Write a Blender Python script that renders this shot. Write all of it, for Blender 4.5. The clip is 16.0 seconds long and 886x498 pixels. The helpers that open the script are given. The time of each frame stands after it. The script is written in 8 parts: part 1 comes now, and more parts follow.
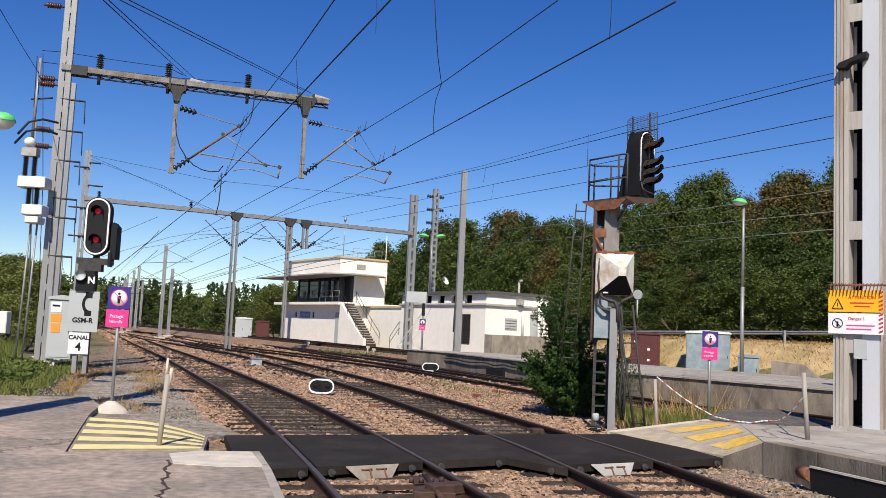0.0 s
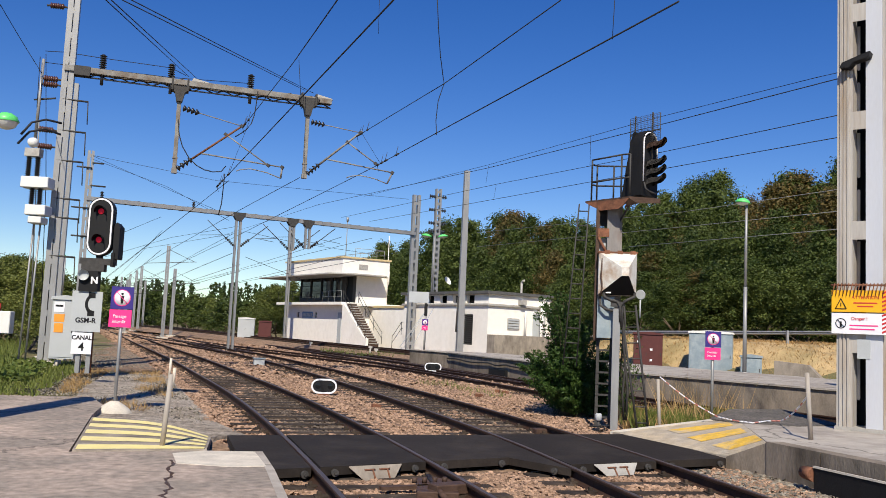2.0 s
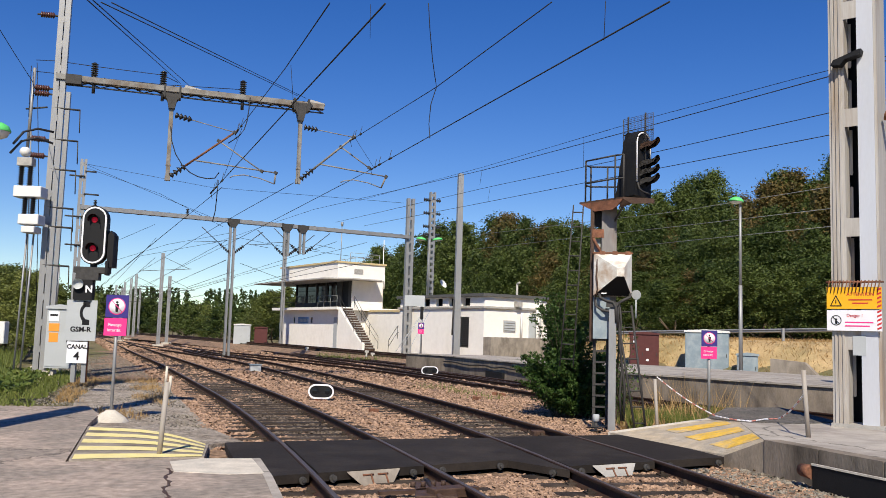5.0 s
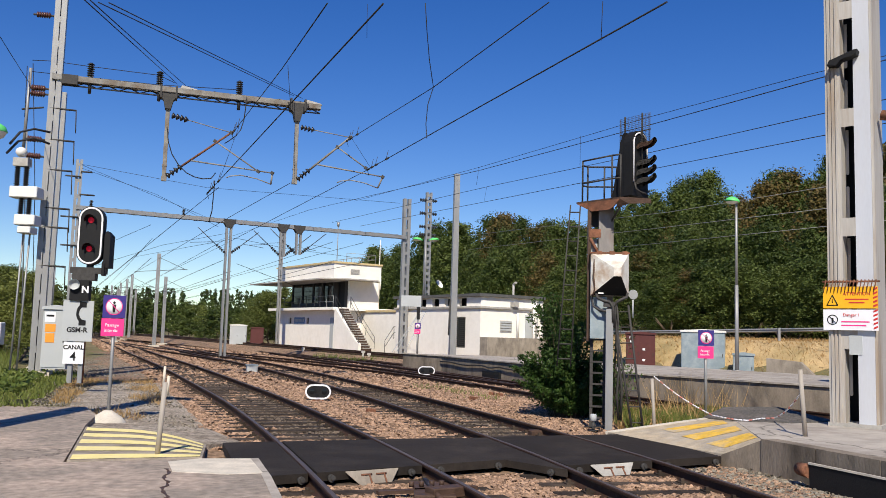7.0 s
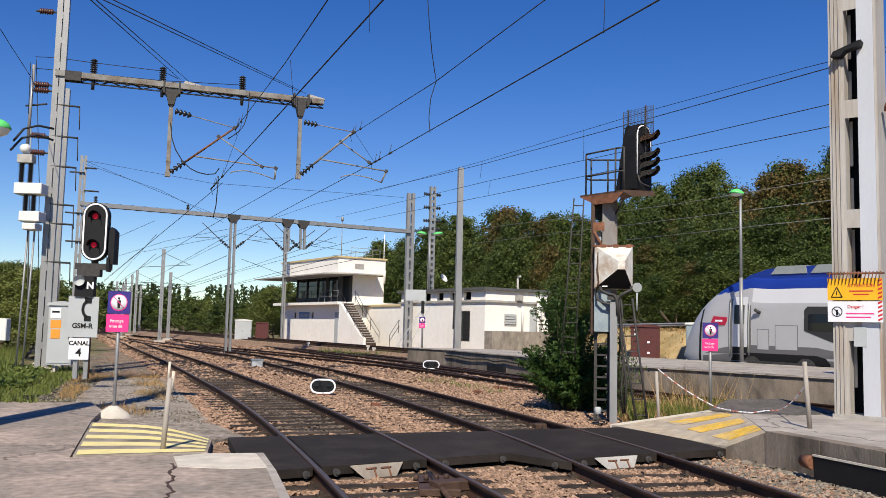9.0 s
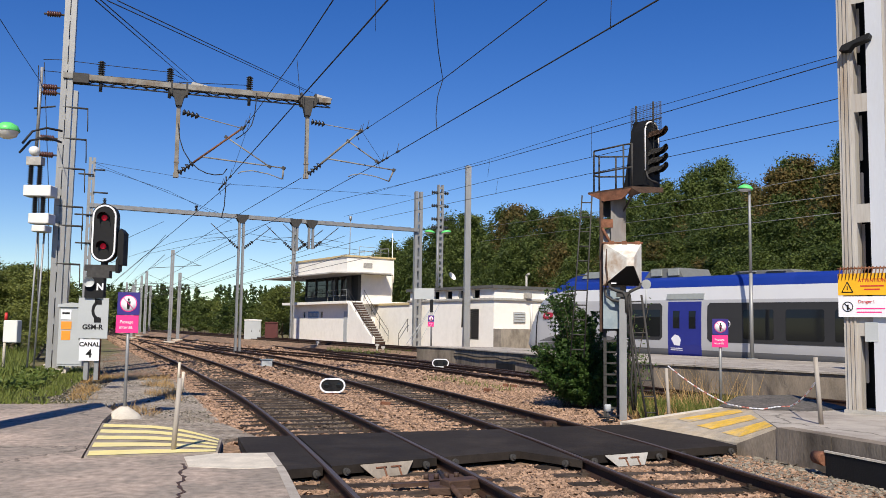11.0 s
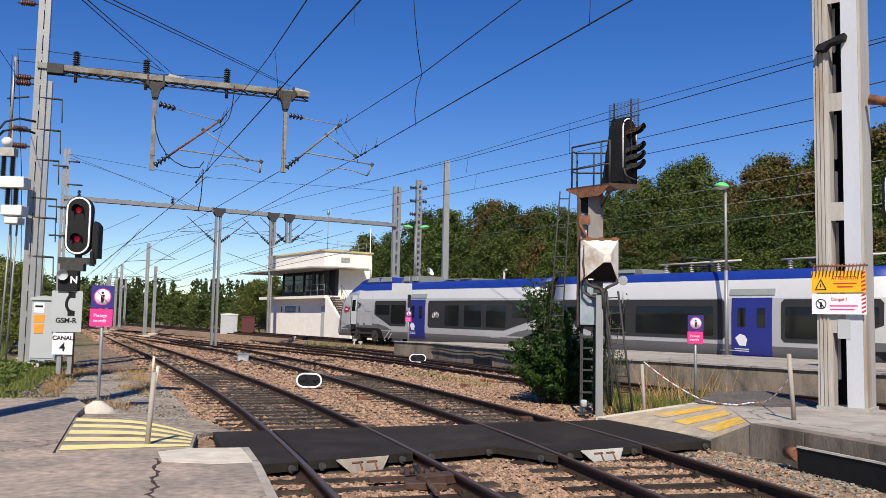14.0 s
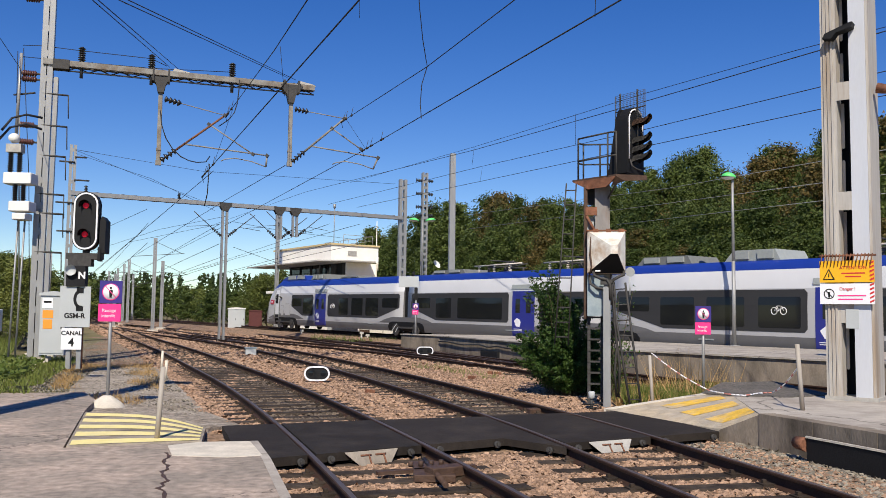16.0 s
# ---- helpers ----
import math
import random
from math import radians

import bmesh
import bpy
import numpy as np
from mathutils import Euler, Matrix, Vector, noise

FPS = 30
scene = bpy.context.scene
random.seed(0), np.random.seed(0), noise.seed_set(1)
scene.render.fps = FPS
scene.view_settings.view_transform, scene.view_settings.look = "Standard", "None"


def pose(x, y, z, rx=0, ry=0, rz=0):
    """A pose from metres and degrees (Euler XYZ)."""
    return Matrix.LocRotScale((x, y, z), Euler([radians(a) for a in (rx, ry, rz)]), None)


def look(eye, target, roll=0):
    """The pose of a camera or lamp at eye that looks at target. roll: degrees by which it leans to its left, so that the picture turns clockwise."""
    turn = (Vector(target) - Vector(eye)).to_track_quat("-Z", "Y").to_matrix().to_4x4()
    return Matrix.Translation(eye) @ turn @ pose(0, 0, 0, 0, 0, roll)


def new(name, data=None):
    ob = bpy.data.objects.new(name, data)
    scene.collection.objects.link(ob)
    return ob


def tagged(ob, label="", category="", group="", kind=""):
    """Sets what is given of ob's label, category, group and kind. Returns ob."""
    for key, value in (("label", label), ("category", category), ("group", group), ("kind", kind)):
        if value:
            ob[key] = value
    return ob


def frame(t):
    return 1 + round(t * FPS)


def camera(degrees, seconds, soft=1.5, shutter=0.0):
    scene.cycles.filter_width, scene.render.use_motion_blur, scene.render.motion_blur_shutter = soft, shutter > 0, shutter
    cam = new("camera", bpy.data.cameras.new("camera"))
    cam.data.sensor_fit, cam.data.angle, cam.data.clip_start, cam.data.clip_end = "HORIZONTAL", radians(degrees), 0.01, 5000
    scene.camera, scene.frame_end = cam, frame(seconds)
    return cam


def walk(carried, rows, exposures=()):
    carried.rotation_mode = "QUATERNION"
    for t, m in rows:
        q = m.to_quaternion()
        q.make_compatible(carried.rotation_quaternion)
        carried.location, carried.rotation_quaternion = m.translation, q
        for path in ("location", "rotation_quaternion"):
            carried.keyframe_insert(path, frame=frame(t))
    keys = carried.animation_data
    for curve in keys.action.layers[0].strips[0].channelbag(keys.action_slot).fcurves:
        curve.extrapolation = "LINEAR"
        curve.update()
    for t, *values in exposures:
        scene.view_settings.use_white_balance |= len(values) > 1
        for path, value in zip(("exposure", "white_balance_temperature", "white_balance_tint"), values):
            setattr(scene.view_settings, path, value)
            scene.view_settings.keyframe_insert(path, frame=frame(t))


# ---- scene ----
cam = camera(54.0, 16.0, soft=0.85)
PATH = [
    (0.0, -0.000, 0.000, 1.620, 95.399, -2.606, -0.201),
    (0.5, -0.011, 0.003, 1.616, 95.671, -2.541, -0.186),
    (1.0, -0.010, 0.003, 1.625, 95.635, -2.550, -0.136),
    (1.5, -0.008, 0.003, 1.620, 95.394, -2.584, -0.103),
    (2.0, -0.008, -0.000, 1.619, 95.398, -2.607, -0.047),
    (2.5, -0.011, 0.008, 1.620, 95.473, -2.547, 0.075),
    (3.0, -0.003, 0.016, 1.617, 95.500, -2.355, 0.173),
    (3.5, -0.001, 0.018, 1.618, 95.454, -2.133, 0.079),
    (4.0, 0.000, 0.015, 1.623, 95.527, -1.918, -0.142),
    (6.5, -0.033, -0.003, 1.620, 95.634, -1.548, -0.336),
    (7.0, -0.035, -0.005, 1.616, 95.637, -1.618, -0.556),
    (7.5, -0.026, -0.000, 1.618, 95.664, -1.560, -0.560),
    (8.0, -0.027, -0.010, 1.613, 95.562, -1.424, -0.566),
    (8.5, -0.025, -0.008, 1.616, 95.359, -1.370, -0.500),
    (9.0, -0.021, -0.010, 1.618, 95.231, -1.312, -0.238),
    (11.5, -0.019, 0.003, 1.620, 95.087, -0.829, 0.381),
    (12.0, -0.018, 0.000, 1.620, 95.062, -0.726, 0.177),
    (12.5, -0.016, 0.013, 1.620, 95.077, -0.712, -0.278),
    (13.0, -0.016, 0.014, 1.619, 95.039, -1.101, -1.082),
    (13.5, -0.015, 0.004, 1.619, 94.901, -1.169, -1.246),
    (14.0, -0.012, 0.020, 1.617, 94.828, -1.132, -1.116),
    (14.5, -0.012, 0.024, 1.616, 94.621, -1.018, -1.275),
    (15.0, -0.018, 0.024, 1.613, 94.627, -0.975, -1.218),
    (15.5, -0.019, 0.026, 1.615, 94.457, -0.844, -0.878),
    (16.0, -0.021, 0.018, 1.619, 94.331, -0.728, -0.671),
]
walk(cam, [(t, pose(x, y, z, rx, ry, rz)) for t, x, y, z, rx, ry, rz in PATH])

# ---- world, sun and exposure ----
SUN_EL, SUN_AZ = 44.0, -2.0          # the sun stands behind the viewer
world = bpy.data.worlds.new("world")
scene.world = world
world.use_nodes = True
wn = world.node_tree.nodes
sky = wn.new("ShaderNodeTexSky")
sky.sky_type = "NISHITA"
sky.sun_disc = False
sky.sun_elevation = radians(SUN_EL)
sky.sun_rotation = radians(180 - SUN_AZ)
sky.altitude = 600
sky.air_density = 1.0
sky.dust_density = 0.0
sky.ozone_density = 3.0
grade = wn.new("ShaderNodeHueSaturation")          # a deep, clear late-summer blue
grade.inputs["Saturation"].default_value = 1.36
grade.inputs["Hue"].default_value = 0.518
world.node_tree.links.new(sky.outputs[0], grade.inputs["Color"])
world.node_tree.links.new(grade.outputs[0], wn["Background"].inputs[0])
wn["Background"].inputs[1].default_value = 0.116
sun = new("sun", bpy.data.lights.new("sun", "SUN"))
sun.data.energy = 5.9
sun.data.angle = radians(0.53)
sun.data.color = (1.0, 0.915, 0.76)
sa, se = radians(SUN_AZ), radians(SUN_EL)
sun.matrix_world = look((0, 0, 40), (-math.sin(sa) * math.cos(se), math.cos(sa) * math.cos(se), 40 - math.sin(se)))
scene.view_settings.exposure = -0.06


# ---- materials ----
def mat(name, base, rough=0.7, metal=0.0, var=0.25, scale=6.0, bump=0.15, stain=None, stain_scale=0.8, stain_amount=0.5,
        rand=0.0, island=0.0, spec=0.5, fine=40.0, stretch=(1, 1, 1), cracks=0.0):
    """A painted, mineral or metal surface: two scales of variation, stains of another colour, fine relief."""
    m = bpy.data.materials.new(name)
    m.use_nodes = True
    nt = m.node_tree
    N, L = nt.nodes, nt.links
    b = N["Principled BSDF"]
    b.inputs["Metallic"].default_value = metal
    b.inputs["Specular IOR Level"].default_value = spec if metal or rough < 0.6 else min(spec, 0.22)
    co = N.new("ShaderNodeTexCoord")
    mp = N.new("ShaderNodeMapping")
    mp.inputs["Scale"].default_value = stretch
    L.new(co.outputs["Object"], mp.inputs[0])
    n1 = N.new("ShaderNodeTexNoise")
    n1.inputs["Scale"].default_value = scale
    n1.inputs["Detail"].default_value = 6
    n2 = N.new("ShaderNodeTexNoise")
    n2.inputs["Scale"].default_value = fine
    n2.inputs["Detail"].default_value = 4
    n3 = N.new("ShaderNodeTexNoise")
    n3.inputs["Scale"].default_value = stain_scale
    n3.inputs["Detail"].default_value = 8
    n3.inputs["Roughness"].default_value = 0.65
    for n in (n1, n2, n3):
        L.new(mp.outputs[0], n.inputs["Vector"])
    add = N.new("ShaderNodeMath")
    add.operation = "MULTIPLY_ADD"
    L.new(n2.outputs["Fac"], add.inputs[0])
    add.inputs[1].default_value = 0.6
    L.new(n1.outputs["Fac"], add.inputs[2])
    rg = N.new("ShaderNodeMapRange")
    rg.inputs["From Min"].default_value, rg.inputs["From Max"].default_value = 0.5, 1.1
    rg.inputs["To Min"].default_value, rg.inputs["To Max"].default_value = 1 - var, 1 + var
    L.new(add.outputs[0], rg.inputs["Value"])
    val = rg.outputs["Result"]
    for amount, node, sock in ((rand, "ShaderNodeObjectInfo", "Random"), (island, "ShaderNodeNewGeometry", "Random Per Island")):
        if amount:
            src = N.new(node)
            r2 = N.new("ShaderNodeMapRange")
            r2.inputs["To Min"].default_value, r2.inputs["To Max"].default_value = 1 - amount, 1 + amount
            L.new(src.outputs[sock], r2.inputs["Value"])
            mu = N.new("ShaderNodeMath")
            mu.operation = "MULTIPLY"
            L.new(val, mu.inputs[0])
            L.new(r2.outputs["Result"], mu.inputs[1])
            val = mu.outputs[0]
    sc = N.new("ShaderNodeVectorMath")
    sc.operation = "SCALE"
    L.new(val, sc.inputs["Scale"])
    if stain:
        ramp = N.new("ShaderNodeMapRange")
        ramp.inputs["From Min"].default_value, ramp.inputs["From Max"].default_value = 0.45, 0.68
        ramp.inputs["To Max"].default_value = stain_amount
        L.new(n3.outputs["Fac"], ramp.inputs["Value"])
        mix = N.new("ShaderNodeMix")
        mix.data_type = "RGBA"
        mix.inputs["A"].default_value = (*base, 1)
        mix.inputs["B"].default_value = (*stain, 1)
        L.new(ramp.outputs["Result"], mix.inputs["Factor"])
        L.new(mix.outputs["Result"], sc.inputs[0])
    else:
        sc.inputs[0].default_value = base
    if cracks:
        wob = N.new("ShaderNodeVectorMath")
        wob.operation = "MULTIPLY_ADD"
        L.new(n1.outputs["Color"], wob.inputs[0])
        wob.inputs[1].default_value = (0.5, 0.5, 0.5)
        L.new(mp.outputs[0], wob.inputs[2])
        vo = N.new("ShaderNodeTexVoronoi")
        vo.feature = "DISTANCE_TO_EDGE"
        vo.inputs["Scale"].default_value = cracks
        L.new(wob.outputs[0], vo.inputs["Vector"])
        ck = N.new("ShaderNodeMapRange")
        ck.inputs["From Max"].default_value = 0.012
        ck.inputs["To Min"].default_value = 0.35
        L.new(vo.outputs["Distance"], ck.inputs["Value"])
        dk = N.new("ShaderNodeVectorMath")
        dk.operation = "SCALE"
        L.new(sc.outputs[0], dk.inputs[0])
        L.new(ck.outputs["Result"], dk.inputs["Scale"])
        sc = dk
    L.new(sc.outputs[0], b.inputs["Base Color"])
    rr = N.new("ShaderNodeMapRange")
    rr.inputs["To Min"].default_value, rr.inputs["To Max"].default_value = max(rough - 0.12, 0.03), min(rough + 0.12, 1)
    L.new(n1.outputs["Fac"], rr.inputs["Value"])
    L.new(rr.outputs["Result"], b.inputs["Roughness"])
    if bump:
        bp = N.new("ShaderNodeBump")
        bp.inputs["Strength"].default_value = bump
        bp.inputs["Distance"].default_value = 0.03
        L.new(add.outputs[0], bp.inputs["Height"])
        L.new(bp.outputs[0], b.inputs["Normal"])
    return m


def leaf_mat(name, a, c, rough=0.55, own=0.45):
    """Foliage: each leaf its own tint between two greens, a little light passes through."""
    m = bpy.data.materials.new(name)
    m.use_nodes = True
    N, L = m.node_tree.nodes, m.node_tree.links
    b = N["Principled BSDF"]
    g = N.new("ShaderNodeNewGeometry")
    o = N.new("ShaderNodeObjectInfo")
    w = N.new("ShaderNodeMath")
    w.operation = "MULTIPLY_ADD"
    L.new(o.outputs["Random"], w.inputs[0])
    w.inputs[1].default_value = own
    hf = N.new("ShaderNodeMath")
    hf.operation = "MULTIPLY"
    L.new(g.outputs["Random Per Island"], hf.inputs[0])
    hf.inputs[1].default_value = 1 - own
    L.new(hf.outputs[0], w.inputs[2])
    mix = N.new("ShaderNodeMix")
    mix.data_type = "RGBA"
    mix.inputs["A"].default_value = (*a, 1)
    mix.inputs["B"].default_value = (*c, 1)
    L.new(w.outputs[0], mix.inputs["Factor"])
    L.new(mix.outputs["Result"], b.inputs["Base Color"])
    b.inputs["Roughness"].default_value = rough
    b.inputs["Specular IOR Level"].default_value = 0.25
    tr = N.new("ShaderNodeBsdfTranslucent")
    L.new(mix.outputs["Result"], tr.inputs["Color"])
    ms = N.new("ShaderNodeMixShader")
    ms.inputs[0].default_value = 0.25
    L.new(b.outputs[0], ms.inputs[1])
    L.new(tr.outputs[0], ms.inputs[2])
    L.new(ms.outputs[0], N["Material Output"].inputs["Surface"])
    return m


def glow(name, base, strength):
    m = bpy.data.materials.new(name)
    m.use_nodes = True
    b = m.node_tree.nodes["Principled BSDF"]
    b.inputs["Base Color"].default_value = (*base, 1)
    b.inputs["Emission Color"].default_value = (*base, 1)
    b.inputs["Emission Strength"].default_value = strength
    return m


def glassy(name, base, rough=0.06):
    m = bpy.data.materials.new(name)
    m.use_nodes = True
    b = m.node_tree.nodes["Principled BSDF"]
    b.inputs["Base Color"].default_value = (*base, 1)
    b.inputs["Roughness"].default_value = rough
    b.inputs["Specular IOR Level"].default_value = 0.35
    return m


M_RENDER = mat("cream_render", (0.90, 0.855, 0.79), 0.85, var=0.05, scale=3, bump=0.08, stain=(0.72, 0.66, 0.57), stain_scale=0.7, stain_amount=0.3)
M_OCHRE = mat("ochre_trim", (0.60, 0.47, 0.26), 0.8, var=0.12)
M_SLAB = mat("slab_concrete", (0.42, 0.40, 0.37), 0.85, stain=(0.2, 0.19, 0.17), stain_amount=0.5)
M_DARKROOF = mat("bitumen_edge", (0.10, 0.10, 0.10), 0.8)
M_CONC = mat("aged_concrete", (0.33, 0.285, 0.235), 0.9, var=0.25, scale=4, bump=0.4, stain=(0.12, 0.10, 0.08), stain_scale=1.3, stain_amount=0.85, stretch=(1, 1, 0.5))
M_CONCTOP = mat("platform_surface", (0.41, 0.37, 0.325), 0.9, var=0.25, scale=3, bump=0.4, stain=(0.24, 0.205, 0.18), stain_scale=0.7, stain_amount=0.9, fine=60, cracks=0.35)
M_PALE = mat("pale_cement", (0.62, 0.56, 0.47), 0.9, var=0.2, scale=5, bump=0.2, stain=(0.45, 0.42, 0.37), stain_scale=1.2, stain_amount=0.5)
M_ASPH = mat("worn_asphalt", (0.275, 0.232, 0.195), 0.92, var=0.45, scale=9.0, bump=0.3, stain=(0.50, 0.39, 0.32), stain_scale=0.7, stain_amount=0.9, fine=80, cracks=0.33)
M_RUBBER = mat("rubber_panel", (0.023, 0.018, 0.015), 0.9, var=0.3, scale=5, bump=0.2, stain=(0.055, 0.045, 0.038), stain_scale=1.1, stain_amount=0.5, rand=0.12, spec=0.3)
M_RAIL = mat("rusty_rail_side", (0.045, 0.024, 0.016), 0.7, var=0.3, scale=8, bump=0.25)
M_RAILTOP = mat("rail_head", (0.10, 0.078, 0.066), 0.52, metal=0.3, var=0.18, scale=3, bump=0.04, stretch=(1, 1, 1))
M_SLEEPER = mat("weathered_sleeper", (0.034, 0.024, 0.018), 0.9, var=0.4, scale=9, bump=0.5, stain=(0.11, 0.085, 0.065), stain_scale=2.5, stain_amount=0.5, rand=0.35)
M_BALLAST = mat("ballast_bed", (0.26, 0.170, 0.112), 0.95, var=0.85, scale=9, bump=1.0, stain=(0.15, 0.11, 0.08), stain_scale=0.8, stain_amount=0.7, fine=22)
M_GRIT = mat("fine_grey_grit", (0.36, 0.31, 0.255), 0.95, var=0.75, scale=14, bump=1.0, stain=(0.16, 0.12, 0.085), stain_scale=1.6, stain_amount=0.8, fine=45)
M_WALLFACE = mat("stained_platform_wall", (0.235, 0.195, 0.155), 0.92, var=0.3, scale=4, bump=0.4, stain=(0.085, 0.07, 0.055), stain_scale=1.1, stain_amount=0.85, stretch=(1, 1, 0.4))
M_STONE = mat("ballast_stone", (0.31, 0.202, 0.138), 0.9, var=0.2, scale=20, bump=0.2, island=0.5)
M_STONE_GREY = mat("grey_ballast_stone", (0.21, 0.185, 0.15), 0.9, var=0.2, scale=20, bump=0.2, island=0.5)
M_STONE_DARK = mat("oily_track_stone", (0.115, 0.090, 0.070), 0.9, var=0.25, scale=20, bump=0.2, island=0.6)
M_BEAM = mat("weathered_beam", (0.25, 0.24, 0.222), 0.7, var=0.25, scale=5, bump=0.15, stain=(0.13, 0.085, 0.05), stain_scale=2.0, stain_amount=0.8)
M_DRY = mat("dry_grass", (0.46, 0.33, 0.17), 0.95, var=0.35, scale=1.4, bump=0.8, stain=(0.24, 0.20, 0.085), stain_scale=0.3, stain_amount=0.8, fine=14)
M_GROUND = mat("ground_scrub", (0.20, 0.16, 0.085), 0.95, var=0.35, scale=0.6, bump=0.6, stain=(0.09, 0.11, 0.035), stain_scale=0.12, stain_amount=0.9, fine=9)
M_GALV = mat("galvanised_steel", (0.30, 0.30, 0.30), 0.5, metal=0.35, var=0.1, scale=6, bump=0.05, stain=(0.30, 0.29, 0.27), stain_scale=2.5, stain_amount=0.4, stretch=(1, 1, 0.25))
M_PAINTGREY = mat("weathered_grey_paint", (0.37, 0.335, 0.295), 0.75, var=0.12, scale=9, bump=0.15, stain=(0.22, 0.145, 0.09), stain_scale=3.2, stain_amount=0.75, stretch=(1, 1, 0.12))
# Pale bluish base paints the sunlit look into the galvanised leg.
M_MASTSUNLIT = mat("sunlit_zinc", (0.54, 0.56, 0.61), 0.6, metal=0.1, var=0.06, scale=4, bump=0.05, stain=(0.46, 0.45, 0.45), stain_scale=2.0, stain_amount=0.5, stretch=(1, 1, 0.2))
M_MASTPAINT = mat("flaking_grey_paint", (0.43, 0.405, 0.375), 0.75, var=0.12, scale=9, bump=0.15, stain=(0.26, 0.17, 0.09), stain_scale=3.4, stain_amount=0.7, stretch=(1, 1, 0.10))
M_RUST = mat("rusty_steel", (0.22, 0.095, 0.055), 0.85, var=0.4, scale=9, bump=0.3, stain=(0.07, 0.045, 0.035), stain_scale=4, stain_amount=0.7)
M_OILY = mat("oily_brown_steel", (0.075, 0.045, 0.032), 0.6, var=0.4, scale=9, bump=0.3)
M_DARKSTEEL = mat("dark_steel", (0.055, 0.052, 0.05), 0.65, var=0.3, scale=9, bump=0.15)
M_INSUL = mat("brown_insulator", (0.085, 0.035, 0.028), 0.3, var=0.2)
M_INSULD = mat("dark_insulator", (0.022, 0.022, 0.025), 0.35, var=0.2)
M_WIRE = mat("wire", (0.025, 0.026, 0.03), 0.6, var=0.2)
M_WHITEBOX = mat("white_enamel", (0.74, 0.73, 0.70), 0.5, var=0.06, scale=4, bump=0.03, stain=(0.55, 0.50, 0.42), stain_scale=2, stain_amount=0.3)
M_CABGREY = mat("cabinet_grey", (0.44, 0.46, 0.47), 0.6, var=0.08, scale=3, bump=0.05, stain=(0.33, 0.34, 0.34), stain_scale=1.5, stain_amount=0.4)
M_BLUEGREY = mat("scratched_blue_grey", (0.22, 0.275, 0.31), 0.55, var=0.12, scale=3, bump=0.06, stain=(0.42, 0.46, 0.48), stain_scale=2.2, stain_amount=0.6)
M_MAROON = mat("maroon_paint", (0.10, 0.034, 0.032), 0.6, var=0.15)
M_BLACK = mat("matt_black", (0.012, 0.012, 0.013), 0.6, var=0.2)
M_SIGNBLUE = mat("sign_blue", (0.035, 0.022, 0.19), 0.45, var=0.04, bump=0.0)
M_SIGNPINK = mat("sign_pink", (0.80, 0.035, 0.23), 0.45, var=0.04, bump=0.0)
M_SIGNWHITE = mat("sign_white", (0.80, 0.79, 0.82), 0.45, var=0.03, bump=0.0)
M_SIGNYELLOW = mat("sign_yellow", (0.85, 0.44, 0.012), 0.45, var=0.05, bump=0.0)
M_SIGNRED = mat("sign_red", (0.55, 0.03, 0.03), 0.5, var=0.05, bump=0.0)
M_ORANGE = mat("sign_orange", (0.80, 0.30, 0.03), 0.5, var=0.05, bump=0.0)
M_YPAINT = mat("worn_yellow_paint", (0.82, 0.70, 0.30), 0.85, var=0.1, scale=6, bump=0.2, stain=(0.66, 0.58, 0.36), stain_scale=1.7, stain_amount=0.8)
M_YPAINT2 = mat("flaked_yellow_paint", (0.72, 0.45, 0.07), 0.85, var=0.25, scale=6, bump=0.2, stain=(0.47, 0.395, 0.29), stain_scale=2.2, stain_amount=1.0)
M_GREENLAMP = mat("green_lamp_shell", (0.13, 0.66, 0.17), 0.4, var=0.05, bump=0.0)
M_LAMPGLASS = mat("lamp_bowl", (0.75, 0.75, 0.70), 0.25, var=0.05, bump=0.0)
M_TW_GREY = mat("train_light_grey", (0.43, 0.425, 0.435), 0.36, var=0.04, scale=1.5, bump=0.01, stain=(0.42, 0.41, 0.415), stain_scale=0.6, stain_amount=0.5)
M_TW_WHITE = mat("train_white", (0.62, 0.62, 0.635), 0.35, var=0.03, scale=1.5, bump=0.01)
M_TW_BLUE = mat("train_blue", (0.010, 0.036, 0.26), 0.45, var=0.06, scale=1.5, bump=0.01)
M_TW_DOOR = mat("train_door_blue", (0.022, 0.028, 0.22), 0.35, var=0.06, bump=0.0)
M_TW_BAND = mat("train_window_band", (0.036, 0.036, 0.038), 0.6, var=0.06, bump=0.0, spec=0.2)
M_TW_SKIRT = mat("train_skirt", (0.125, 0.122, 0.125), 0.55, var=0.1, scale=2, bump=0.02)
M_TW_ROOF = mat("train_roof_grey", (0.16, 0.165, 0.16), 0.6, var=0.1)
M_TW_PALE = mat("train_roof_pale", (0.30, 0.32, 0.31), 0.5, var=0.1)
M_GLASS = glassy("tinted_glass", (0.012, 0.013, 0.015))
M_CABGLASS = glassy("window_glass", (0.012, 0.014, 0.018), 0.05)
M_REDLAMP = glow("red_lens", (0.42, 0.006, 0.025), 0.4)
M_BARK = mat("bark", (0.11, 0.085, 0.06), 0.95, var=0.3, scale=12, bump=0.5)
M_LEAF = leaf_mat("leaf_green", (0.020, 0.042, 0.009), (0.125, 0.158, 0.036))
M_LEAF_DRY = leaf_mat("leaf_browning", (0.034, 0.052, 0.012), (0.200, 0.130, 0.042), own=0.3)
M_LEAF_NEAR = leaf_mat("leaf_shrub", (0.022, 0.058, 0.011), (0.105, 0.165, 0.036))
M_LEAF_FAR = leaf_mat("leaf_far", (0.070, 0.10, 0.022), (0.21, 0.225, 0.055))
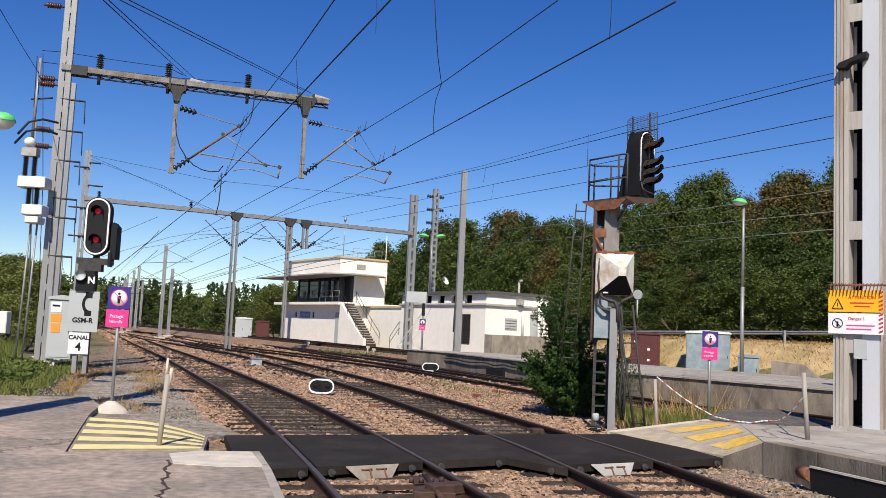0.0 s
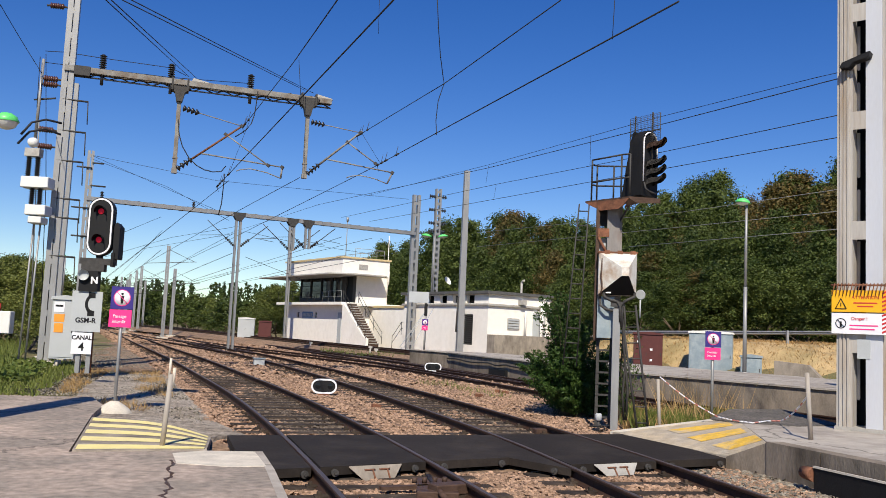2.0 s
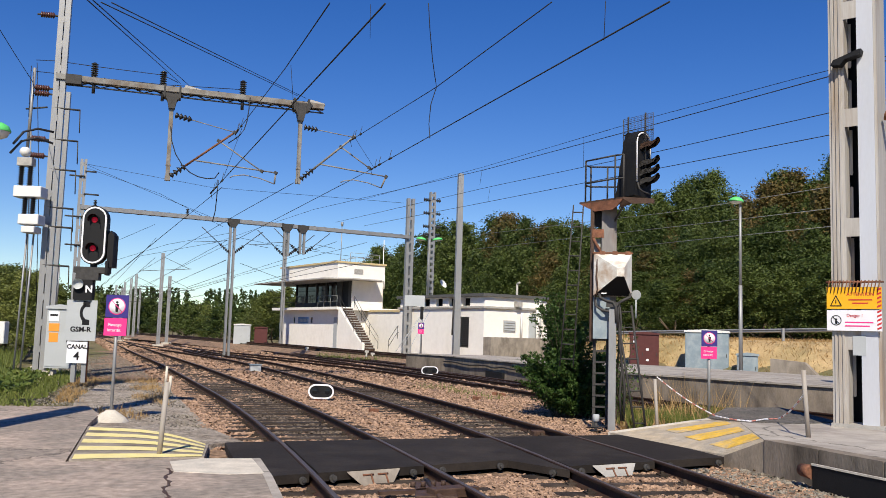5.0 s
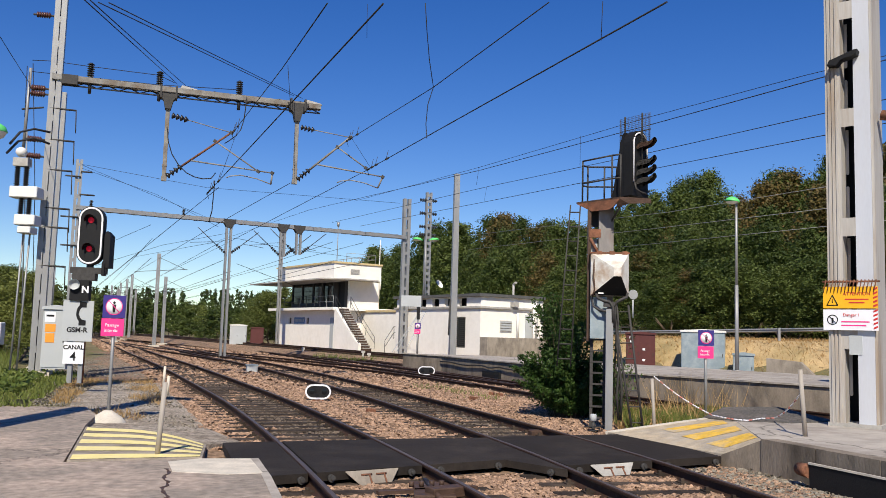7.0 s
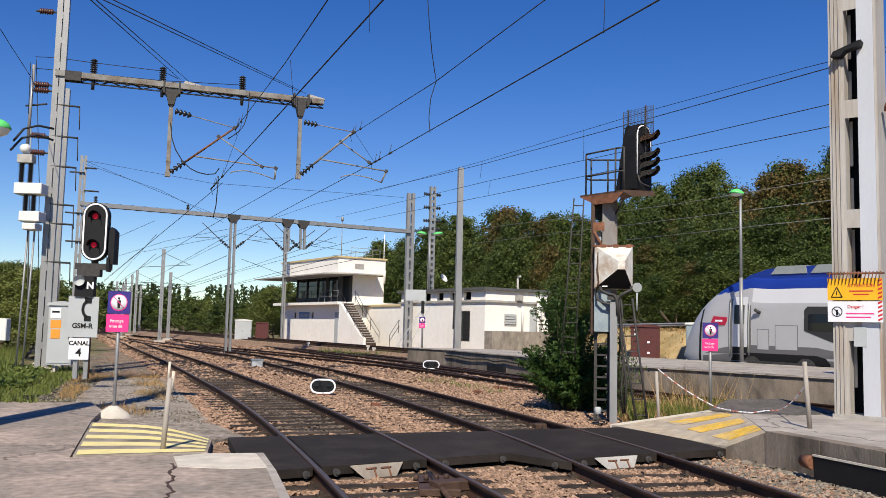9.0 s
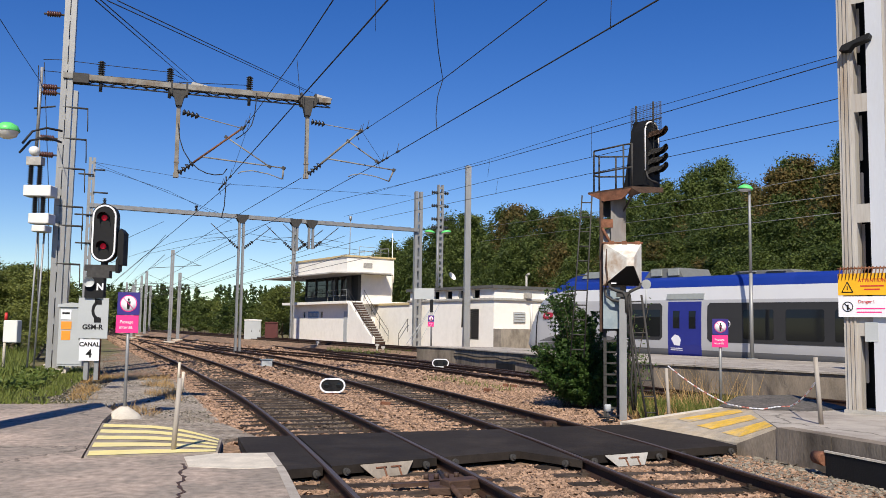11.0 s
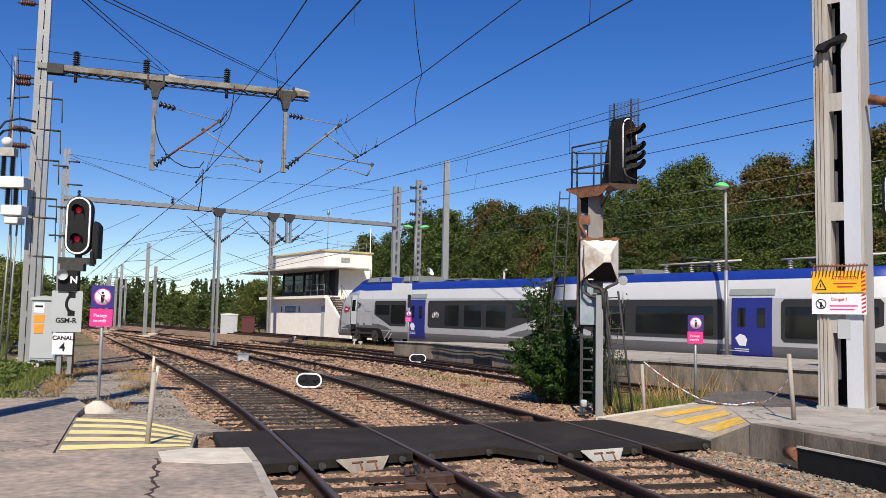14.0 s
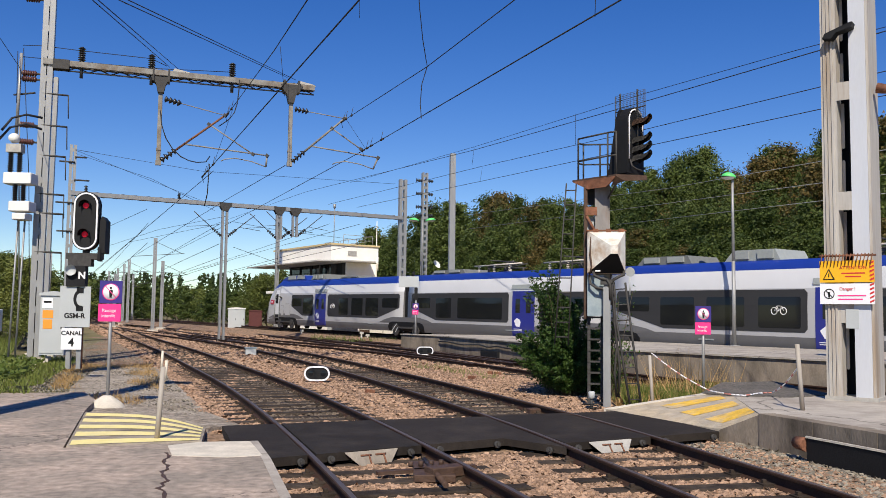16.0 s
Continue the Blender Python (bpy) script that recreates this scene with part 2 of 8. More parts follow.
M_GRASS = leaf_mat("grass_blades", (0.075, 0.115, 0.022), (0.22, 0.24, 0.06))
M_STRAW = leaf_mat("straw_blades", (0.30, 0.185, 0.075), (0.60, 0.40, 0.18))


# ---- building blocks ----
def box(bm, x0, x1, y0, y1, z0, z1, m=None, bevel=0.0):
    vs = [bm.verts.new((x, y, z)) for z in (z0, z1) for y in (y0, y1) for x in (x0, x1)]
    fs = [bm.faces.new([vs[i] for i in q]) for q in ((0, 2, 3, 1), (4, 5, 7, 6), (0, 1, 5, 4), (2, 6, 7, 3), (0, 4, 6, 2), (1, 3, 7, 5))]
    if bevel:
        es = list({e for f in fs for e in f.edges})
        out = bmesh.ops.bevel(bm, geom=es, offset=bevel, segments=1, affect="EDGES", profile=0.5)
        vs = list({v for f in out["faces"] for v in f.verts} | {v for v in vs if v.is_valid})
    if m is not None:
        for v in vs:
            v.co = m @ v.co
    return vs


def rod(bm, a, b, r0, r1=None, seg=8, cap=True):
    a, b = Vector(a), Vector(b)
    r1 = r0 if r1 is None else r1
    q = (b - a).to_track_quat("Z", "Y").to_matrix()
    ra, rb = [], []
    for i in range(seg):
        u = Vector((math.cos(i * math.tau / seg), math.sin(i * math.tau / seg), 0))
        ra.append(bm.verts.new(a + q @ (u * r0)))
        rb.append(bm.verts.new(b + q @ (u * r1)))
    for i in range(seg):
        j = (i + 1) % seg
        f = bm.faces.new((ra[i], ra[j], rb[j], rb[i]))
        f.smooth = True
    if cap:
        bm.faces.new(ra[::-1])
        bm.faces.new(rb)


def tube(bm, pts, r, seg=6):
    """One continuous round bar through the points."""
    pts = [Vector(p) for p in pts]
    rings = []
    for i, p in enumerate(pts):
        d = (pts[min(i + 1, len(pts) - 1)] - pts[max(i - 1, 0)]).normalized()
        e = Vector((0, 0, 1)) if abs(d.z) < 0.9 else Vector((1, 0, 0))
        u = d.cross(e).normalized()
        w = d.cross(u)
        rings.append([bm.verts.new(p + (u * math.cos(k * math.tau / seg) + w * math.sin(k * math.tau / seg)) * r) for k in range(seg)])
    for a, b in zip(rings, rings[1:]):
        for k in range(seg):
            f = bm.faces.new((a[k], a[(k + 1) % seg], b[(k + 1) % seg], b[k]))
            f.smooth = True
    bm.faces.new(rings[0][::-1])
    bm.faces.new(rings[-1])


def lathe(bm, prof, seg=16, m=None):
    """Rings of (radius, z), closed at both ends where the radius is 0."""
    m = m or Matrix()
    rings = []
    for r, z in prof:
        if r < 1e-6:
            rings.append([bm.verts.new(m @ Vector((0, 0, z)))])
        else:
            rings.append([bm.verts.new(m @ Vector((r * math.cos(i * math.tau / seg), r * math.sin(i * math.tau / seg), z))) for i in range(seg)])
    for a, b in zip(rings, rings[1:]):
        for i in range(seg):
            j = (i + 1) % seg
            q = [a[i % len(a)], a[j % len(a)], b[j % len(b)], b[i % len(b)]]
            q = list(dict.fromkeys(q))
            if len(q) > 2:
                f = bm.faces.new(q)
                f.smooth = True


def prism(bm, poly, z0, z1, m=None):
    """A flat outline (x, y) given thickness from z0 to z1."""
    m = m or Matrix()
    lo = [bm.verts.new(m @ Vector((x, y, z0))) for x, y in poly]
    hi = [bm.verts.new(m @ Vector((x, y, z1))) for x, y in poly]
    n = len(poly)
    bm.faces.new(lo[::-1])
    bm.faces.new(hi)
    for i in range(n):
        j = (i + 1) % n
        bm.faces.new((lo[i], lo[j], hi[j], hi[i]))


def mesh_of(bm, material, name="mesh"):
    bmesh.ops.recalc_face_normals(bm, faces=bm.faces[:])
    me = bpy.data.meshes.new(name)
    bm.to_mesh(me)
    bm.free()
    me.materials.append(material)
    return me


def part(name, bm, material, parent=None, label="", at=None):
    """One mesh object, under a thing or a part where a parent is given."""
    ob = new(name, mesh_of(bm, material, name))
    if parent is not None:
        ob.parent = parent
    if at is not None:
        ob.matrix_basis = at
    if label:
        tagged(ob, label)
    return ob


def thing(name, m, label, category, group="", kind=""):
    ob = new(name)
    ob.matrix_basis = m
    return tagged(ob, label, category, group, kind)


def B():
    return bmesh.new()


def boxpart(name, parent, material, x0, x1, y0, y1, z0, z1, label="", bevel=0.0):
    bm = B()
    box(bm, x0, x1, y0, y1, z0, z1, bevel=bevel)
    return part(name, bm, material, parent, label)


FACE = pose(0, 0, 0, 90)          # turns a flat outline upright, facing -y


def wording(text, size, material, parent, x, y, z, name="lettering", bold=0.0):
    """Raised letters that face -y, centred on x."""
    cu = bpy.data.curves.new(name, "FONT")
    cu.body, cu.size, cu.align_x, cu.align_y, cu.extrude, cu.offset = text, size, "CENTER", "CENTER", 0.003, bold
    tmp = bpy.data.objects.new("tmp", cu)
    scene.collection.objects.link(tmp)
    me = bpy.data.meshes.new_from_object(tmp.evaluated_get(bpy.context.evaluated_depsgraph_get()))
    bpy.data.objects.remove(tmp)
    me.materials.append(material)
    ob = new(name, me)
    ob.parent = parent
    ob.matrix_basis = pose(x, y, z, 90)
    return ob


def along(fn, y0, y1, step):
    """Points and headings on a plan curve x = fn(y), at even steps of length."""
    out, y = [], y0
    while y < y1:
        dx = (fn(y + 0.05) - fn(y - 0.05)) / 0.1
        out.append((fn(y), y, math.atan2(-dx, 1)))
        y += step / math.hypot(1, dx)
    return out


def spline(knots):
    ys = [k[0] for k in knots]
    xs = [k[1] for k in knots]
    sl = np.gradient(xs, ys)

    def fn(y):
        if y <= ys[0]:
            return xs[0] + sl[0] * (y - ys[0])
        if y >= ys[-1]:
            return xs[-1] + sl[-1] * (y - ys[-1])
        i = int(np.searchsorted(ys, y)) - 1
        i = max(0, min(i, len(ys) - 2))
        h = ys[i + 1] - ys[i]
        u = (y - ys[i]) / h
        return ((2 * u ** 3 - 3 * u ** 2 + 1) * xs[i] + (u ** 3 - 2 * u ** 2 + u) * h * sl[i]
                + (3 * u ** 2 - 2 * u ** 3) * xs[i + 1] + (u ** 3 - u ** 2) * h * sl[i + 1])
    return fn


# ---- plan ----
Z_BED = -0.17
track_1 = spline([(-30, 9.0), (-10, 4.6), (0, 2.15), (8.7, -0.16), (12.7, -1.40), (19, -3.58), (27.6, -6.95), (37, -10.75), (51, -16.7), (79, -28.5), (140, -55), (260, -118)])
track_2 = spline([(-30, 9.6), (-10, 6.5), (0, 4.75), (10, 2.72), (13, 2.03), (16, 1.17), (20.6, -0.3), (31, -4.0), (45, -9.7), (52, -12.85), (79, -24.4), (140, -51), (260, -114)])
track_3 = spline([(-14, 28.5), (0, 17.6), (10, 11.2), (18, 6.95), (25.7, 3.75), (30, 2.2), (35, 0.55), (42, -2.2), (52, -6.3), (79, -17.8), (140, -46.5), (260, -110)])
track_4 = spline([(-14, 33.0), (0, 22.0), (10, 15.3), (18, 10.4), (25.7, 6.45), (30, 4.6), (35, 2.6), (42, -0.2), (52, -4.5), (60, -8.3), (79, -17.2), (140, -46.2), (260, -109.8)])
# the train's line: x + 0.66 y = 32.4 is the near side of the cars
TRZ = math.degrees(math.atan2(-1, 0.66))
DIRX = Vector((0.66, -1, 0)).normalized()        # towards the near end
DIRN = Vector((1, 0.66, 0)).normalized()         # away from the viewer


def T(c, y, z=0.0):
    """A frame whose x axis runs along the train's line towards its near end, at plan depth y on the line x + 0.66 y = c."""
    return pose(c - 0.66 * y, y, z, 0, 0, TRZ)


# ---- ground ----
def sheet(name, xs, ys, zf, material, label, category):
    verts, faces = [], []
    for y in ys:
        for x in xs:
            verts.append((x, y, zf(x, y)))
    n = len(xs)
    for j in range(len(ys) - 1):
        for i in range(n - 1):
            a = j * n + i
            faces.append((a, a + 1, a + n + 1, a + n))
    me = bpy.data.meshes.new(name)
    me.from_pydata(verts, [], faces)
    me.materials.append(material)
    for p in me.polygons:
        p.use_smooth = True
    return tagged(new(name, me), label, category, kind="structure")


def smooth(a, b, v):
    u = min(max((v - a) / (b - a), 0), 1)
    return u * u * (3 - 2 * u)


def ground_z(x, y):
    """Flat railway land, a bank that climbs to the wooded hill on the far side of the line."""
    c = (x + 0.66 * y - 32.4) / 1.198 - 3.4        # distance behind the train's far side
    z = -0.24
    if c > 0:
        k = x / max(y, 1.0)
        z += smooth(0.125, 0.19, k) * 2.0 * smooth(-0.3, 3.4, c) + smooth(-0.12, 0.12, k) * 10.0 * smooth(9, 60, c) + 0.6 * smooth(60, 200, c)
    if x < -15:
        z += 0.35 * smooth(-15, -24, x) * smooth(70, 30, y)
    return z


gx = sorted(set([-1500, -700, -400, -250] + [-180 + 6 * i for i in range(60)] + [-30 + 1.5 * i for i in range(60)] + [200, 300, 450, 800, 1500]))
gy = sorted(set([-300, -100, -40] + [-20 + 2.5 * i for i in range(64)] + [150 + 12 * i for i in range(12)] + [320, 420, 600, 1000, 2500]))
sheet("ground", gx, gy, ground_z, M_GROUND, "flat dry scrubland with patches of green and straw", "ground")

# ballast bed under all the tracks
verts, faces = [], []
rows = [(y, track_1(y) - (2.3 if y < 10 else 3.6 if y < 13.5 else 4.6 if y < 60 else 2.5), track_4(y) + 2.2) for y in [-30 + 1.0 * i for i in range(110)] + [80 + 6 * i for i in range(28)]]
NB = 24
for y, a, b in rows:
    for i in range(NB):
        u = i / (NB - 1)
        e = 0.125 * min(1, min(u, 1 - u) * 12)
        verts.append((a + (b - a) * u, y, -0.29 + e + 0.008 * noise.noise(Vector((a + (b - a) * u, y, 0)) * 0.9)))
for j in range(len(rows) - 1):
    for i in range(NB - 1):
        k = j * NB + i
        faces.append((k, k + 1, k + NB + 1, k + NB))
me = bpy.data.meshes.new("ballast_bed")
me.from_pydata(verts, [], faces)
me.materials.append(M_BALLAST)
tagged(new("ballast_bed", me), "brown and pinkish crushed stone ballast between the tracks", "ballast", kind="structure")


# ---- tracks ----
def rail_mesh(fn, side, y0, y1, z=0.0, step=1.0):
    """The foot, web and head of one rail, swept along the plan curve."""
    prof = [(-0.075, -0.165), (-0.075, -0.15), (-0.012, -0.125), (-0.012, -0.045), (-0.036, -0.032), (-0.036, -0.008), (-0.026, 0),
            (0.026, 0), (0.036, -0.008), (0.036, -0.032), (0.012, -0.045), (0.012, -0.125), (0.075, -0.15), (0.075, -0.165)]
    pts = along(fn, y0, y1, step)
    v, f, mi = [], [], []
    n = len(prof)
    for x, y, h in pts:
        ux, uy = math.cos(h), math.sin(h)
        for px, pz in prof:
            o = side * 0.753 + px
            v.append((x + ux * o, y + uy * o, (z(y) if callable(z) else z) + pz))
    for j in range(len(pts) - 1):
        for i in range(n - 1):
            a = j * n + i
            f.append((a, a + 1, a + n + 1, a + n))
            mi.append(1 if i == 6 else 0)
    me = bpy.data.meshes.new("rail")
    me.from_pydata(v, [], f)
    me.materials.append(M_RAIL)
    me.materials.append(M_RAILTOP)
    me.polygons.foreach_set("material_index", mi)
    return me


def sleeper_mesh():
    bm = B()
    box(bm, -1.27, 1.27, -0.125, 0.125, -0.26, -0.135, bevel=0.015)
    for s in (-1, 1):                                  # chairs and bolts beside each rail
        box(bm, s * 0.753 - 0.16, s * 0.753 + 0.16, -0.075, 0.075, -0.135, -0.118)
        for o in (-0.11, 0.11):
            box(bm, s * 0.753 + o - 0.022, s * 0.753 + o + 0.022, -0.022, 0.022, -0.118, -0.08)
    return mesh_of(bm, M_SLEEPER, "sleeper")


SLEEPER = sleeper_mesh()


def track(fn, y0, y1, y_each, label, z=0.0, gap=(99, 99)):
    t = thing("track", Matrix(), label, "railway track", "tracks", "structure")
    for side in (-1, 1):
        r = new("rail", rail_mesh(fn, side, y0, y1, z))
        r.parent = t
    rng = random.Random(5)
    sv, sf = [], []
    cube = [(-1.27, -.125, -.26), (1.27, -.125, -.26), (1.27, .125, -.26), (-1.27, .125, -.26), (-1.27, -.125, -.135), (1.27, -.125, -.135), (1.27, .125, -.135), (-1.27, .125, -.135)]
    for x, y, h in along(fn, y0 + 0.3, y1, 0.60):
        if gap[0] < y < gap[1]:
            continue
        if y_each[0] < y < y_each[1]:
            s = new("sleeper", SLEEPER)
            s.parent = t
            s.matrix_basis = pose(x, y, (z(y) if callable(z) else z) - rng.uniform(0, 0.02), 0, 0, math.degrees(h) + rng.uniform(-1, 1))
        else:
            m = pose(x, y, z(y) if callable(z) else z, 0, 0, math.degrees(h))
            k = len(sv)
            sv += [tuple(m @ Vector(c)) for c in cube]
            sf += [tuple(k + i for i in q) for q in ((4, 5, 6, 7), (0, 1, 5, 4), (1, 2, 6, 5), (2, 3, 7, 6), (3, 0, 4, 7))]
    if sv:
        me = bpy.data.meshes.new("far_sleepers")
        me.from_pydata(sv, [], sf)
        me.materials.append(M_SLEEPER)
        o = tagged(new("far_sleepers", me), kind="stuff")
        o.parent = t
    return t


track(track_1, -20, 250, (4, 60), "single line with polished rails on weathered wooden sleepers", gap=(11.2, 13.5))
track(track_2, -20, 250, (4, 60), "curving line with rusty rails on weathered wooden sleepers", gap=(12.0, 14.6))
track(track_3, -10, 250, (22, 60), "far line with rusty rails on dark sleepers")
track(track_4, -10, 250, (22, 60), "line with rusty rails along the platform edge")


def cross_over(y):
    return track_3(y) + (track_2(y) - track_3(y)) * smooth(26, 74, y)


def cross_2(y):
    return track_2(y) + (track_1(y) - track_2(y)) * smooth(42, 92, y)


track(cross_over, 30, 70, (300, 300), "crossover line between the tracks with rusty rails", -0.012)
def cross_3(y):
    return track_4(y) + (track_3(y) - track_4(y)) * smooth(34, 84, y)


track(cross_3, 38, 80, (300, 300), "crossover line between the tracks with rusty rails", -0.012)
track(cross_2, 47, 87, (300, 300), "crossover line between the tracks with rusty rails", -0.012)


def line_5(y):
    return 32.4 + 1.43 * 1.198 - 0.66 * y


def rail_5(y):
    return 0.12 + (y - 32) * 0.0085


track(line_5, 2, 105, (300, 300), "line behind the platform on which the train runs", rail_5)
verts = [(line_5(y) + o, y + 0.66 * o, rail_5(y) - d) for y in range(0, 108, 4) for o, d in ((-2.6, 0.55), (-1.5, 0.20), (1.5, 0.20), (2.6, 0.55))]
faces = [(4 * j + i, 4 * j + i + 1, 4 * j + i + 5, 4 * j + i + 4) for j in range(26) for i in range(3)]
me = bpy.data.meshes.new("ballast_bed")
me.from_pydata(verts, [], faces)
me.materials.append(M_BALLAST)
tagged(new("ballast_bed", me), "raised ballast bed under the train's line", "ballast", kind="structure")


# ---- level crossing of rubber panels ----
def slab_part(name, poly, z0, z1, material, parent=None, label=""):
    """poly: (x, y) or (x, y, top) corners, counter-clockwise."""
    bm = B()
    lo = [bm.verts.new((p[0], p[1], z0)) for p in poly]
    hi = [bm.verts.new((p[0], p[1], p[2] if len(p) > 2 else z1)) for p in poly]
    n = len(poly)
    bm.faces.new(lo[::-1])
    bm.faces.new(hi)
    for i in range(n):
        bm.faces.new((lo[i], lo[(i + 1) % n], hi[(i + 1) % n], hi[i]))
    return part(name, bm, material, parent, label)


crossing = thing("foot_crossing", Matrix(), "black rubber panels of a foot crossing laid over two tracks", "level crossing", kind="structure")


def cut(fn, off, line):
    """Where the curve fn shifted by off meets the line through two points."""
    (ax, ay), (bx, by) = line
    y = 12.0
    for _ in range(30):
        s = (fn(y + 0.1) - fn(y - 0.1)) / 0.2
        h = math.atan2(-s, 1)
        x = fn(y) + math.cos(h) * off
        u = (x - ax) / (bx - ax)
        y += 0.6 * (ay + u * (by - ay) - math.sin(h) * off - y)
    h = math.atan2(-(fn(y + 0.1) - fn(y - 0.1)) / 0.2, 1)
    return fn(y) + math.cos(h) * off, y + math.sin(h) * off


FAR = ((-2.98, 12.67), (3.21, 15.22))
NEAR1 = ((-1.86, 9.88), (0.79, 11.62))
NEAR2 = ((0.95, 10.92), (4.07, 12.62))
NEAR2_SKEW = ((0.91, 11.79), (1.55, 11.15))
for fn, near, offs in ((track_1, NEAR1, ((-1.55, -0.80), (-0.69, 0.69), (0.80, 1.95))), (track_2, NEAR2, ((-1.85, -0.80), (-0.69, 0.69), (0.80, 1.95)))):
    for a, b in offs:
        near = NEAR2_SKEW if a < -1.8 else NEAR2 if fn is track_2 else NEAR1
        p = [cut(fn, a, near), cut(fn, b, near), cut(fn, b, FAR), cut(fn, a, FAR)]
        slab_part("rubber_panel", p, -0.105, -0.012 if a < -1.8 else -0.004, M_RUBBER, crossing)
        # the edge beam with its round locking bolts
        bm = B()
        (x0, y0), (x1, y1) = p[0], p[1]
        ang = math.atan2(y1 - y0, x1 - x0)
        for u in (0.12, 0.88):
            cx, cy = x0 + (x1 - x0) * u, y0 + (y1 - y0) * u
            q = Vector((math.sin(ang), -math.cos(ang), 0))
            o = Vector((cx, cy, -0.075))
            rod(bm, o + q * 0.005, o + q * 0.05, 0.045, 0.045, 10)
            rod(bm, o + q * 0.05, o + q * 0.07, 0.02, 0.02, 8)
        part("locking_bolt", bm, M_DARKSTEEL, crossing)
for fn, near, mt, nm in ((track_1, NEAR1, M_CONC, "deflector"), (track_2, NEAR2, M_SLAB, "deflector")):
    x0, y0 = cut(fn, -0.36, near)
    x1, y1 = cut(fn, 0.36, near)
    ang = math.degrees(math.atan2(y1 - y0, x1 - x0))
    bm = B()
    tp = [(-0.36, -0.02, -0.01), (0.36, -0.02, -0.01), (0.15, -0.17, -0.21), (-0.15, -0.17, -0.21)]
    v = [bm.verts.new(q) for q in tp] + [bm.verts.new((q[0], q[1], q[2] - 0.012)) for q in tp]
    for q in ((0, 1, 2, 3), (7, 6, 5, 4), (0, 4, 5, 1), (1, 5, 6, 2), (2, 6, 7, 3), (3, 7, 4, 0)):
        bm.faces.new([v[i] for i in q])
    ob = part(nm, bm, mt, crossing, "sloping steel deflector plate")
    ob.matrix_basis = pose((x0 + x1) / 2, (y0 + y1) / 2, 0, 0, 0, ang)
    bm = B()
    for cx in (-0.10, 0.10):
        for a, b in (((cx - 0.07, -0.061, -0.055), (cx + 0.07, -0.061, -0.055)), ((cx + 0.04, -0.061, -0.055), (cx + 0.04, -0.136, -0.155))):
            rod(bm, a, b, 0.012, 0.012, 5)
    part("handle", bm, M_RUST, ob, "rusty lifting handle")

# ---- the path before the crossing ----
path_poly = [(3.2, -8), (0.0, 3.0), (-0.9, 6.2), (-1.47, 8.29), (-1.89, 9.83), (-2.30, 11.16), (-2.9, 11.05), (-4.36, 10.47), (-5.66, 14.40), (-6.1, 16.0), (-6.9, 17.5), (-8.42, 17.1), (-16, 14.5), (-22, 12), (-22, -8)]
slab_part("pavement", path_poly, -0.45, 0.0, M_ASPH)
tagged(bpy.data.objects["pavement"], "cracked and patched grey-pink asphalt walkway", "pavement", kind="structure")
slab_part("cement_patch", [(-3.2, 10.70), (-2.93, 9.98), (-2.3, 9.9), (-1.93, 10.05), (-2.30, 11.14), (-2.9, 11.02)], -0.02, 0.005, M_PALE)
tagged(bpy.data.objects["cement_patch"], "pale cement patch at the corner of the walkway", "pavement", kind="structure")
kerb = thing("kerb", Matrix(), "worn pale concrete edging along the walkway", "kerb", kind="structure")
kp = [(-0.9, 6.2), (-1.47, 8.29), (-1.89, 9.83), (-2.30, 11.16)]
for a, b in zip(kp, kp[1:]):
    slab_part("kerb_stone", [a, (a[0] + 0.09, a[1] + 0.03), (b[0] + 0.09, b[1] + 0.03), b], -0.4, 0.004, M_CONCTOP, kerb)
jag = [(-2.18 - 0.286 * (y - 7.2) + 0.03 * math.sin(y * 9) + 0.02 * math.sin(y * 23), y) for y in [7.2 + 0.12 * i for i in range(26)]]
slab_part("crack_patch", jag + [(x - 0.035 - 0.02 * math.sin(y * 31), y) for x, y in jag[::-1]], -0.02, 0.003, M_OILY)
tagged(bpy.data.objects["crack_patch"], "rough filled joint across the walkway", "pavement", kind="structure")

ramp_l = thing("striped_ramp", Matrix(), "grey concrete ramp striped with worn yellow paint", "ramp", kind="structure")
P0, P1, Q0, Q1 = Vector((-4.33, 10.49, 0.02)), Vector((-2.88, 11.05, 0.02)), Vector((-5.62, 14.30, -0.02)), Vector((-3.32, 12.95, -0.08))


def on_ramp(u, v):
    p = P0.lerp(P1, u).lerp(Q0.lerp(Q1, u), v)
    p.z += 0.085 * v * math.sin(math.pi * u ** 1.25)
    return p


bm = B()
grid = [[bm.verts.new(on_ramp(i / 8, j / 8)) for i in range(9)] for j in range(9)]
for j in range(8):
    for i in range(8):
        bm.faces.new((grid[j][i], grid[j][i + 1], grid[j + 1][i + 1], grid[j + 1][i]))
ex = bmesh.ops.extrude_face_region(bm, geom=bm.faces[:])
for v in [g for g in ex["geom"] if isinstance(g, bmesh.types.BMVert)]:
    v.co.z -= 0.3
part("ramp_slab", bm, M_CONC, ramp_l)
for k in range(5):
    v0, v1 = 0.01 + k * 0.21, 0.125 + k * 0.21
    bm = B()
    top = [[bm.verts.new(on_ramp(0.02 + 0.96 * i / 10, v) + Vector((0, 0, 0.005))) for i in range(11)] for v in (v0, v1)]
    for i in range(10):
        bm.faces.new((top[0][i], top[0][i + 1], top[1][i + 1], top[1][i]))
    part("painted_stripe", bm, M_YPAINT, ramp_l)

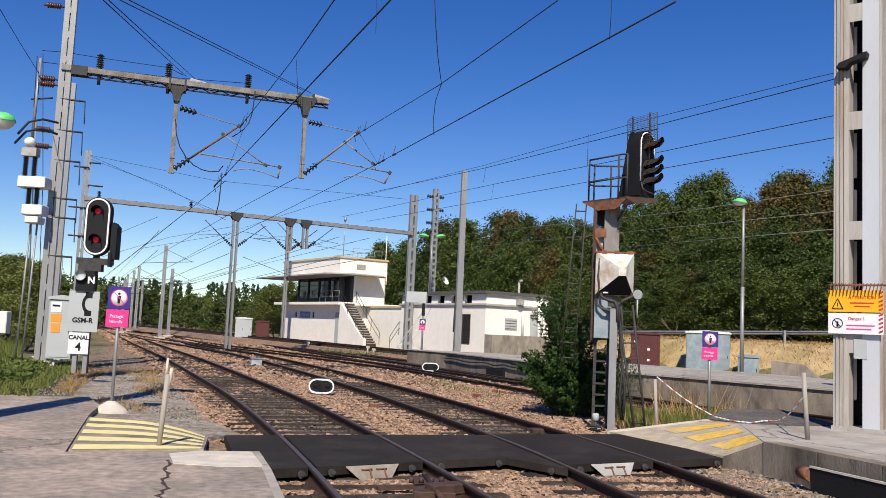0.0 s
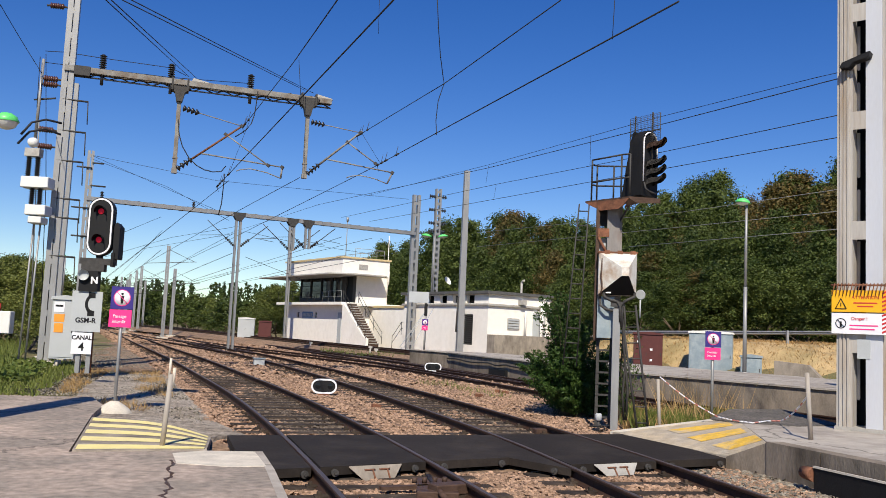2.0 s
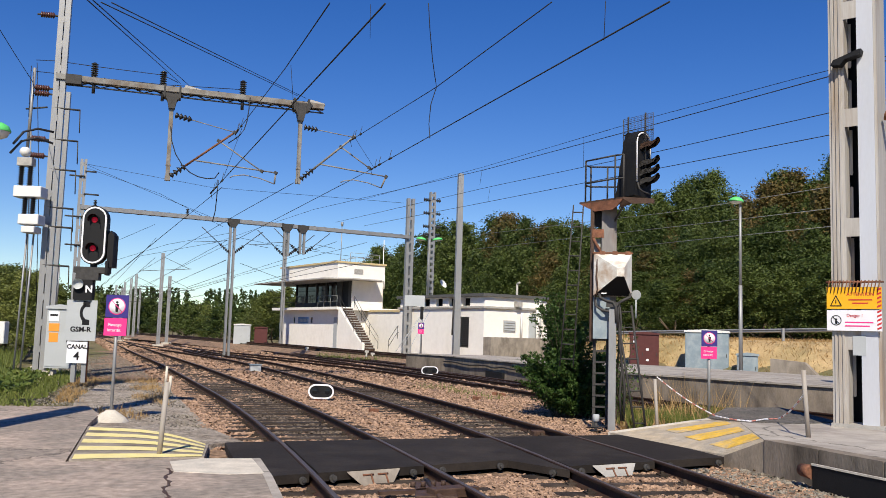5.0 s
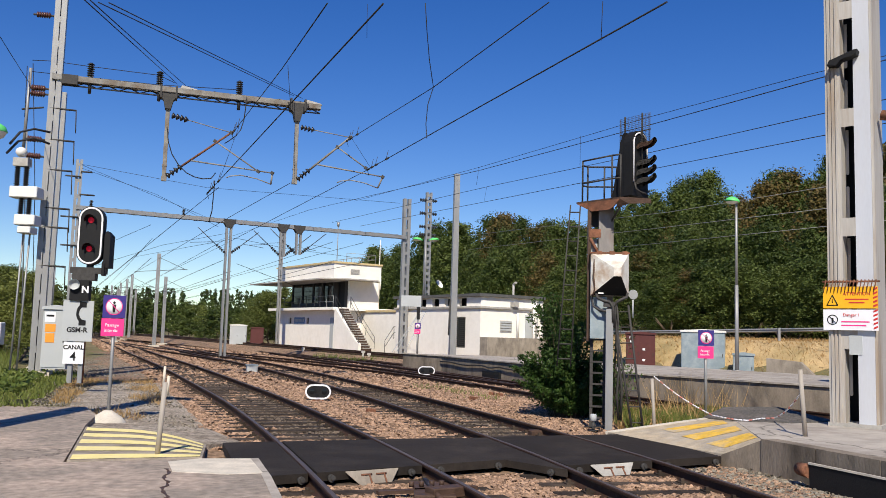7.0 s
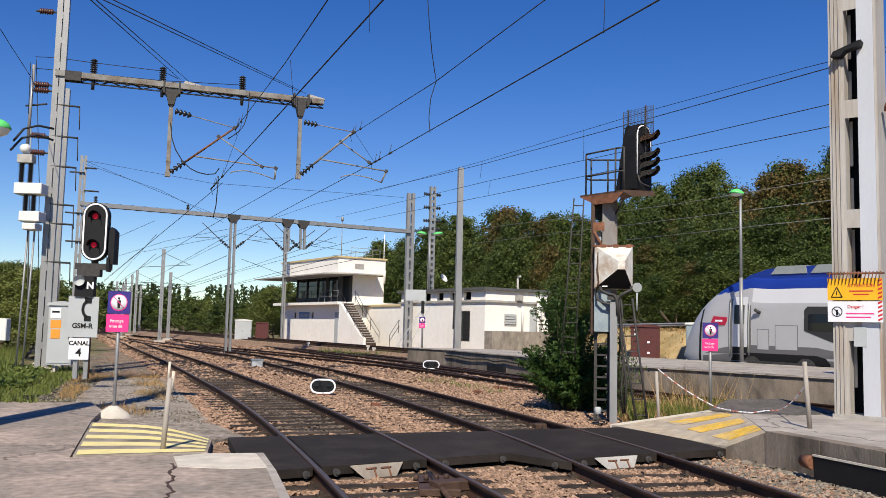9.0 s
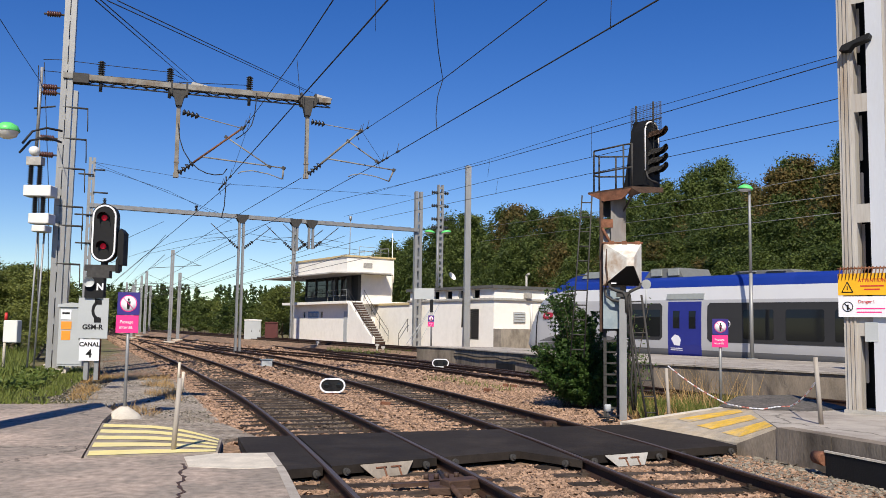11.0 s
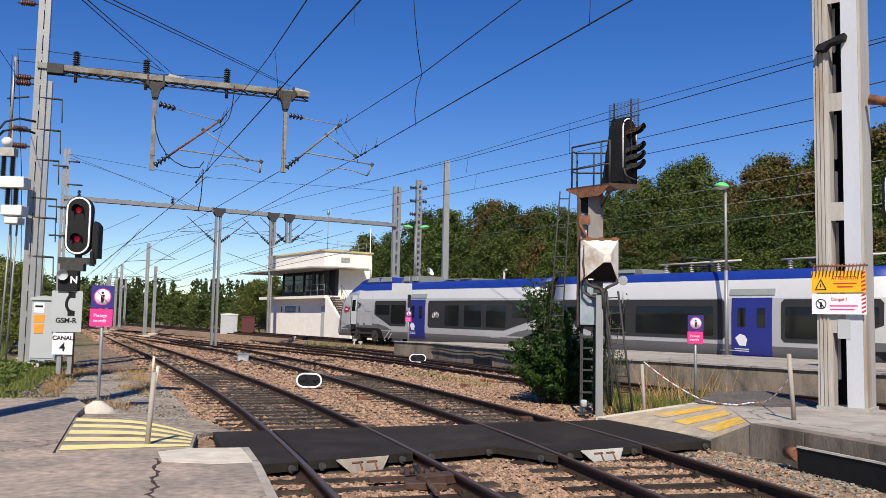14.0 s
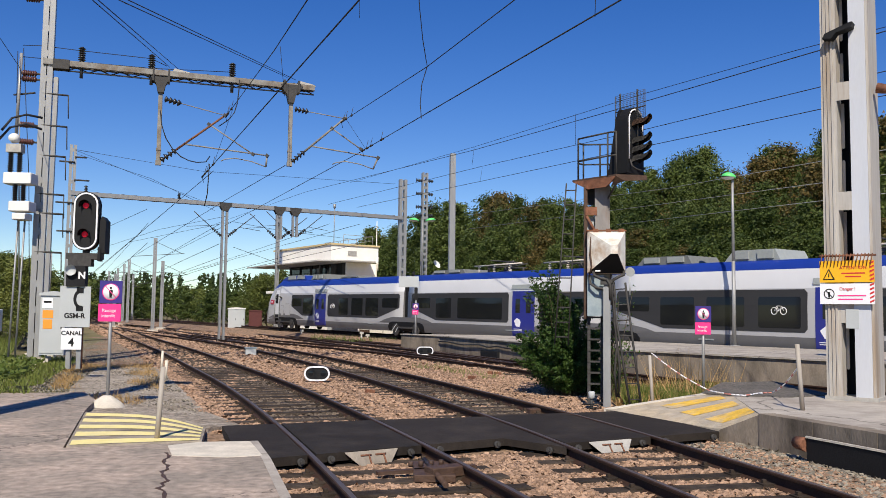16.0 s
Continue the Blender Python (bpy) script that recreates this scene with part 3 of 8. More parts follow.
slab_part("gravel_shoulder", [(-5.64, 14.34, -0.09), (-3.34, 12.99, -0.08), (-2.95, 13.7, -0.13), (-4.0, 15.6, -0.14), (-5.3, 19.0, -0.14), (-8.6, 27.6, -0.14), (-10.4, 27.6, -0.12), (-8.2, 20.0, -0.11), (-7.2, 17.4, -0.10), (-6.1, 16.0, -0.10)], -0.4, 0.0, M_GRIT)
tagged(bpy.data.objects["gravel_shoulder"], "trodden grey grit beside the sign post", "gravel", kind="structure")

# ---- the raised platform with its ramp ----
plat = thing("island_platform", Matrix(), "low concrete platform with a stained edge and a ramp down to the crossing", "platform", kind="structure")
slab_part("platform_slab", [(4.55, 12.22), (5.23, 10.25), (6.3, 6.2), (8.3, -2), (10.6, -12), (22, -8), (15, 3), (10.2, 10.2), (8.3, 13.6), (7.35, 15.2), (6.3, 16.6), (5.35, 16.0)], -0.4, 0.30, M_CONCTOP, plat)
R0, R1, R2, R3 = Vector((3.05, 15.45, 0.0)), Vector((4.20, 12.82, 0.0)), Vector((5.37, 16.06, 0.297)), Vector((4.57, 12.22, 0.298))


def on_right_ramp(u, v, lift=0.0):
    return R0.lerp(R1, v).lerp(R2.lerp(R3, v), u) + Vector((0, 0, lift))


bm = B()
grid = [[bm.verts.new(on_right_ramp(i / 10, j / 10)) for i in range(11)] for j in range(11)]
for j in range(10):
    for i in range(10):
        bm.faces.new((grid[j][i], grid[j][i + 1], grid[j + 1][i + 1], grid[j + 1][i]))
ex = bmesh.ops.extrude_face_region(bm, geom=bm.faces[:])
for v in [g for g in ex["geom"] if isinstance(g, bmesh.types.BMVert)]:
    v.co.z = -0.4
part("ramp", bm, mat("ochre_cement", (0.47, 0.385, 0.275), 0.9, var=0.25, scale=5, bump=0.25, stain=(0.36, 0.33, 0.29), stain_scale=1.1, stain_amount=0.9), plat, "ochre-stained cement ramp")
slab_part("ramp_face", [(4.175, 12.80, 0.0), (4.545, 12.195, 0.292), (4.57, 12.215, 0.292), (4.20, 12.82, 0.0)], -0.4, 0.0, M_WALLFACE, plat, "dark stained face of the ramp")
slab_part("ramp_rim", [(3.02, 15.50, 0.01), (3.12, 15.38, 0.012), (5.40, 15.98, 0.312), (5.37, 16.10, 0.312)], -0.3, 0.0, M_PALE, plat, "pale rim of the ramp")
slab_part("asphalt_mound", [(4.9, 16.0, 0.26), (5.15, 14.9, 0.31), (6.0, 14.75, 0.312), (7.0, 15.3, 0.32), (6.6, 16.9, 0.42), (5.6, 17.0, 0.38)], -0.3, 0.3, mat("coarse_dark_asphalt", (0.115, 0.105, 0.095), 0.95, var=0.6, scale=20, bump=0.8, stain=(0.22, 0.19, 0.165), stain_scale=1.5, stain_amount=0.6, fine=60), plat, "dark asphalt hump")
pe = [(4.555, 12.20), (5.23, 10.25), (6.3, 6.2), (8.3, -2)]
for a, b in zip(pe, pe[1:]):
    n = max(1, int(math.dist(a, b) / 1.0))
    for i in range(n):
        p, q = [Vector(a).lerp(Vector(b), u) for u in (i / n, (i + 0.985) / n)]
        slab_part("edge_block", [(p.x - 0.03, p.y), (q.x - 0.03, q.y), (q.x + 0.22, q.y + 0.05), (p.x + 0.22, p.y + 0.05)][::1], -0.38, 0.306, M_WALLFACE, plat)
for u0, u1, v0, v1 in ((0.34, 0.90, 0.17, 0.33), (0.30, 0.92, 0.46, 0.63), (0.27, 0.95, 0.75, 0.92)):
    bm = B()
    top = [[bm.verts.new(on_right_ramp(u0 + (u1 - u0) * i / 8, v, 0.006)) for i in range(9)] for v in (v0, v1)]
    for i in range(8):
        bm.faces.new((top[0][i], top[0][i + 1], top[1][i + 1], top[1][i]))
    part("painted_stripe", bm, M_YPAINT2, plat)
# cable duct on the platform's face
duct = thing("cable_duct", Matrix(), "black cable duct with a pale rim fixed to the platform face", "cable duct")
dp = [(4.78, 11.0), (5.15, 9.9), (6.17, 6.0), (8.15, -2)]
for a, b in zip(dp, dp[1:]):
    slab_part("casing", [(a[0] - 0.10, a[1]), (b[0] - 0.10, b[1]), (b[0] + 0.04, b[1]), (a[0] + 0.04, a[1])], -0.22, 0.14, M_BLACK, duct)
    slab_part("rim", [(a[0] - 0.115, a[1]), (b[0] - 0.115, b[1]), (b[0] - 0.09, b[1]), (a[0] - 0.09, a[1])], 0.14, 0.165, M_PALE, duct, "pale worn rim")
bm = B()
rod(bm, (4.66, 11.25, 0.05), (4.70, 11.02, 0.05), 0.08, 0.09, 10)
part("end_cap", bm, M_RUST, duct, "rusty end cap")

# ---- the train's platform ----
near_e = [(-1.6, 44.2), (0.35, 41.3), (2.0, 36.5), (2.8, 34.6), (6.1, 26.0), (7.4, 24.4), (8.5, 22.9), (9.75, 21.4), (12.6, 17.6), (18, 11), (27, 2)]
plat2 = thing("station_platform", Matrix(), "low station platform with a grey concrete wall face", "platform", kind="structure")
c_far = 32.15
far_e = [(c_far - 0.66 * y, y) for y in (44.5, 40, 35, 30, 25, 18, 8, 2)]
bm = B()
tp = [bm.verts.new((x, y, 0.62)) for x, y in near_e]
ft = [bm.verts.new((x, y, 0.62)) for x, y in far_e]
bt = [bm.verts.new((x, y, -0.4)) for x, y in near_e]
fb = [bm.verts.new((x, y, -0.4)) for x, y in far_e]
bm.faces.new(tp + ft[::-1])
for i in range(len(near_e) - 1):
    bm.faces.new((tp[i], tp[i + 1], bt[i + 1], bt[i]))
for i in range(len(far_e) - 1):
    bm.faces.new((ft[i], fb[i], fb[i + 1], ft[i + 1]))
bm.faces.new((tp[0], bt[0], fb[0], ft[0]))
bmesh.ops.triangulate(bm, faces=[f for f in bm.faces if len(f.verts) > 4])
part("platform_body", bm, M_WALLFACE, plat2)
bm = B()
for a, b in zip(near_e, near_e[1:]):
    d = Vector((b[0] - a[0], b[1] - a[1], 0)).normalized()
    nrm = Vector((-d.y, d.x, 0))
    a3, b3 = Vector((*a, 0.60)), Vector((*b, 0.60))
    q = [a3 - nrm * 0.06, b3 - nrm * 0.06, b3 + nrm * 0.35, a3 + nrm * 0.35]
    lo = [bm.verts.new(v) for v in q]
    hi = [bm.verts.new(v + Vector((0, 0, 0.045))) for v in q]
    bm.faces.new(hi)
    for i in range(4):
        bm.faces.new((lo[i], lo[(i + 1) % 4], hi[(i + 1) % 4], hi[i]))
part("coping", bm, M_CONCTOP, plat2, "pale concrete coping")
bm = B()
tp = [bm.verts.new((x + 0.3, y + 0.2, 0.628)) for x, y in near_e]
ft = [bm.verts.new((x, y, 0.628)) for x, y in far_e]
f = bm.faces.new(tp + ft[::-1])
bmesh.ops.triangulate(bm, faces=[f])
part("platform_surface", bm, M_CONCTOP, plat2)


# ---- buildings ----
def wall(parent, material, x0, x1, y, z0, z1, holes=(), depth=0.25, name="wall"):
    """A wall that faces -y, with rectangular openings (x0, x1, z0, z1) cut right through."""
    xs = sorted({x0, x1, *[h[0] for h in holes], *[h[1] for h in holes]})
    zs = sorted({z0, z1, *[h[2] for h in holes], *[h[3] for h in holes]})
    bm = B()
    for a, b in zip(xs, xs[1:]):
        for c, d in zip(zs, zs[1:]):
            mx, mz = (a + b) / 2, (c + d) / 2
            if any(h[0] < mx < h[1] and h[2] < mz < h[3] for h in holes):
                continue
            box(bm, a, b, y, y + depth, c, d)
    bmesh.ops.remove_doubles(bm, verts=bm.verts[:], dist=0.0005)
    dup = {}
    for f in bm.faces[:]:
        k = tuple(round(v, 3) for v in f.calc_center_median())
        dup.setdefault(k, []).append(f)
    for fs in dup.values():
        if len(fs) > 1:
            bmesh.ops.delete(bm, geom=fs, context="FACES_ONLY")
    return part(name, bm, material, parent)


def railing(name, parent, material, pts, h, rails=(1.0, 0.5), r=0.02, label=""):
    top = None
    for a, b in zip(pts, pts[1:]):
        for u in rails:
            bm = B()
            rod(bm, (a[0], a[1], a[2] + h * u), (b[0], b[1], b[2] + h * u), r, r, 6)
            top = part(name, bm, material, parent, label)
    for p in pts:
        bm = B()
        rod(bm, p, (p[0], p[1], p[2] + h), r, r, 6)
        part("rail_post", bm, material, parent)
    return top


CB = 37.7
cabin = thing("signal_cabin", T(CB, 69.6), "two-storey cream signal cabin with flat roof and deep canopy", "signal cabin")
wall(cabin, M_RENDER, -12.6, -0.9, 0.66, 0.0, 3.36, ((-9.75, -9.3, 2.25, 2.75), (-6.15, -5.7, 2.25, 2.75)), 0.3)
boxpart("wall", cabin, M_RENDER, -12.6, -12.3, 0.96, 6, 0, 3.36)
boxpart("wall", cabin, M_RENDER, -0.9, -0.65, 0.66, 3.0, 0, 3.36)
boxpart("door_recess", cabin, M_CABGREY, -1.55, -0.95, 0.60, 0.66, 0.25, 2.75, "grey painted door")
bm = B()
box(bm, -8.6, -6.5, 0.62, 0.66, 2.22, 2.78)
part("name_board", bm, mat("name_board_blue", (0.16, 0.26, 0.42), 0.6, var=0.1), cabin, "faded blue name board")
for i in range(7):
    boxpart("plain_bar", cabin, M_CABGREY, -8.45 + i * 0.28, -8.28 + i * 0.28, 0.605, 0.62, 2.36, 2.64)
for x in (-9.75, -6.15):
    boxpart("window_pane", cabin, M_CABGLASS, x, x + 0.45, 0.76, 0.79, 2.25, 2.75)
boxpart("balcony_slab", cabin, M_RENDER, -12.95, 0.2, -0.05, 6, 3.36, 3.58, "projecting cream balcony slab")
# upper storey: window wall under the canopy
wh = [(-11.25, -9.15, 4.05, 5.74), (-9.08, -7.0, 4.05, 5.74), (-6.9, -5.2, 4.05, 5.74), (-4.9, -3.0, 4.05, 5.74), (-2.1, -0.9, 3.6, 5.74)]
wall(cabin, M_DARKSTEEL, -11.3, -0.35, 1.5, 3.58, 5.76, wh, 0.2)
for a, b, c, d in wh[:4]:
    boxpart("window_pane", cabin, M_CABGLASS, a, b, 1.6, 1.62, c, d)
    boxpart("window_frame", cabin, M_DARKSTEEL, a, a + 0.06, 1.57, 1.64, c, d)
boxpart("door", cabin, M_BLACK, -2.1, -0.9, 1.6, 1.66, 3.6, 5.74, "dark brown door")
boxpart("wall", cabin, M_RENDER, -0.35, -0.1, 1.5, 4.3, 3.58, 5.76)
boxpart("wall", cabin, M_RENDER, -11.3, -11.05, 1.7, 4.3, 3.58, 5.76)
boxpart("wall", cabin, M_RENDER, -11.05, -0.35, 4.1, 4.3, 3.58, 5.76)
bm = B()
prism(bm, [(-15.6, -0.9), (-0.2, -1.1), (1.3, 0.2), (1.3, 3.4), (-0.1, 3.6), (-11.3, 4.8), (-15.2, 3.0)], 5.76, 5.86)
part("canopy", bm, M_SLAB, cabin, "thin grey concrete canopy")
boxpart("parapet", cabin, M_RENDER, -11.25, 0.0, 0.0, 4.35, 5.86, 7.12)
boxpart("roof_edge", cabin, M_OCHRE, -11.38, 0.1, -0.1, 4.45, 7.12, 7.26, "ochre roof edge")
boxpart("vent_grille", cabin, M_SLAB, 0.0, 0.04, 1.5, 2.3, 6.3, 6.7)
railing("roof_railing", cabin, M_GALV, [(x, 3.9, 7.26) for x in (-9, -7.5, -6, -4.5, -3, -1.5, -0.2)] + [(-0.2, 1.2, 7.26)], 0.75, label="thin roof railing")
bm = B()
rod(bm, (-3.9, 2.2, 7.2), (-3.9, 2.2, 10.6), 0.035)
rod(bm, (-3.9, 2.2, 10.6), (-3.9, 2.2, 10.95), 0.1, 0.12, 10)
part("roof_mast", bm, M_GALV, cabin)
railing("balcony_railing", cabin, M_DARKSTEEL, [(x, 0.05, 3.58) for x in (-12.8, -11.2, -9.6, -8.0, -6.4, -5.0)], 0.95)
railing("balcony_railing", cabin, M_GALV, [(x, 0.05, 3.58) for x in (-3.5, -2.4, -1.2, 0.0)], 0.9)
bm = B()
rod(bm, (-0.05, 4.2, 2.9), (-0.05, 4.2, 9.3), 0.03)
rod(bm, (0.12, 4.25, 5.2), (0.12, 4.25, 6.3), 0.05)
part("downpipe", bm, M_RENDER, cabin)
# outside stair
stair = thing("outside_stair", T(CB, 69.6), "straight outside concrete stair with cream side wall and steel rails", "stair")
bm = B()
prism(bm, [(0.2, 3.58), (0.2, 0.2), (4.4, 0.2), (4.4, 0.75), (3.9, 0.95)], 0.0, 0.22, pose(0, 0.3, 0, 90))
part("side_wall", bm, M_RENDER, stair)
for i in range(17):
    boxpart("step", stair, M_OILY, 0.2 + i * 0.24, 0.46 + i * 0.24, 0.52, 1.25, 0.2, 3.44 - i * 0.19)
    boxpart("tread", stair, M_SLAB, 0.2 + i * 0.24, 0.48 + i * 0.24, 0.52, 1.27, 3.44 - i * 0.19, 3.5 - i * 0.19, "worn grey tread")
for yy in (0.12, 1.5):
    railing("handrail", stair, M_DARKSTEEL, [(0.2, yy, 3.58), (1.5, yy, 2.5), (2.9, yy, 1.4), (4.3, yy, 0.4)], 0.9)

link = thing("link_building", T(CB, 69.6), "low cream annexe between the cabin and the building", "building")
wall(link, M_RENDER, -0.65, 11.5, 3.0, 0.0, 3.25, ((6.9, 8.3, 0.3, 2.6),), 0.25)
# Door colour holds the blue-grey shadow below the window.
boxpart("door", link, M_BLUEGREY, 6.9, 8.3, 3.1, 3.15, 0.3, 2.0, "blue-grey door")
boxpart("shade_panel", link, M_DARKSTEEL, 6.95, 8.25, 2.98, 3.0, 1.25, 1.95, "dark slatted panel")
bm = B()
lathe(bm, [(0, 0.0), (0.14, 0.03), (0.16, 0.12)], 10, pose(7.9, 2.9, 3.0, 90))
part("wall_lamp", bm, M_DARKSTEEL, link)
boxpart("window_pane", link, M_CABGLASS, 6.9, 8.3, 3.1, 3.13, 2.0, 2.6)
boxpart("roof_edge", link, M_OCHRE, -0.65, 11.6, 2.9, 6, 3.25, 3.42)
railing("handrail", link, M_DARKSTEEL, [(5.2, 1.9, 0.1), (6.5, 1.9, 1.2), (8.6, 1.9, 1.2)], 0.95)
boxpart("awning", link, M_DARKSTEEL, 6.6, 8.6, 2.5, 3.0, 1.65, 1.75)

hall = thing("equipment_building", T(CB, 53.0), "long single-storey white railway building with a flat roof", "building")
HL = 10.0
louv = (-2.55, -1.55, 0.85, 2.75)
clere = [(-8.6 + 0.0 + 1.55 * i, -7.75 + 1.55 * i, 3.45, 3.95) for i in range(5)]
wall(hall, M_RENDER, -HL, 0.0, 0.0, 0.0, 3.30, (louv,), 0.25)
wall(hall, M_RENDER, -HL, 0.0, 0.05, 3.42, 4.02, clere, 0.25)
boxpart("roof_band", hall, M_SLAB, -HL - 0.1, 0.15, -0.12, 4.9, 3.30, 3.42)
boxpart("roof_edge", hall, M_DARKROOF, -HL - 0.15, 0.2, -0.2, 5.0, 4.02, 4.2)
boxpart("backing", hall, M_BLACK, -HL + 0.2, -0.2, 0.5, 0.55, 3.42, 4.02)
boxpart("wall", hall, M_RENDER, -0.25, 0.0, 0.25, 4.8, 0, 3.30)
boxpart("wall", hall, M_RENDER, -0.25, 0.0, 0.3, 4.8, 3.42, 4.02)
boxpart("wall", hall, M_RENDER, -HL, -HL + 0.25, 0.25, 4.8, 0, 4.02)
boxpart("wall", hall, M_RENDER, -HL, 0, 4.8, 5.0, 0, 4.02)
boxpart("backing", hall, M_BLACK, louv[0], louv[1], 0.2, 0.24, louv[2], louv[3])
for i in range(15):
    bm = B()
    box(bm, louv[0], louv[1], -0.02, 0.12, 0, 0.018, pose(0, 0.05, louv[2] + 0.05 + i * 0.125, 35))
    part("louvre_slat", bm, M_DARKSTEEL, hall)
boxpart("plinth", hall, M_CONC, 0.0, 0.75, 0.0, 4.7, 0, 1.55, "stained grey concrete plinth")
boxpart("window_grille", hall, M_SLAB, 0.0, 0.05, 1.5, 2.4, 1.9, 2.6)
for z in (1.98, 2.14, 2.30, 2.46):
    boxpart("grille_bar", hall, M_CABGREY, 0.05, 0.09, 1.5, 2.4, z, z + 0.09)
for y in (2.65, 4.1):
    bm = B()
    rod(bm, (0.35, y, 1.5), (0.35, y, 3.9 if y > 3 else 3.1), 0.07, 0.07, 8)
    part("white_pole", bm, M_WHITEBOX, hall, "white steel pole")
boxpart("side_door", hall, M_CABGREY, 0.0, 0.05, 3.5, 4.5, 1.0, 3.0)
bm = B()
rod(bm, (-0.1, 2.6, 3.4), (-0.1, 2.6, 4.9), 0.07)
rod(bm, (-0.1, 2.6, 4.9), (0.15, 2.6, 5.0), 0.07)
box(bm, -0.1, 0.35, 2.3, 2.7, 3.45, 3.8)
part("roof_vent", bm, M_SLAB, hall)
bm = B()
rod(bm, (0.4, 3.9, 0.5), (0.4, 3.9, 3.6), 0.09)
part("downpipe", bm, M_RENDER, hall)

# recess shade under the platform wall as a black box; cable clipped along it
bm = B()
rec = pose(2.36, 35.6, 0, 0, 0, math.degrees(math.atan2(-1.9, 0.8)))
box(bm, -0.75, 0.75, -0.10, 0.05, -0.35, 0.18)
bm.transform(rec)
part("recess_shade", bm, M_BLACK, plat2, "dark low opening in the platform wall")
bm = B()
cab = []
for a, b in zip(near_e[1:4], near_e[2:5]):
    d = Vector((b[0] - a[0], b[1] - a[1], 0)).normalized()
    for i in range(6):
        p = Vector((*a, 0)).lerp(Vector((*b, 0)), i / 6) - Vector((-d.y, d.x, 0)) * 0.075
        cab.append((p.x, p.y, 0.36 + 0.035 * math.sin(1.3 * len(cab))))
tube(bm, cab, 0.03, 6)
part("wall_cable", bm, M_WIRE, plat2, "sagging black cable on the platform wall")


# ---- masts, gantries and overhead line ----
def legs_mast(name, m, h, label, leg=0.16, gapw=0.34, batten=0.85, material=None, deep=0.30, taper=0.0, group="catenary masts"):
    """A steel mast of two channels joined by batten plates, standing on a concrete foot."""
    t = thing(name, m, label, "mast", group)
    material = material or M_GALV
    for s in (-1, 1):
        bm = B()
        x = s * (gapw + leg) / 2
        w = 0.014
        prism(bm, [(x - leg / 2, -deep / 2), (x + leg / 2, -deep / 2), (x + leg / 2, deep / 2), (x + leg / 2 - w, deep / 2), (x + leg / 2 - w, -deep / 2 + w),
                   (x - leg / 2 + w, -deep / 2 + w), (x - leg / 2 + w, deep / 2), (x - leg / 2, deep / 2)], 0, h)
        part("leg", bm, material, t)
    z = 0.6
    while z < h:
        boxpart("batten", t, material, -gapw / 2, gapw / 2, -deep / 2 - 0.01, -deep / 2 + 0.0, z, z + 0.2)
        z += batten
    bm = B()
    prism(bm, [(-0.45, -0.4), (0.45, -0.4), (0.45, 0.4), (-0.45, 0.4)], -0.4, 0.05)
    part("foot", bm, M_PALE, t, "pale concrete foot")
    return t


def disc_stack(bm, a, b, n=5, r=0.07, core=0.02):
    """A ribbed insulator in one skin: a core with n skirts from a to b."""
    a, b = Vector(a), Vector(b)
    ln = (b - a).length
    prof = [(0, 0), (core, 0)]
    for i in range(n):
        c, d = ln * (i + 0.5) / n, ln / n * 0.28
        prof += [(core, c - d), (r, c - d), (r * 0.45, c + d), (core, c + d)]
    lathe(bm, prof + [(core, ln), (0, ln)], 10, Matrix.Translation(a) @ (b - a).to_track_quat("Z", "Y").to_matrix().to_4x4())


def lattice_beam(name, a, b, parent, material, w=0.28, h=0.26):
    a, b = Vector(a), Vector(b)
    d = (b - a).normalized()
    sx = Vector((-d.y, d.x, 0)).normalized() * w / 2
    up = Vector((0, 0, h / 2))
    bm = B()
    L = (b - a).length
    x = d
    m = Matrix((( x.x, sx.normalized().x, 0, a.x), (x.y, sx.normalized().y, 0, a.y), (x.z, 0, 1, a.z), (0, 0, 0, 1)))
    for s in (-1, 1):
        box(bm, 0, L, s * w / 2 - 0.01, s * w / 2 + 0.01, -h / 2, h / 2, m)
        box(bm, 0, L, s * w / 2 - (0.09 if s > 0 else 0), s * w / 2 + (0.09 if s < 0 else 0), h / 2, h / 2 + 0.012, m)
        box(bm, 0, L, s * w / 2 - (0.09 if s > 0 else 0), s * w / 2 + (0.09 if s < 0 else 0), -h / 2 - 0.012, -h / 2, m)
    ob = part(name, bm, material, parent)
    bm = B()
    n = int(L / 0.35)
    for i in range(n):
        for zz in (-h / 2 - 0.016, h / 2 + 0.016):
            p = a + d * (L * i / n) + Vector((0, 0, zz))
            q = a + d * (L * (i + 1) / n) + Vector((0, 0, zz))
            s = 1 if i % 2 else -1
            rod(bm, p + sx * s, q - sx * s, 0.015, 0.015, 5)
    part("lacing", bm, M_DARKSTEEL, parent)
    return ob


# gantry over the two near tracks
gantry = legs_mast("catenary_mast", pose(-12.22, 26.95, 0.12, 0, 0, 17), 12.6, "tall grey steel catenary mast carrying a beam over two tracks", 0.16, 0.03, 0.8)
beam = thing("catenary_beam", Matrix(), "grey lattice steel cantilever beam with hanging posts over the tracks", "catenary beam")
lattice_beam("beam", (-12.3, 26.85, 9.35), (-4.2, 29.4, 9.29), beam, M_BEAM, 0.26, 0.16)
bm = B()
lo_a, lo_b = Vector((-12.3, 26.85, 9.27)), Vector((-4.2, 29.4, 9.21))
for i in range(26):
    p, q = lo_a.lerp(lo_b, i / 26), lo_a.lerp(lo_b, (i + 1) / 26)
    down = Vector((0, 0, -0.13))
    rod(bm, p if i % 2 else p + down, q + down if i % 2 else q, 0.02, 0.02, 5)
rod(bm, lo_a + Vector((0, 0, -0.13)), lo_b + Vector((0, 0, -0.13)), 0.025, 0.025, 6)
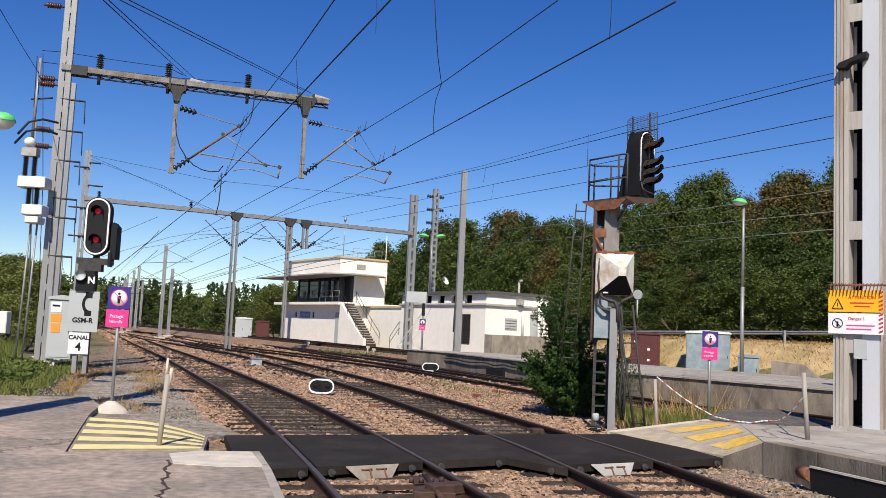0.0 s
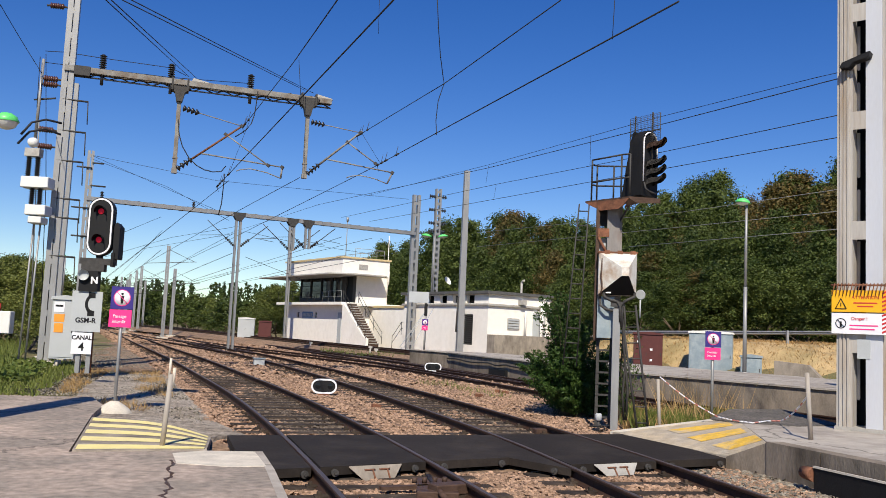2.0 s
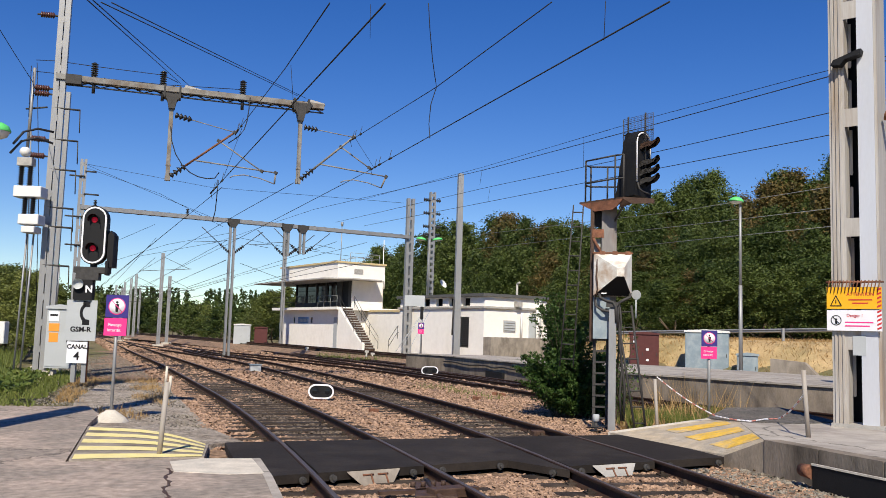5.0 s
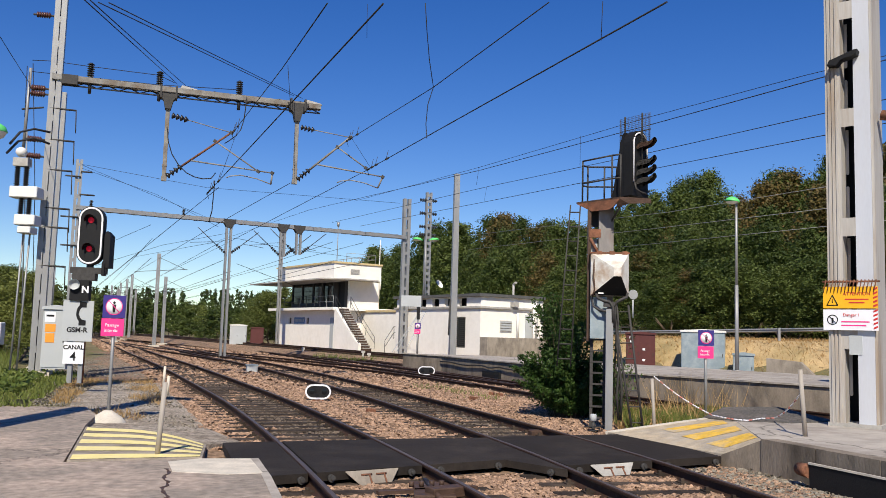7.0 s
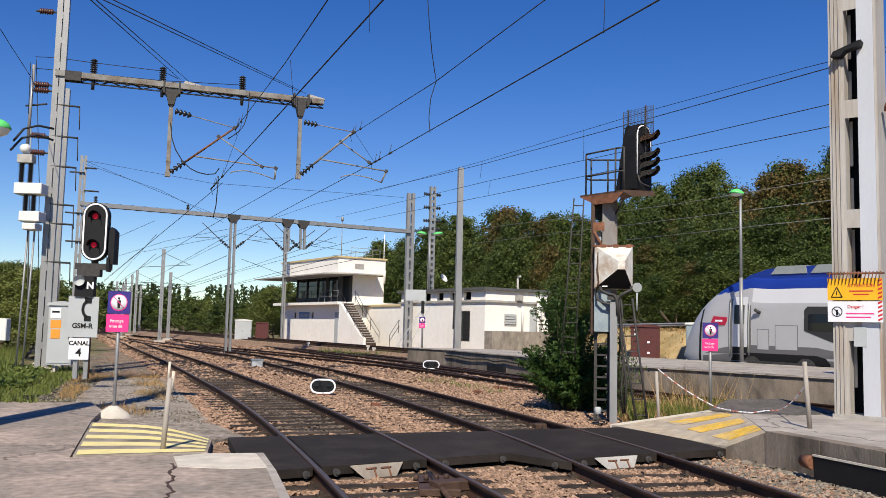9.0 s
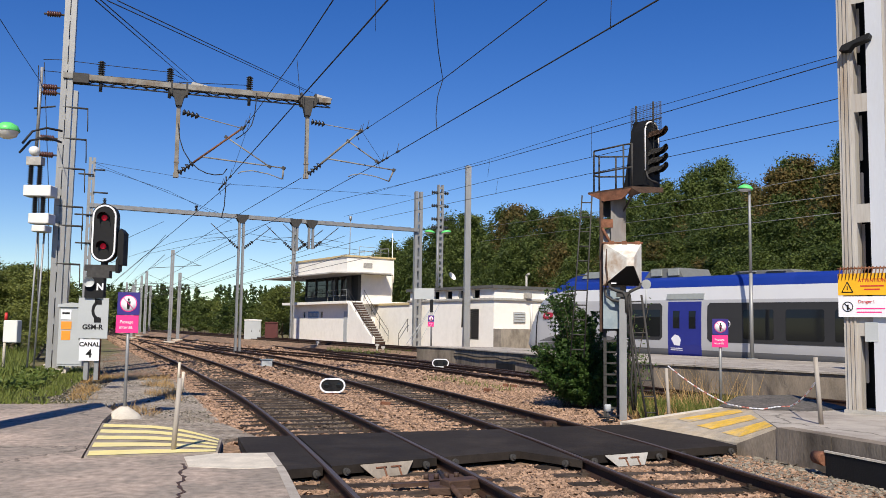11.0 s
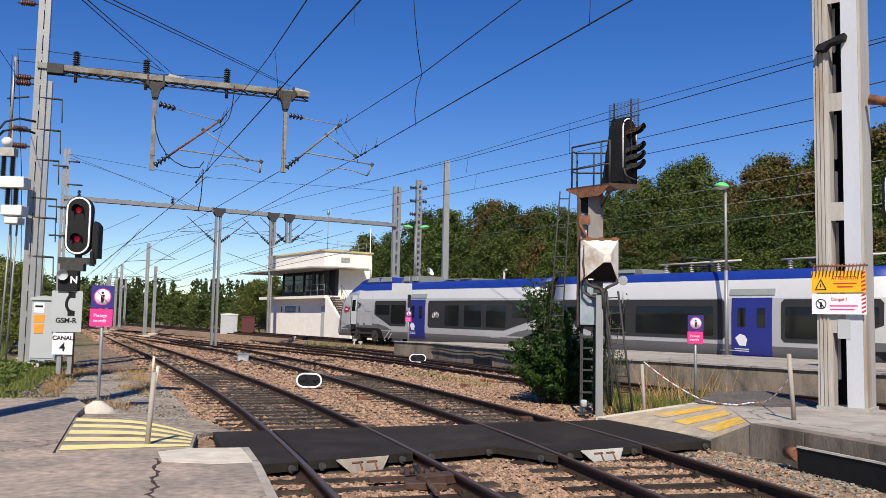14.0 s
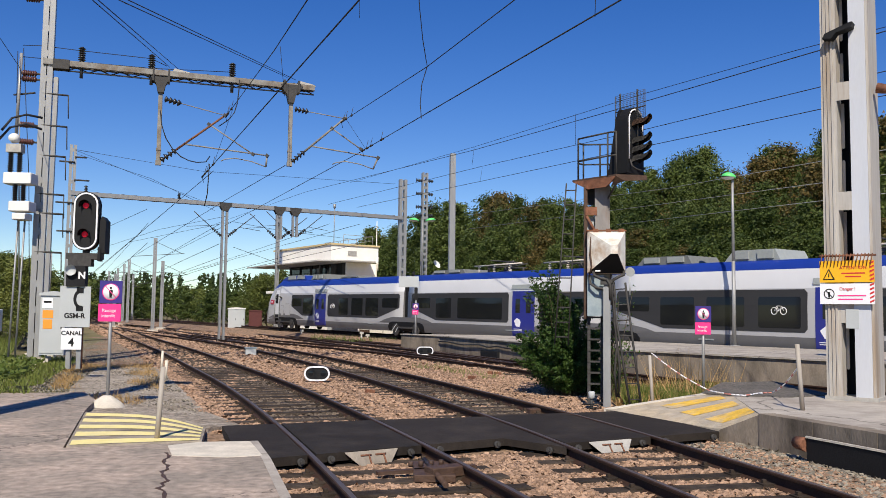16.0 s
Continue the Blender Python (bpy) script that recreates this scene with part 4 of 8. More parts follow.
part("lower_lacing", bm, M_DARKSTEEL, beam, "dark lacing bars under the beam")
bu = Vector((8.1, 2.55, -0.06)).normalized()
ARMS = (((-8.97, 27.95, 9.1), 6.36, (-6.87, 28.0, 8.0), (-5.47, 28.0, 6.70), (-7.38, 28.0, 7.70), (-5.93, 28.0, 6.74), (-6.84, 28.0, 6.56), (-5.5, 28.0, 6.33)),
        ((-4.93, 29.12, 9.1), 6.58, (-3.11, 29.2, 8.23), (-1.95, 29.2, 6.90), (-3.53, 29.2, 7.88), (-2.54, 29.2, 7.19), (-3.38, 29.2, 6.71), (-2.11, 29.2, 6.51)))
for base, low, top, tip, st0, st1, reg, end in ARMS:
    top, tip, st0, st1, reg, end = [Vector(q) for q in (top, tip, st0, st1, reg, end)]
    bm = B()
    box(bm, -0.065, 0.065, -0.06, 0.06, low - base[2], -0.05, pose(*base, 0, 0, 17), 0.006)
    box(bm, -0.085, 0.085, -0.08, 0.08, low - base[2] - 0.03, low - base[2] + 0.12, pose(*base, 0, 0, 17))
    box(bm, -0.08, 0.08, -0.075, 0.075, low - base[2] + 0.45, low - base[2] + 0.50, pose(*base, 0, 0, 17))
    part("hanging_post", bm, M_BEAM, beam)
    bm = B()
    prism(bm, [(-0.36, 0.22), (0.36, 0.22), (0.30, 0.05), (0.15, -0.12), (0.09, -0.40), (-0.09, -0.40), (-0.15, -0.12), (-0.30, 0.05)], -0.15, 0.15, pose(*base, 90, 0, 17))
    for x in (-0.24, 0.24):
        box(bm, x - 0.03, x + 0.03, -0.2, 0.2, -0.05, 0.36, pose(*base, 0, 0, 17))
    part("gusset", bm, M_DARKSTEEL, beam)
    foot = Vector((base[0] + 0.08, base[1], low + 0.12))
    s = foot.lerp(top, 0.24)
    bm = B()
    disc_stack(bm, foot, s, 4, 0.115, 0.03)
    u0 = Vector((base[0] + 0.08, base[1], base[2] - 0.58))
    u1 = u0.lerp(top, 0.30)
    disc_stack(bm, u0.lerp(u1, 0.1), u1, 4, 0.11, 0.03)
    part("insulator", bm, M_INSULD, beam)
    bm = B()
    rod(bm, s, top + (top - s) * 0.05, 0.038, 0.034, 8)
    part("main_arm", bm, M_RUST if base[0] < -8 else M_BEAM, beam, "tubular arm streaked with rust")
    bm = B()
    rod(bm, u1, top, 0.016, 0.016, 6)
    rod(bm, st0, st1, 0.024, 0.024, 6)
    rod(bm, s.lerp(top, 0.16), tip, 0.026, 0.022, 6)
    rod(bm, tip, end, 0.03, 0.03, 6)
    tube(bm, [end, end.lerp(reg, 0.35) + Vector((0, 0, 0.09)), end.lerp(reg, 0.75) + Vector((0, 0, 0.10)), reg, reg - Vector((0.12, 0, 0.06))], 0.018, 6)
    part("cantilever", bm, M_BEAM, beam, "thin tubular cantilever arm")
    bm = B()
    for q in (top, st0, st1, tip):
        box(bm, -0.05, 0.05, -0.05, 0.05, -0.05, 0.05, pose(q.x, q.y, q.z, 0, 30, 0))
    part("joint_clamp", bm, M_DARKSTEEL, beam)
for u in (4.05, 8.15):                                 # pale wedge-shaped anchor caps
    q = Vector((-12.3, 26.85, 9.50)) + bu * u
    bm = B()
    prism(bm, [(-0.2, -0.07), (0.38, -0.10), (0.34, -0.05), (-0.14, 0.04)], -0.13, 0.13, pose(q.x, q.y, q.z, 90, 0, 17))
    part("anchor_cap", bm, M_SLAB, beam, "pale anchor cap")
bm = B()
box(bm, 0.28, 0.75, -0.17, 0.17, -0.2, 0.10, pose(-12.3, 26.85, 9.35, 0, 0, 17))
part("beam_root", bm, M_DARKSTEEL, beam, "dark bolted root of the beam")
for u in (1.1, 3.2, 5.75):
    p = Vector((-12.3, 26.85, 9.45)) + bu * u
    bm = B()
    disc_stack(bm, p, p + Vector((0, 0, 0.5)), 7, 0.12, 0.05)
    rod(bm, p - Vector((0, 0, 0.5)), p, 0.055, 0.055, 6)
    part("post_insulator", bm, M_INSULD, beam)
# fittings on the left mast
fit_m = thing("mast_transformer", pose(-12.75, 26.2, 0), "white pole-mounted voltage transformer with black ribbed bushings", "transformer")
for z0, z1, x0, x1 in ((5.38, 5.72, -0.22, 0.62), (4.55, 4.86, -0.02, 0.60), (4.30, 4.5, 0.1, 0.5)):
    boxpart("tank", fit_m, M_WHITEBOX, x0, x1, -0.2, 0.3, z0, z1, bevel=0.02)
for x, z0, z1 in ((-0.1, 5.72, 6.35), (0.17, 5.72, 6.35), (0.08, 4.86, 5.38), (0.32, 4.86, 5.38)):
    bm = B()
    disc_stack(bm, (x, 0, z0), (x, 0, z1), 9, 0.10, 0.06)
    part("bushing", bm, M_INSULD, fit_m)
bm = B()
box(bm, -0.2, 0.25, -0.14, 0.14, 6.35, 6.6)
part("bushing_cap", bm, M_SLAB, fit_m)
bm = B()
lathe(bm, [(0, -0.16), (0.12, -0.14), (0.16, 0), (0.12, 0.14), (0, 0.16)], 14, pose(0.0, -0.05, 6.78, 90))
part("bushing_head", bm, M_WHITEBOX, fit_m)
bm = B()
for x in (0.02, 0.22):
    rod(bm, (x, 0.2, 0.2), (x + 0.1, 0.2, 4.4), 0.03)
rod(bm, (0.3, 0.1, 5.5), (0.55, 0.4, 5.5), 0.05)
part("support_pipe", bm, M_GALV, fit_m)
boxpart("terminal_box", fit_m, M_WHITEBOX, -0.62, -0.2, -0.1, 0.2, 0.95, 1.62, "white terminal box", 0.02)
mi = thing("mast_insulators", pose(-12.4, 26.8, 0), "brown ribbed insulators and wire brackets fixed to the mast", "insulator")
for z in (11.35, 8.98, 8.80, 7.35, 6.82):
    bm = B()
    disc_stack(bm, (-0.50, 0, z), (-0.06, 0, z - 0.03), 6, 0.10, 0.03)
    part("insulator", bm, M_INSUL, mi)
    for p, q in (((-0.62, 0, z), (-0.50, 0, z)), ((-0.06, 0, z - 0.03), (0.12, 0.1, z - 0.03))):
        bm = B()
        rod(bm, p, q, 0.032, 0.032, 6)
        part("bracket", bm, M_DARKSTEEL, mi)
for z, s in ((8.35, 1), (8.35, -1), (7.35, 1), (6.4, 1), (5.2, 1), (4.6, 1), (3.4, 1)):
    bm = B()
    rod(bm, (0.1 * s, 0, z), (0.1 * s + 0.75 * s, 0.2, z - 0.02), 0.03)
    if s > 0:
        rod(bm, (0.85, 0.2, z), (0.88, 0.2, z - 0.75), 0.018)
    part("bracket", bm, M_DARKSTEEL, mi)
bm = B()
rod(bm, (-0.62, 0, 7.0), (-0.58, 0, 9.6), 0.05)
rod(bm, (-0.3, 0, 2.2), (-0.55, 0, 7.6), 0.02)
part("vertical_pipe", bm, M_GALV, mi)

legs_mast("catenary_mast", pose(-13.37, 30.0, 0.1, 0, 0, 17), 9.6, "narrow grey steel mast close behind the tall one", 0.14, 0.05, 0.8)
# second portal
m2 = legs_mast("catenary_mast", pose(-20.4, 48.7, 0, 0, 0, 24), 10.9, "grey steel catenary mast carrying the far portal beam", 0.15, 0.06, 0.9)
for z, e in ((8.9, 0.9), (7.6, -0.8), (9.9, -0.7), (6.0, -0.7), (10.2, 0.7)):
    bm = B()
    rod(bm, (0.1, -0.2, z), (e, -0.2, z), 0.05, 0.05, 6)
    part("bracket", bm, M_DARKSTEEL, m2)
m3 = legs_mast("catenary_mast", pose(-2.2, 59.6, 0, 0, 0, 24), 10.9, "twin-leg grey steel catenary mast beside the white building", 0.2, 0.14, 0.8)
beam2 = thing("portal_beam", Matrix(), "long grey steel portal beam spanning all the tracks", "catenary beam")
lattice_beam("beam", (-20.4, 48.6, 8.16), (-2.2, 59.4, 8.2), beam2, M_GALV, 0.25, 0.22)
bv = Vector((18.2, 10.8, 0)).normalized()
for u, drop, r in ((8.8, 8.3, 0.13), (12.28, 1.9, 0.12), (13.35, 1.7, 0.12)):
    p = Vector((-20.4, 48.6, 8.15)) + bv * u
    bm = B()
    prism(bm, [(-0.40, 0.15), (0.40, 0.15), (0.36, -0.06), (0.16, -0.36), (-0.16, -0.36), (-0.36, -0.06)], -0.15, 0.15, pose(*p, 90, 0, 30))
    part("gusset", bm, M_DARKSTEEL, beam2)
    bm = B()
    for s in (-0.13, 0.13):
        box(bm, s - 0.06, s + 0.06, -0.1, 0.1, -drop, -0.2, pose(*p, 0, 0, 30))
    part("hanging_post", bm, M_GALV, beam2)
    bm = B()
    for s in (-1, 1):
        q = p + bv * s * 0.2 - Vector((0, 0, min(drop, 2.0) - 0.1))
        rod(bm, q + bv * s * 0.5 + Vector((0, 0, 0.4)), q + bv * s * 1.7 + Vector((0, 0, 1.4)), 0.024)
        rod(bm, q + bv * s * 0.7 + Vector((0, 0, 0.6)), q + bv * s * 2.1 + Vector((0, 0, 0.45)), 0.014)
    part("cantilever", bm, M_DARKSTEEL, beam2)
    bm = B()
    for s in (-1, 1):
        q = p + bv * s * 0.2 - Vector((0, 0, min(drop, 2.0) - 0.1))
        disc_stack(bm, q, q + bv * s * 0.55 + Vector((0, 0, 0.45)), 5, 0.11)
    part("insulator", bm, M_INSULD, beam2)
for u in (0.8, 6.0):
    p = Vector((-20.4, 48.6, 8.3)) + bv * u
    bm = B()
    disc_stack(bm, p, p + Vector((0, 0, 0.35)), 4, 0.12, 0.05)
    part("post_insulator", bm, M_INSULD, beam2)
legs_mast("catenary_mast", pose(-13.75, 76.4, 0, 0, 0, 24), 10.4, "grey catenary mast beside the signal cabin", 0.12, 0.06, 0.9)
m6 = legs_mast("catenary_mast", pose(-0.75, 64.5, 0, 0, 0, 24), 12.2, "lattice steel mast behind the white building", 0.12, 0.2, 0.45)
for z in (11.6, 10.6, 9.6, 9.0):
    bm = B()
    disc_stack(bm, (-0.7, 0, z), (0.7, 0, z), 8, 0.14)
    part("insulator", bm, M_INSULD, m6)
# Shallow bowl added in place of a crumpled white object.
bm = B()
lathe(bm, [(0, 0), (0.2, 0.04), (0.34, 0.12), (0.35, 0.14)], 9, pose(0.8, -0.4, 5.3, 60, 0, 30))
part("dish", bm, M_WHITEBOX, m6, "white dish")
conc = thing("concrete_pole", pose(1.1, 54.2, 0, 0, 0, 15), "tall plain concrete pole beside the white building", "pole")
bm = B()
box(bm, -0.2, 0.2, -0.15, 0.15, 0, 11.75)
for v in bm.verts:
    if v.co.z > 1:
        v.co.x *= 0.82
part("shaft", bm, M_GALV, conc)
bm = B()
tube(bm, [(-0.35, -0.25, 1.6), (-0.33, -0.25, 2.6), (-0.28, -0.22, 3.8)], 0.05)
part("cable", bm, M_DARKSTEEL, conc)
far_masts = [(-24.0, 75, 7.9), (-26.4, 85, 6.5), (-34.9, 100, 7.5), (-39.0, 110, 7.5), (-33.5, 92, 5.5), (-47, 130, 8), (-52, 140, 8), (-44, 128, 7)]
for x, y, h in far_masts:
    legs_mast("catenary_mast", pose(x, y, 0, 0, 0, 20), h, "distant grey steel catenary mast", 0.14, 0.02, 3)
    bm = B()
    rod(bm, (x - 2.0, y, h - 1.6), (x + 2.5, y, h - 1.3), 0.022)
    rod(bm, (x, y, h - 0.3), (x + 2.3, y, h - 1.3), 0.018)
    o = part("cantilever", bm, M_DARKSTEEL)
    o.parent = bpy.data.objects[[k.name for k in scene.objects if k.name.startswith("catenary_mast")][-1]]
    o.matrix_parent_inverse = o.parent.matrix_basis.inverted()

# wires
WIRES = [
    (0.012, [(-7.98, 29.5, 6.17), (-0.76, 10.0, 5.51)]),
    (0.012, [(-2.52, 29.0, 7.06), (2.62, 10.0, 5.64)]),
    (0.0105, [(-6.94, 28.3, 8.0), (-3.62, 19.0, 7.44), (-1.7, 12.0, 6.27)]),
    (0.0105, [(-3.23, 29.0, 8.04), (-0.23, 20.0, 7.41), (1.71, 14.0, 7.18)]),
    (0.0105, [(-0.46, 19.0, 9.06), (-0.41, 19.3, 8.52), (-0.34, 19.6, 7.95), (-0.26, 19.9, 7.55), (-0.23, 20.0, 7.41), (-0.35, 20.0, 6.99), (-0.38, 20.0, 6.52), (-0.34, 19.5, 6.07)]),
    (0.006, [(2.42, 13.0, 6.83), (2.4, 13.0, 6.2)]),
    (0.006, [(-2.04, 22.0, 10.15), (-2.02, 22.0, 9.24)]),
    (0.0115, [(8.4, 15.0, 6.88), (5.79, 24.0, 7.65), (1.53, 34.0, 8.14), (-8.24, 55.0, 9.3), (-23.85, 90.0, 10.27)]),
    (0.008, [(8.51, 15.2, 7.01), (7.83, 18.5, 7.47), (5.79, 24.0, 7.88), (1.52, 34.0, 8.26), (-4.9, 50.0, 9.19)]),
    (0.0115, [(10.08, 18.0, 7.04), (7.12, 29.0, 7.98), (2.47, 42.0, 8.92), (-7.62, 62.0, 9.41)]),
    (0.0115, [(10.07, 18.0, 6.5), (7.13, 29.0, 7.4), (2.22, 42.0, 8.13), (-5.21, 58.0, 8.73)]),
    (0.013, [(15.98, 30.0, 7.63), (12.14, 45.0, 8.36), (2.16, 62.0, 8.76)]),
    (0.013, [(15.98, 30.0, 6.75), (12.16, 45.0, 7.58), (2.21, 62.0, 7.74)]),
    (0.013, [(15.97, 30.0, 6.08), (9.53, 45.0, 6.43)]),
    (0.009, [(-5.15, 12.0, 6.21), (-8.6, 27.6, 9.46)]),
    (0.009, [(-5.07, 12.0, 6.21), (-8.32, 27.6, 9.4)]),
    (0.009, [(-4.95, 12.0, 6.18), (-5.02, 28.8, 9.51)]),
    (0.009, [(-4.8, 12.0, 6.18), (-4.73, 28.8, 9.43)]),
    (0.012, [(-13.0, 26.9, 9.89), (-12.37, 26.9, 9.88), (-11.37, 27.2, 9.84), (-9.27, 27.8, 9.79), (-8.82, 28.0, 9.61)]),
    (0.012, [(-12.97, 26.9, 9.52), (-11.34, 27.2, 9.47), (-9.28, 27.8, 9.47), (-6.76, 28.4, 9.55)]),
    (0.010, [(-10.91, 20.0, 8.95), (-12.26, 24.0, 9.21), (-13.02, 26.9, 9.12)]),
    (0.011, [(-19.98, 48.0, 10.51), (-14.02, 52.0, 10.05), (-2.59, 57.0, 10.2)]),
    (0.011, [(-19.96, 48.0, 10.29), (-17.06, 52.0, 9.56), (-13.43, 53.0, 7.79)]),
    (0.011, [(-19.98, 48.0, 10.48), (-17.76, 52.0, 9.7), (-13.98, 53.0, 8.29)]),
    (0.0121, [(-9.12, 31.0, 5.62), (-20.48, 54.0, 4.48), (-38.49, 90.0, 2.55)]),
    (0.0121, [(-7.7, 30.0, 6.5), (-17.51, 53.0, 6.73), (-36.84, 90.0, 3.8)]),
    (0.0121, [(-5.22, 30.0, 6.73), (-9.57, 40.0, 6.83), (-28.77, 80.0, 5.82), (-43.57, 110.0, 3.99)]),
    (0.0121, [(-2.5, 29.0, 7.07), (-7.29, 40.0, 6.94), (-14.1, 56.0, 6.85), (-35.83, 100.0, 5.24)]),
    (0.016, [(-32.85, 95.0, 5.61), (-23.48, 80.0, 4.76), (-13.23, 56.0, 4.87)]),
    (0.016, [(-32.87, 95.0, 5.92), (-23.51, 80.0, 5.12), (-13.26, 56.0, 5.31)]),
    (0.015, [(-12.47, 54.0, 5.65), (-10.18, 62.0, 4.82)]),
    (0.0121, [(-18.96, 50.0, 6.33), (-17.59, 53.0, 7.81)]),
    (0.0121, [(-24.41, 70.0, 7.16), (-12.57, 54.0, 7.24), (-10.05, 58.0, 7.06), (-4.07, 66.0, 7.06)]),
    (0.0121, [(-27.54, 70.0, 6.33), (-19.03, 60.0, 7.24), (-12.95, 54.0, 7.58)]),
    (0.012, [(-12.97, 26.9, 9.8), (-12.61, 26.9, 5.73), (-12.41, 26.9, 1.86)]),
    (0.012, [(-12.91, 26.5, 7.96), (-13.0, 26.6, 9.61)]),
]
for k, (r, pts) in enumerate(WIRES):
    bm = B()
    tube(bm, pts, r, 5)
    o = part("overhead_wire", bm, M_GALV if r == 0.013 else M_WIRE)
    tagged(o, "thin dark overhead wire strung above the tracks", "wire", "overhead wires")
# droppers between the carrying wire and the contact wire
for a, b in (((-3.42, 18.6, 7.40), (-3.30, 18.6, 6.30)), ((-6.3, 26.6, 7.88), (-6.75, 26.4, 6.22)), ((1.53, 34.0, 8.22), (1.45, 34.0, 7.55)), ((4.4, 27.0, 8.0), (4.4, 27.0, 7.0)), ((2.3, 42.0, 8.85), (2.2, 42.0, 8.1)), ((-2.95, 28.2, 7.98), (-2.3, 28.2, 7.02))):
    bm = B()
    rod(bm, a, b, 0.006, 0.006, 4)
    tagged(part("dropper_wire", bm, M_WIRE), "thin dropper hanging from the carrying wire", "wire", "dropper wires")
# clamps and stitch fittings on the wires near the cantilevers
for a, b in (((-2.52, 29.0, 7.06), (2.62, 10.0, 5.64)), ((-3.23, 29.0, 8.04), (-0.23, 20.0, 7.41)), ((-7.98, 29.5, 6.17), (-0.76, 10.0, 5.51)), ((-6.94, 28.3, 8.0), (-3.62, 19.0, 7.44))):
    for u in (0.015, 0.05, 0.085, 0.17):
        p = Vector(a).lerp(Vector(b), u)
        q = Vector(a).lerp(Vector(b), u + 0.018)
        bm = B()
        rod(bm, p, q, 0.035, 0.028, 6)
        rod(bm, p, p + Vector((0.06, 0, 0.28 if u > 0.04 else -0.2)), 0.008, 0.008, 4)
        tagged(part("wire_clamp", bm, M_DARKSTEEL), "dark clamp fixed to an overhead wire", "clamp", "wire clamps")
# jumper cables hanging from the beam to the wires
for pts in ([(-8.93, 27.85, 8.1), (-8.86, 27.85, 7.6), (-8.72, 27.85, 7.2), (-8.5, 27.9, 6.85), (-8.25, 27.95, 6.62), (-8.0, 28.0, 6.5), (-7.75, 28.1, 6.46), (-7.5, 28.2, 6.5), (-7.38, 28.25, 6.7)],
            [(-6.52, 28.4, 9.3), (-6.54, 28.4, 8.9), (-6.58, 28.4, 8.5), (-6.66, 28.4, 8.2), (-6.8, 28.35, 7.98), (-7.0, 28.3, 7.8), (-7.15, 28.3, 7.7)],
            [(-7.48, 28.6, 6.5), (-7.5, 28.6, 6.0), (-7.52, 28.6, 5.5), (-7.6, 28.6, 5.1)]):
    bm = B()
    tube(bm, pts, 0.018, 5)
    tagged(part("jumper_cable", bm, M_WIRE), "dark jumper cable looping under the beam", "cable", "jumper cables")
# wires that follow the tracks far away
for fn, z in ((track_1, 5.7), (track_2, 5.7), (track_3, 5.8), (track_4, 5.8)):
    for dz, r in ((0, 0.016), (1.2, 0.014)):
        bm = B()
        tube(bm, [(fn(y), y, z + dz - 0.010 * (y - 50)) for y in range(52, 250, 14)], r, 5)
        o = part("overhead_wire", bm, M_WIRE)
        tagged(o, "thin dark overhead wire strung above the tracks", "wire", "overhead wires")

# big two-channel mast on the island platform
MR = pose(6.95, 14.55, 0.30, 0, 0, -38)
big = thing("catenary_mast", MR, "large weathered grey steel mast of two channels with batten plates", "mast", "catenary masts")
for x0, x1, mt, deep in ((-0.32, -0.075, M_MASTPAINT, 0.12), (0.13, 0.385, M_MASTSUNLIT, 0.35)):
    bm = B()
    w = 0.02
    o = [(x0, 0.35), (x0, -0.2)]
    if mt is M_MASTPAINT:
        for q in (0.045, 0.105, 0.165):
            o += [(x0 + q, -0.2), (x0 + q, -0.222), (x0 + q + 0.03, -0.222), (x0 + q + 0.03, -0.2)]
    o += [(x1, -0.2), (x1, deep), (x1 - w, deep), (x1 - w, -0.17), (x0 + w, -0.17), (x0 + w, 0.35)]
    prism(bm, o, 0, 8.2)
    part("leg", bm, mt, big)
boxpart("leg_side", big, M_MASTPAINT, 0.387, 0.43, -0.18, 0.5, 0, 8.2)
boxpart("back_plate", big, M_BLACK, -0.30, 0.03, 0.36, 0.39, 0, 8.2)
for z in (1.27, 3.15, 5.02, 6.90):
    boxpart("batten", big, M_MASTPAINT, -0.075, 0.13, -0.2, -0.185, z, z + 0.31)
    bm = B()
    n = 7                                              # rounded tongue of the inner flange above and below each batten
    for z0, dz in ((z, -0.75), (z + 0.31, 0.55)):
        o = [(-0.07, z0), (-0.02, z0)] + [(-0.045 + 0.025 * math.cos(math.pi * i / n), z0 + dz + math.copysign(0.03 * math.sin(math.pi * i / n), dz)) for i in range(n + 1)]
        prism(bm, o, -0.10, -0.085, FACE)
    part("flange_tongue", bm, M_MASTPAINT, big)
boxpart("foot_plate", big, M_SLAB, -0.34, 0.47, -0.25, 0.5, -0.02, 0.06)
bm = B()
prism(bm, [(-0.24, -0.10), (-0.20, -0.02), (0.20, 0.11), (0.24, 0.11), (0.22, 0.03), (0.12, 0.0), (-0.02, -0.03), (-0.10, -0.12)], 0.2, 0.40, pose(0, 0, 6.17, 90))
part("bracket", bm, M_BLACK, big, "dark steel bracket")
bm = B()
rod(bm, (0.5, 0.1, 5.22), (0.75, 0.1, 5.15), 0.09, 0.07, 10)
rod(bm, (0.75, 0.1, 5.15), (0.85, 0.1, 5.1), 0.1, 0.05, 10)
part("insulator", bm, M_RUST, big)
ws = thing("warning_sign", MR @ pose(0.0, -0.26, -0.12), "yellow and white warning boards strapped to the mast, red-striped edge", "sign")
boxpart("board", ws, M_SIGNYELLOW, -0.38, 0.46, -0.02, 0, 2.06, 2.42)
boxpart("board", ws, M_SIGNWHITE, -0.38, 0.46, -0.02, 0, 1.70, 2.04)
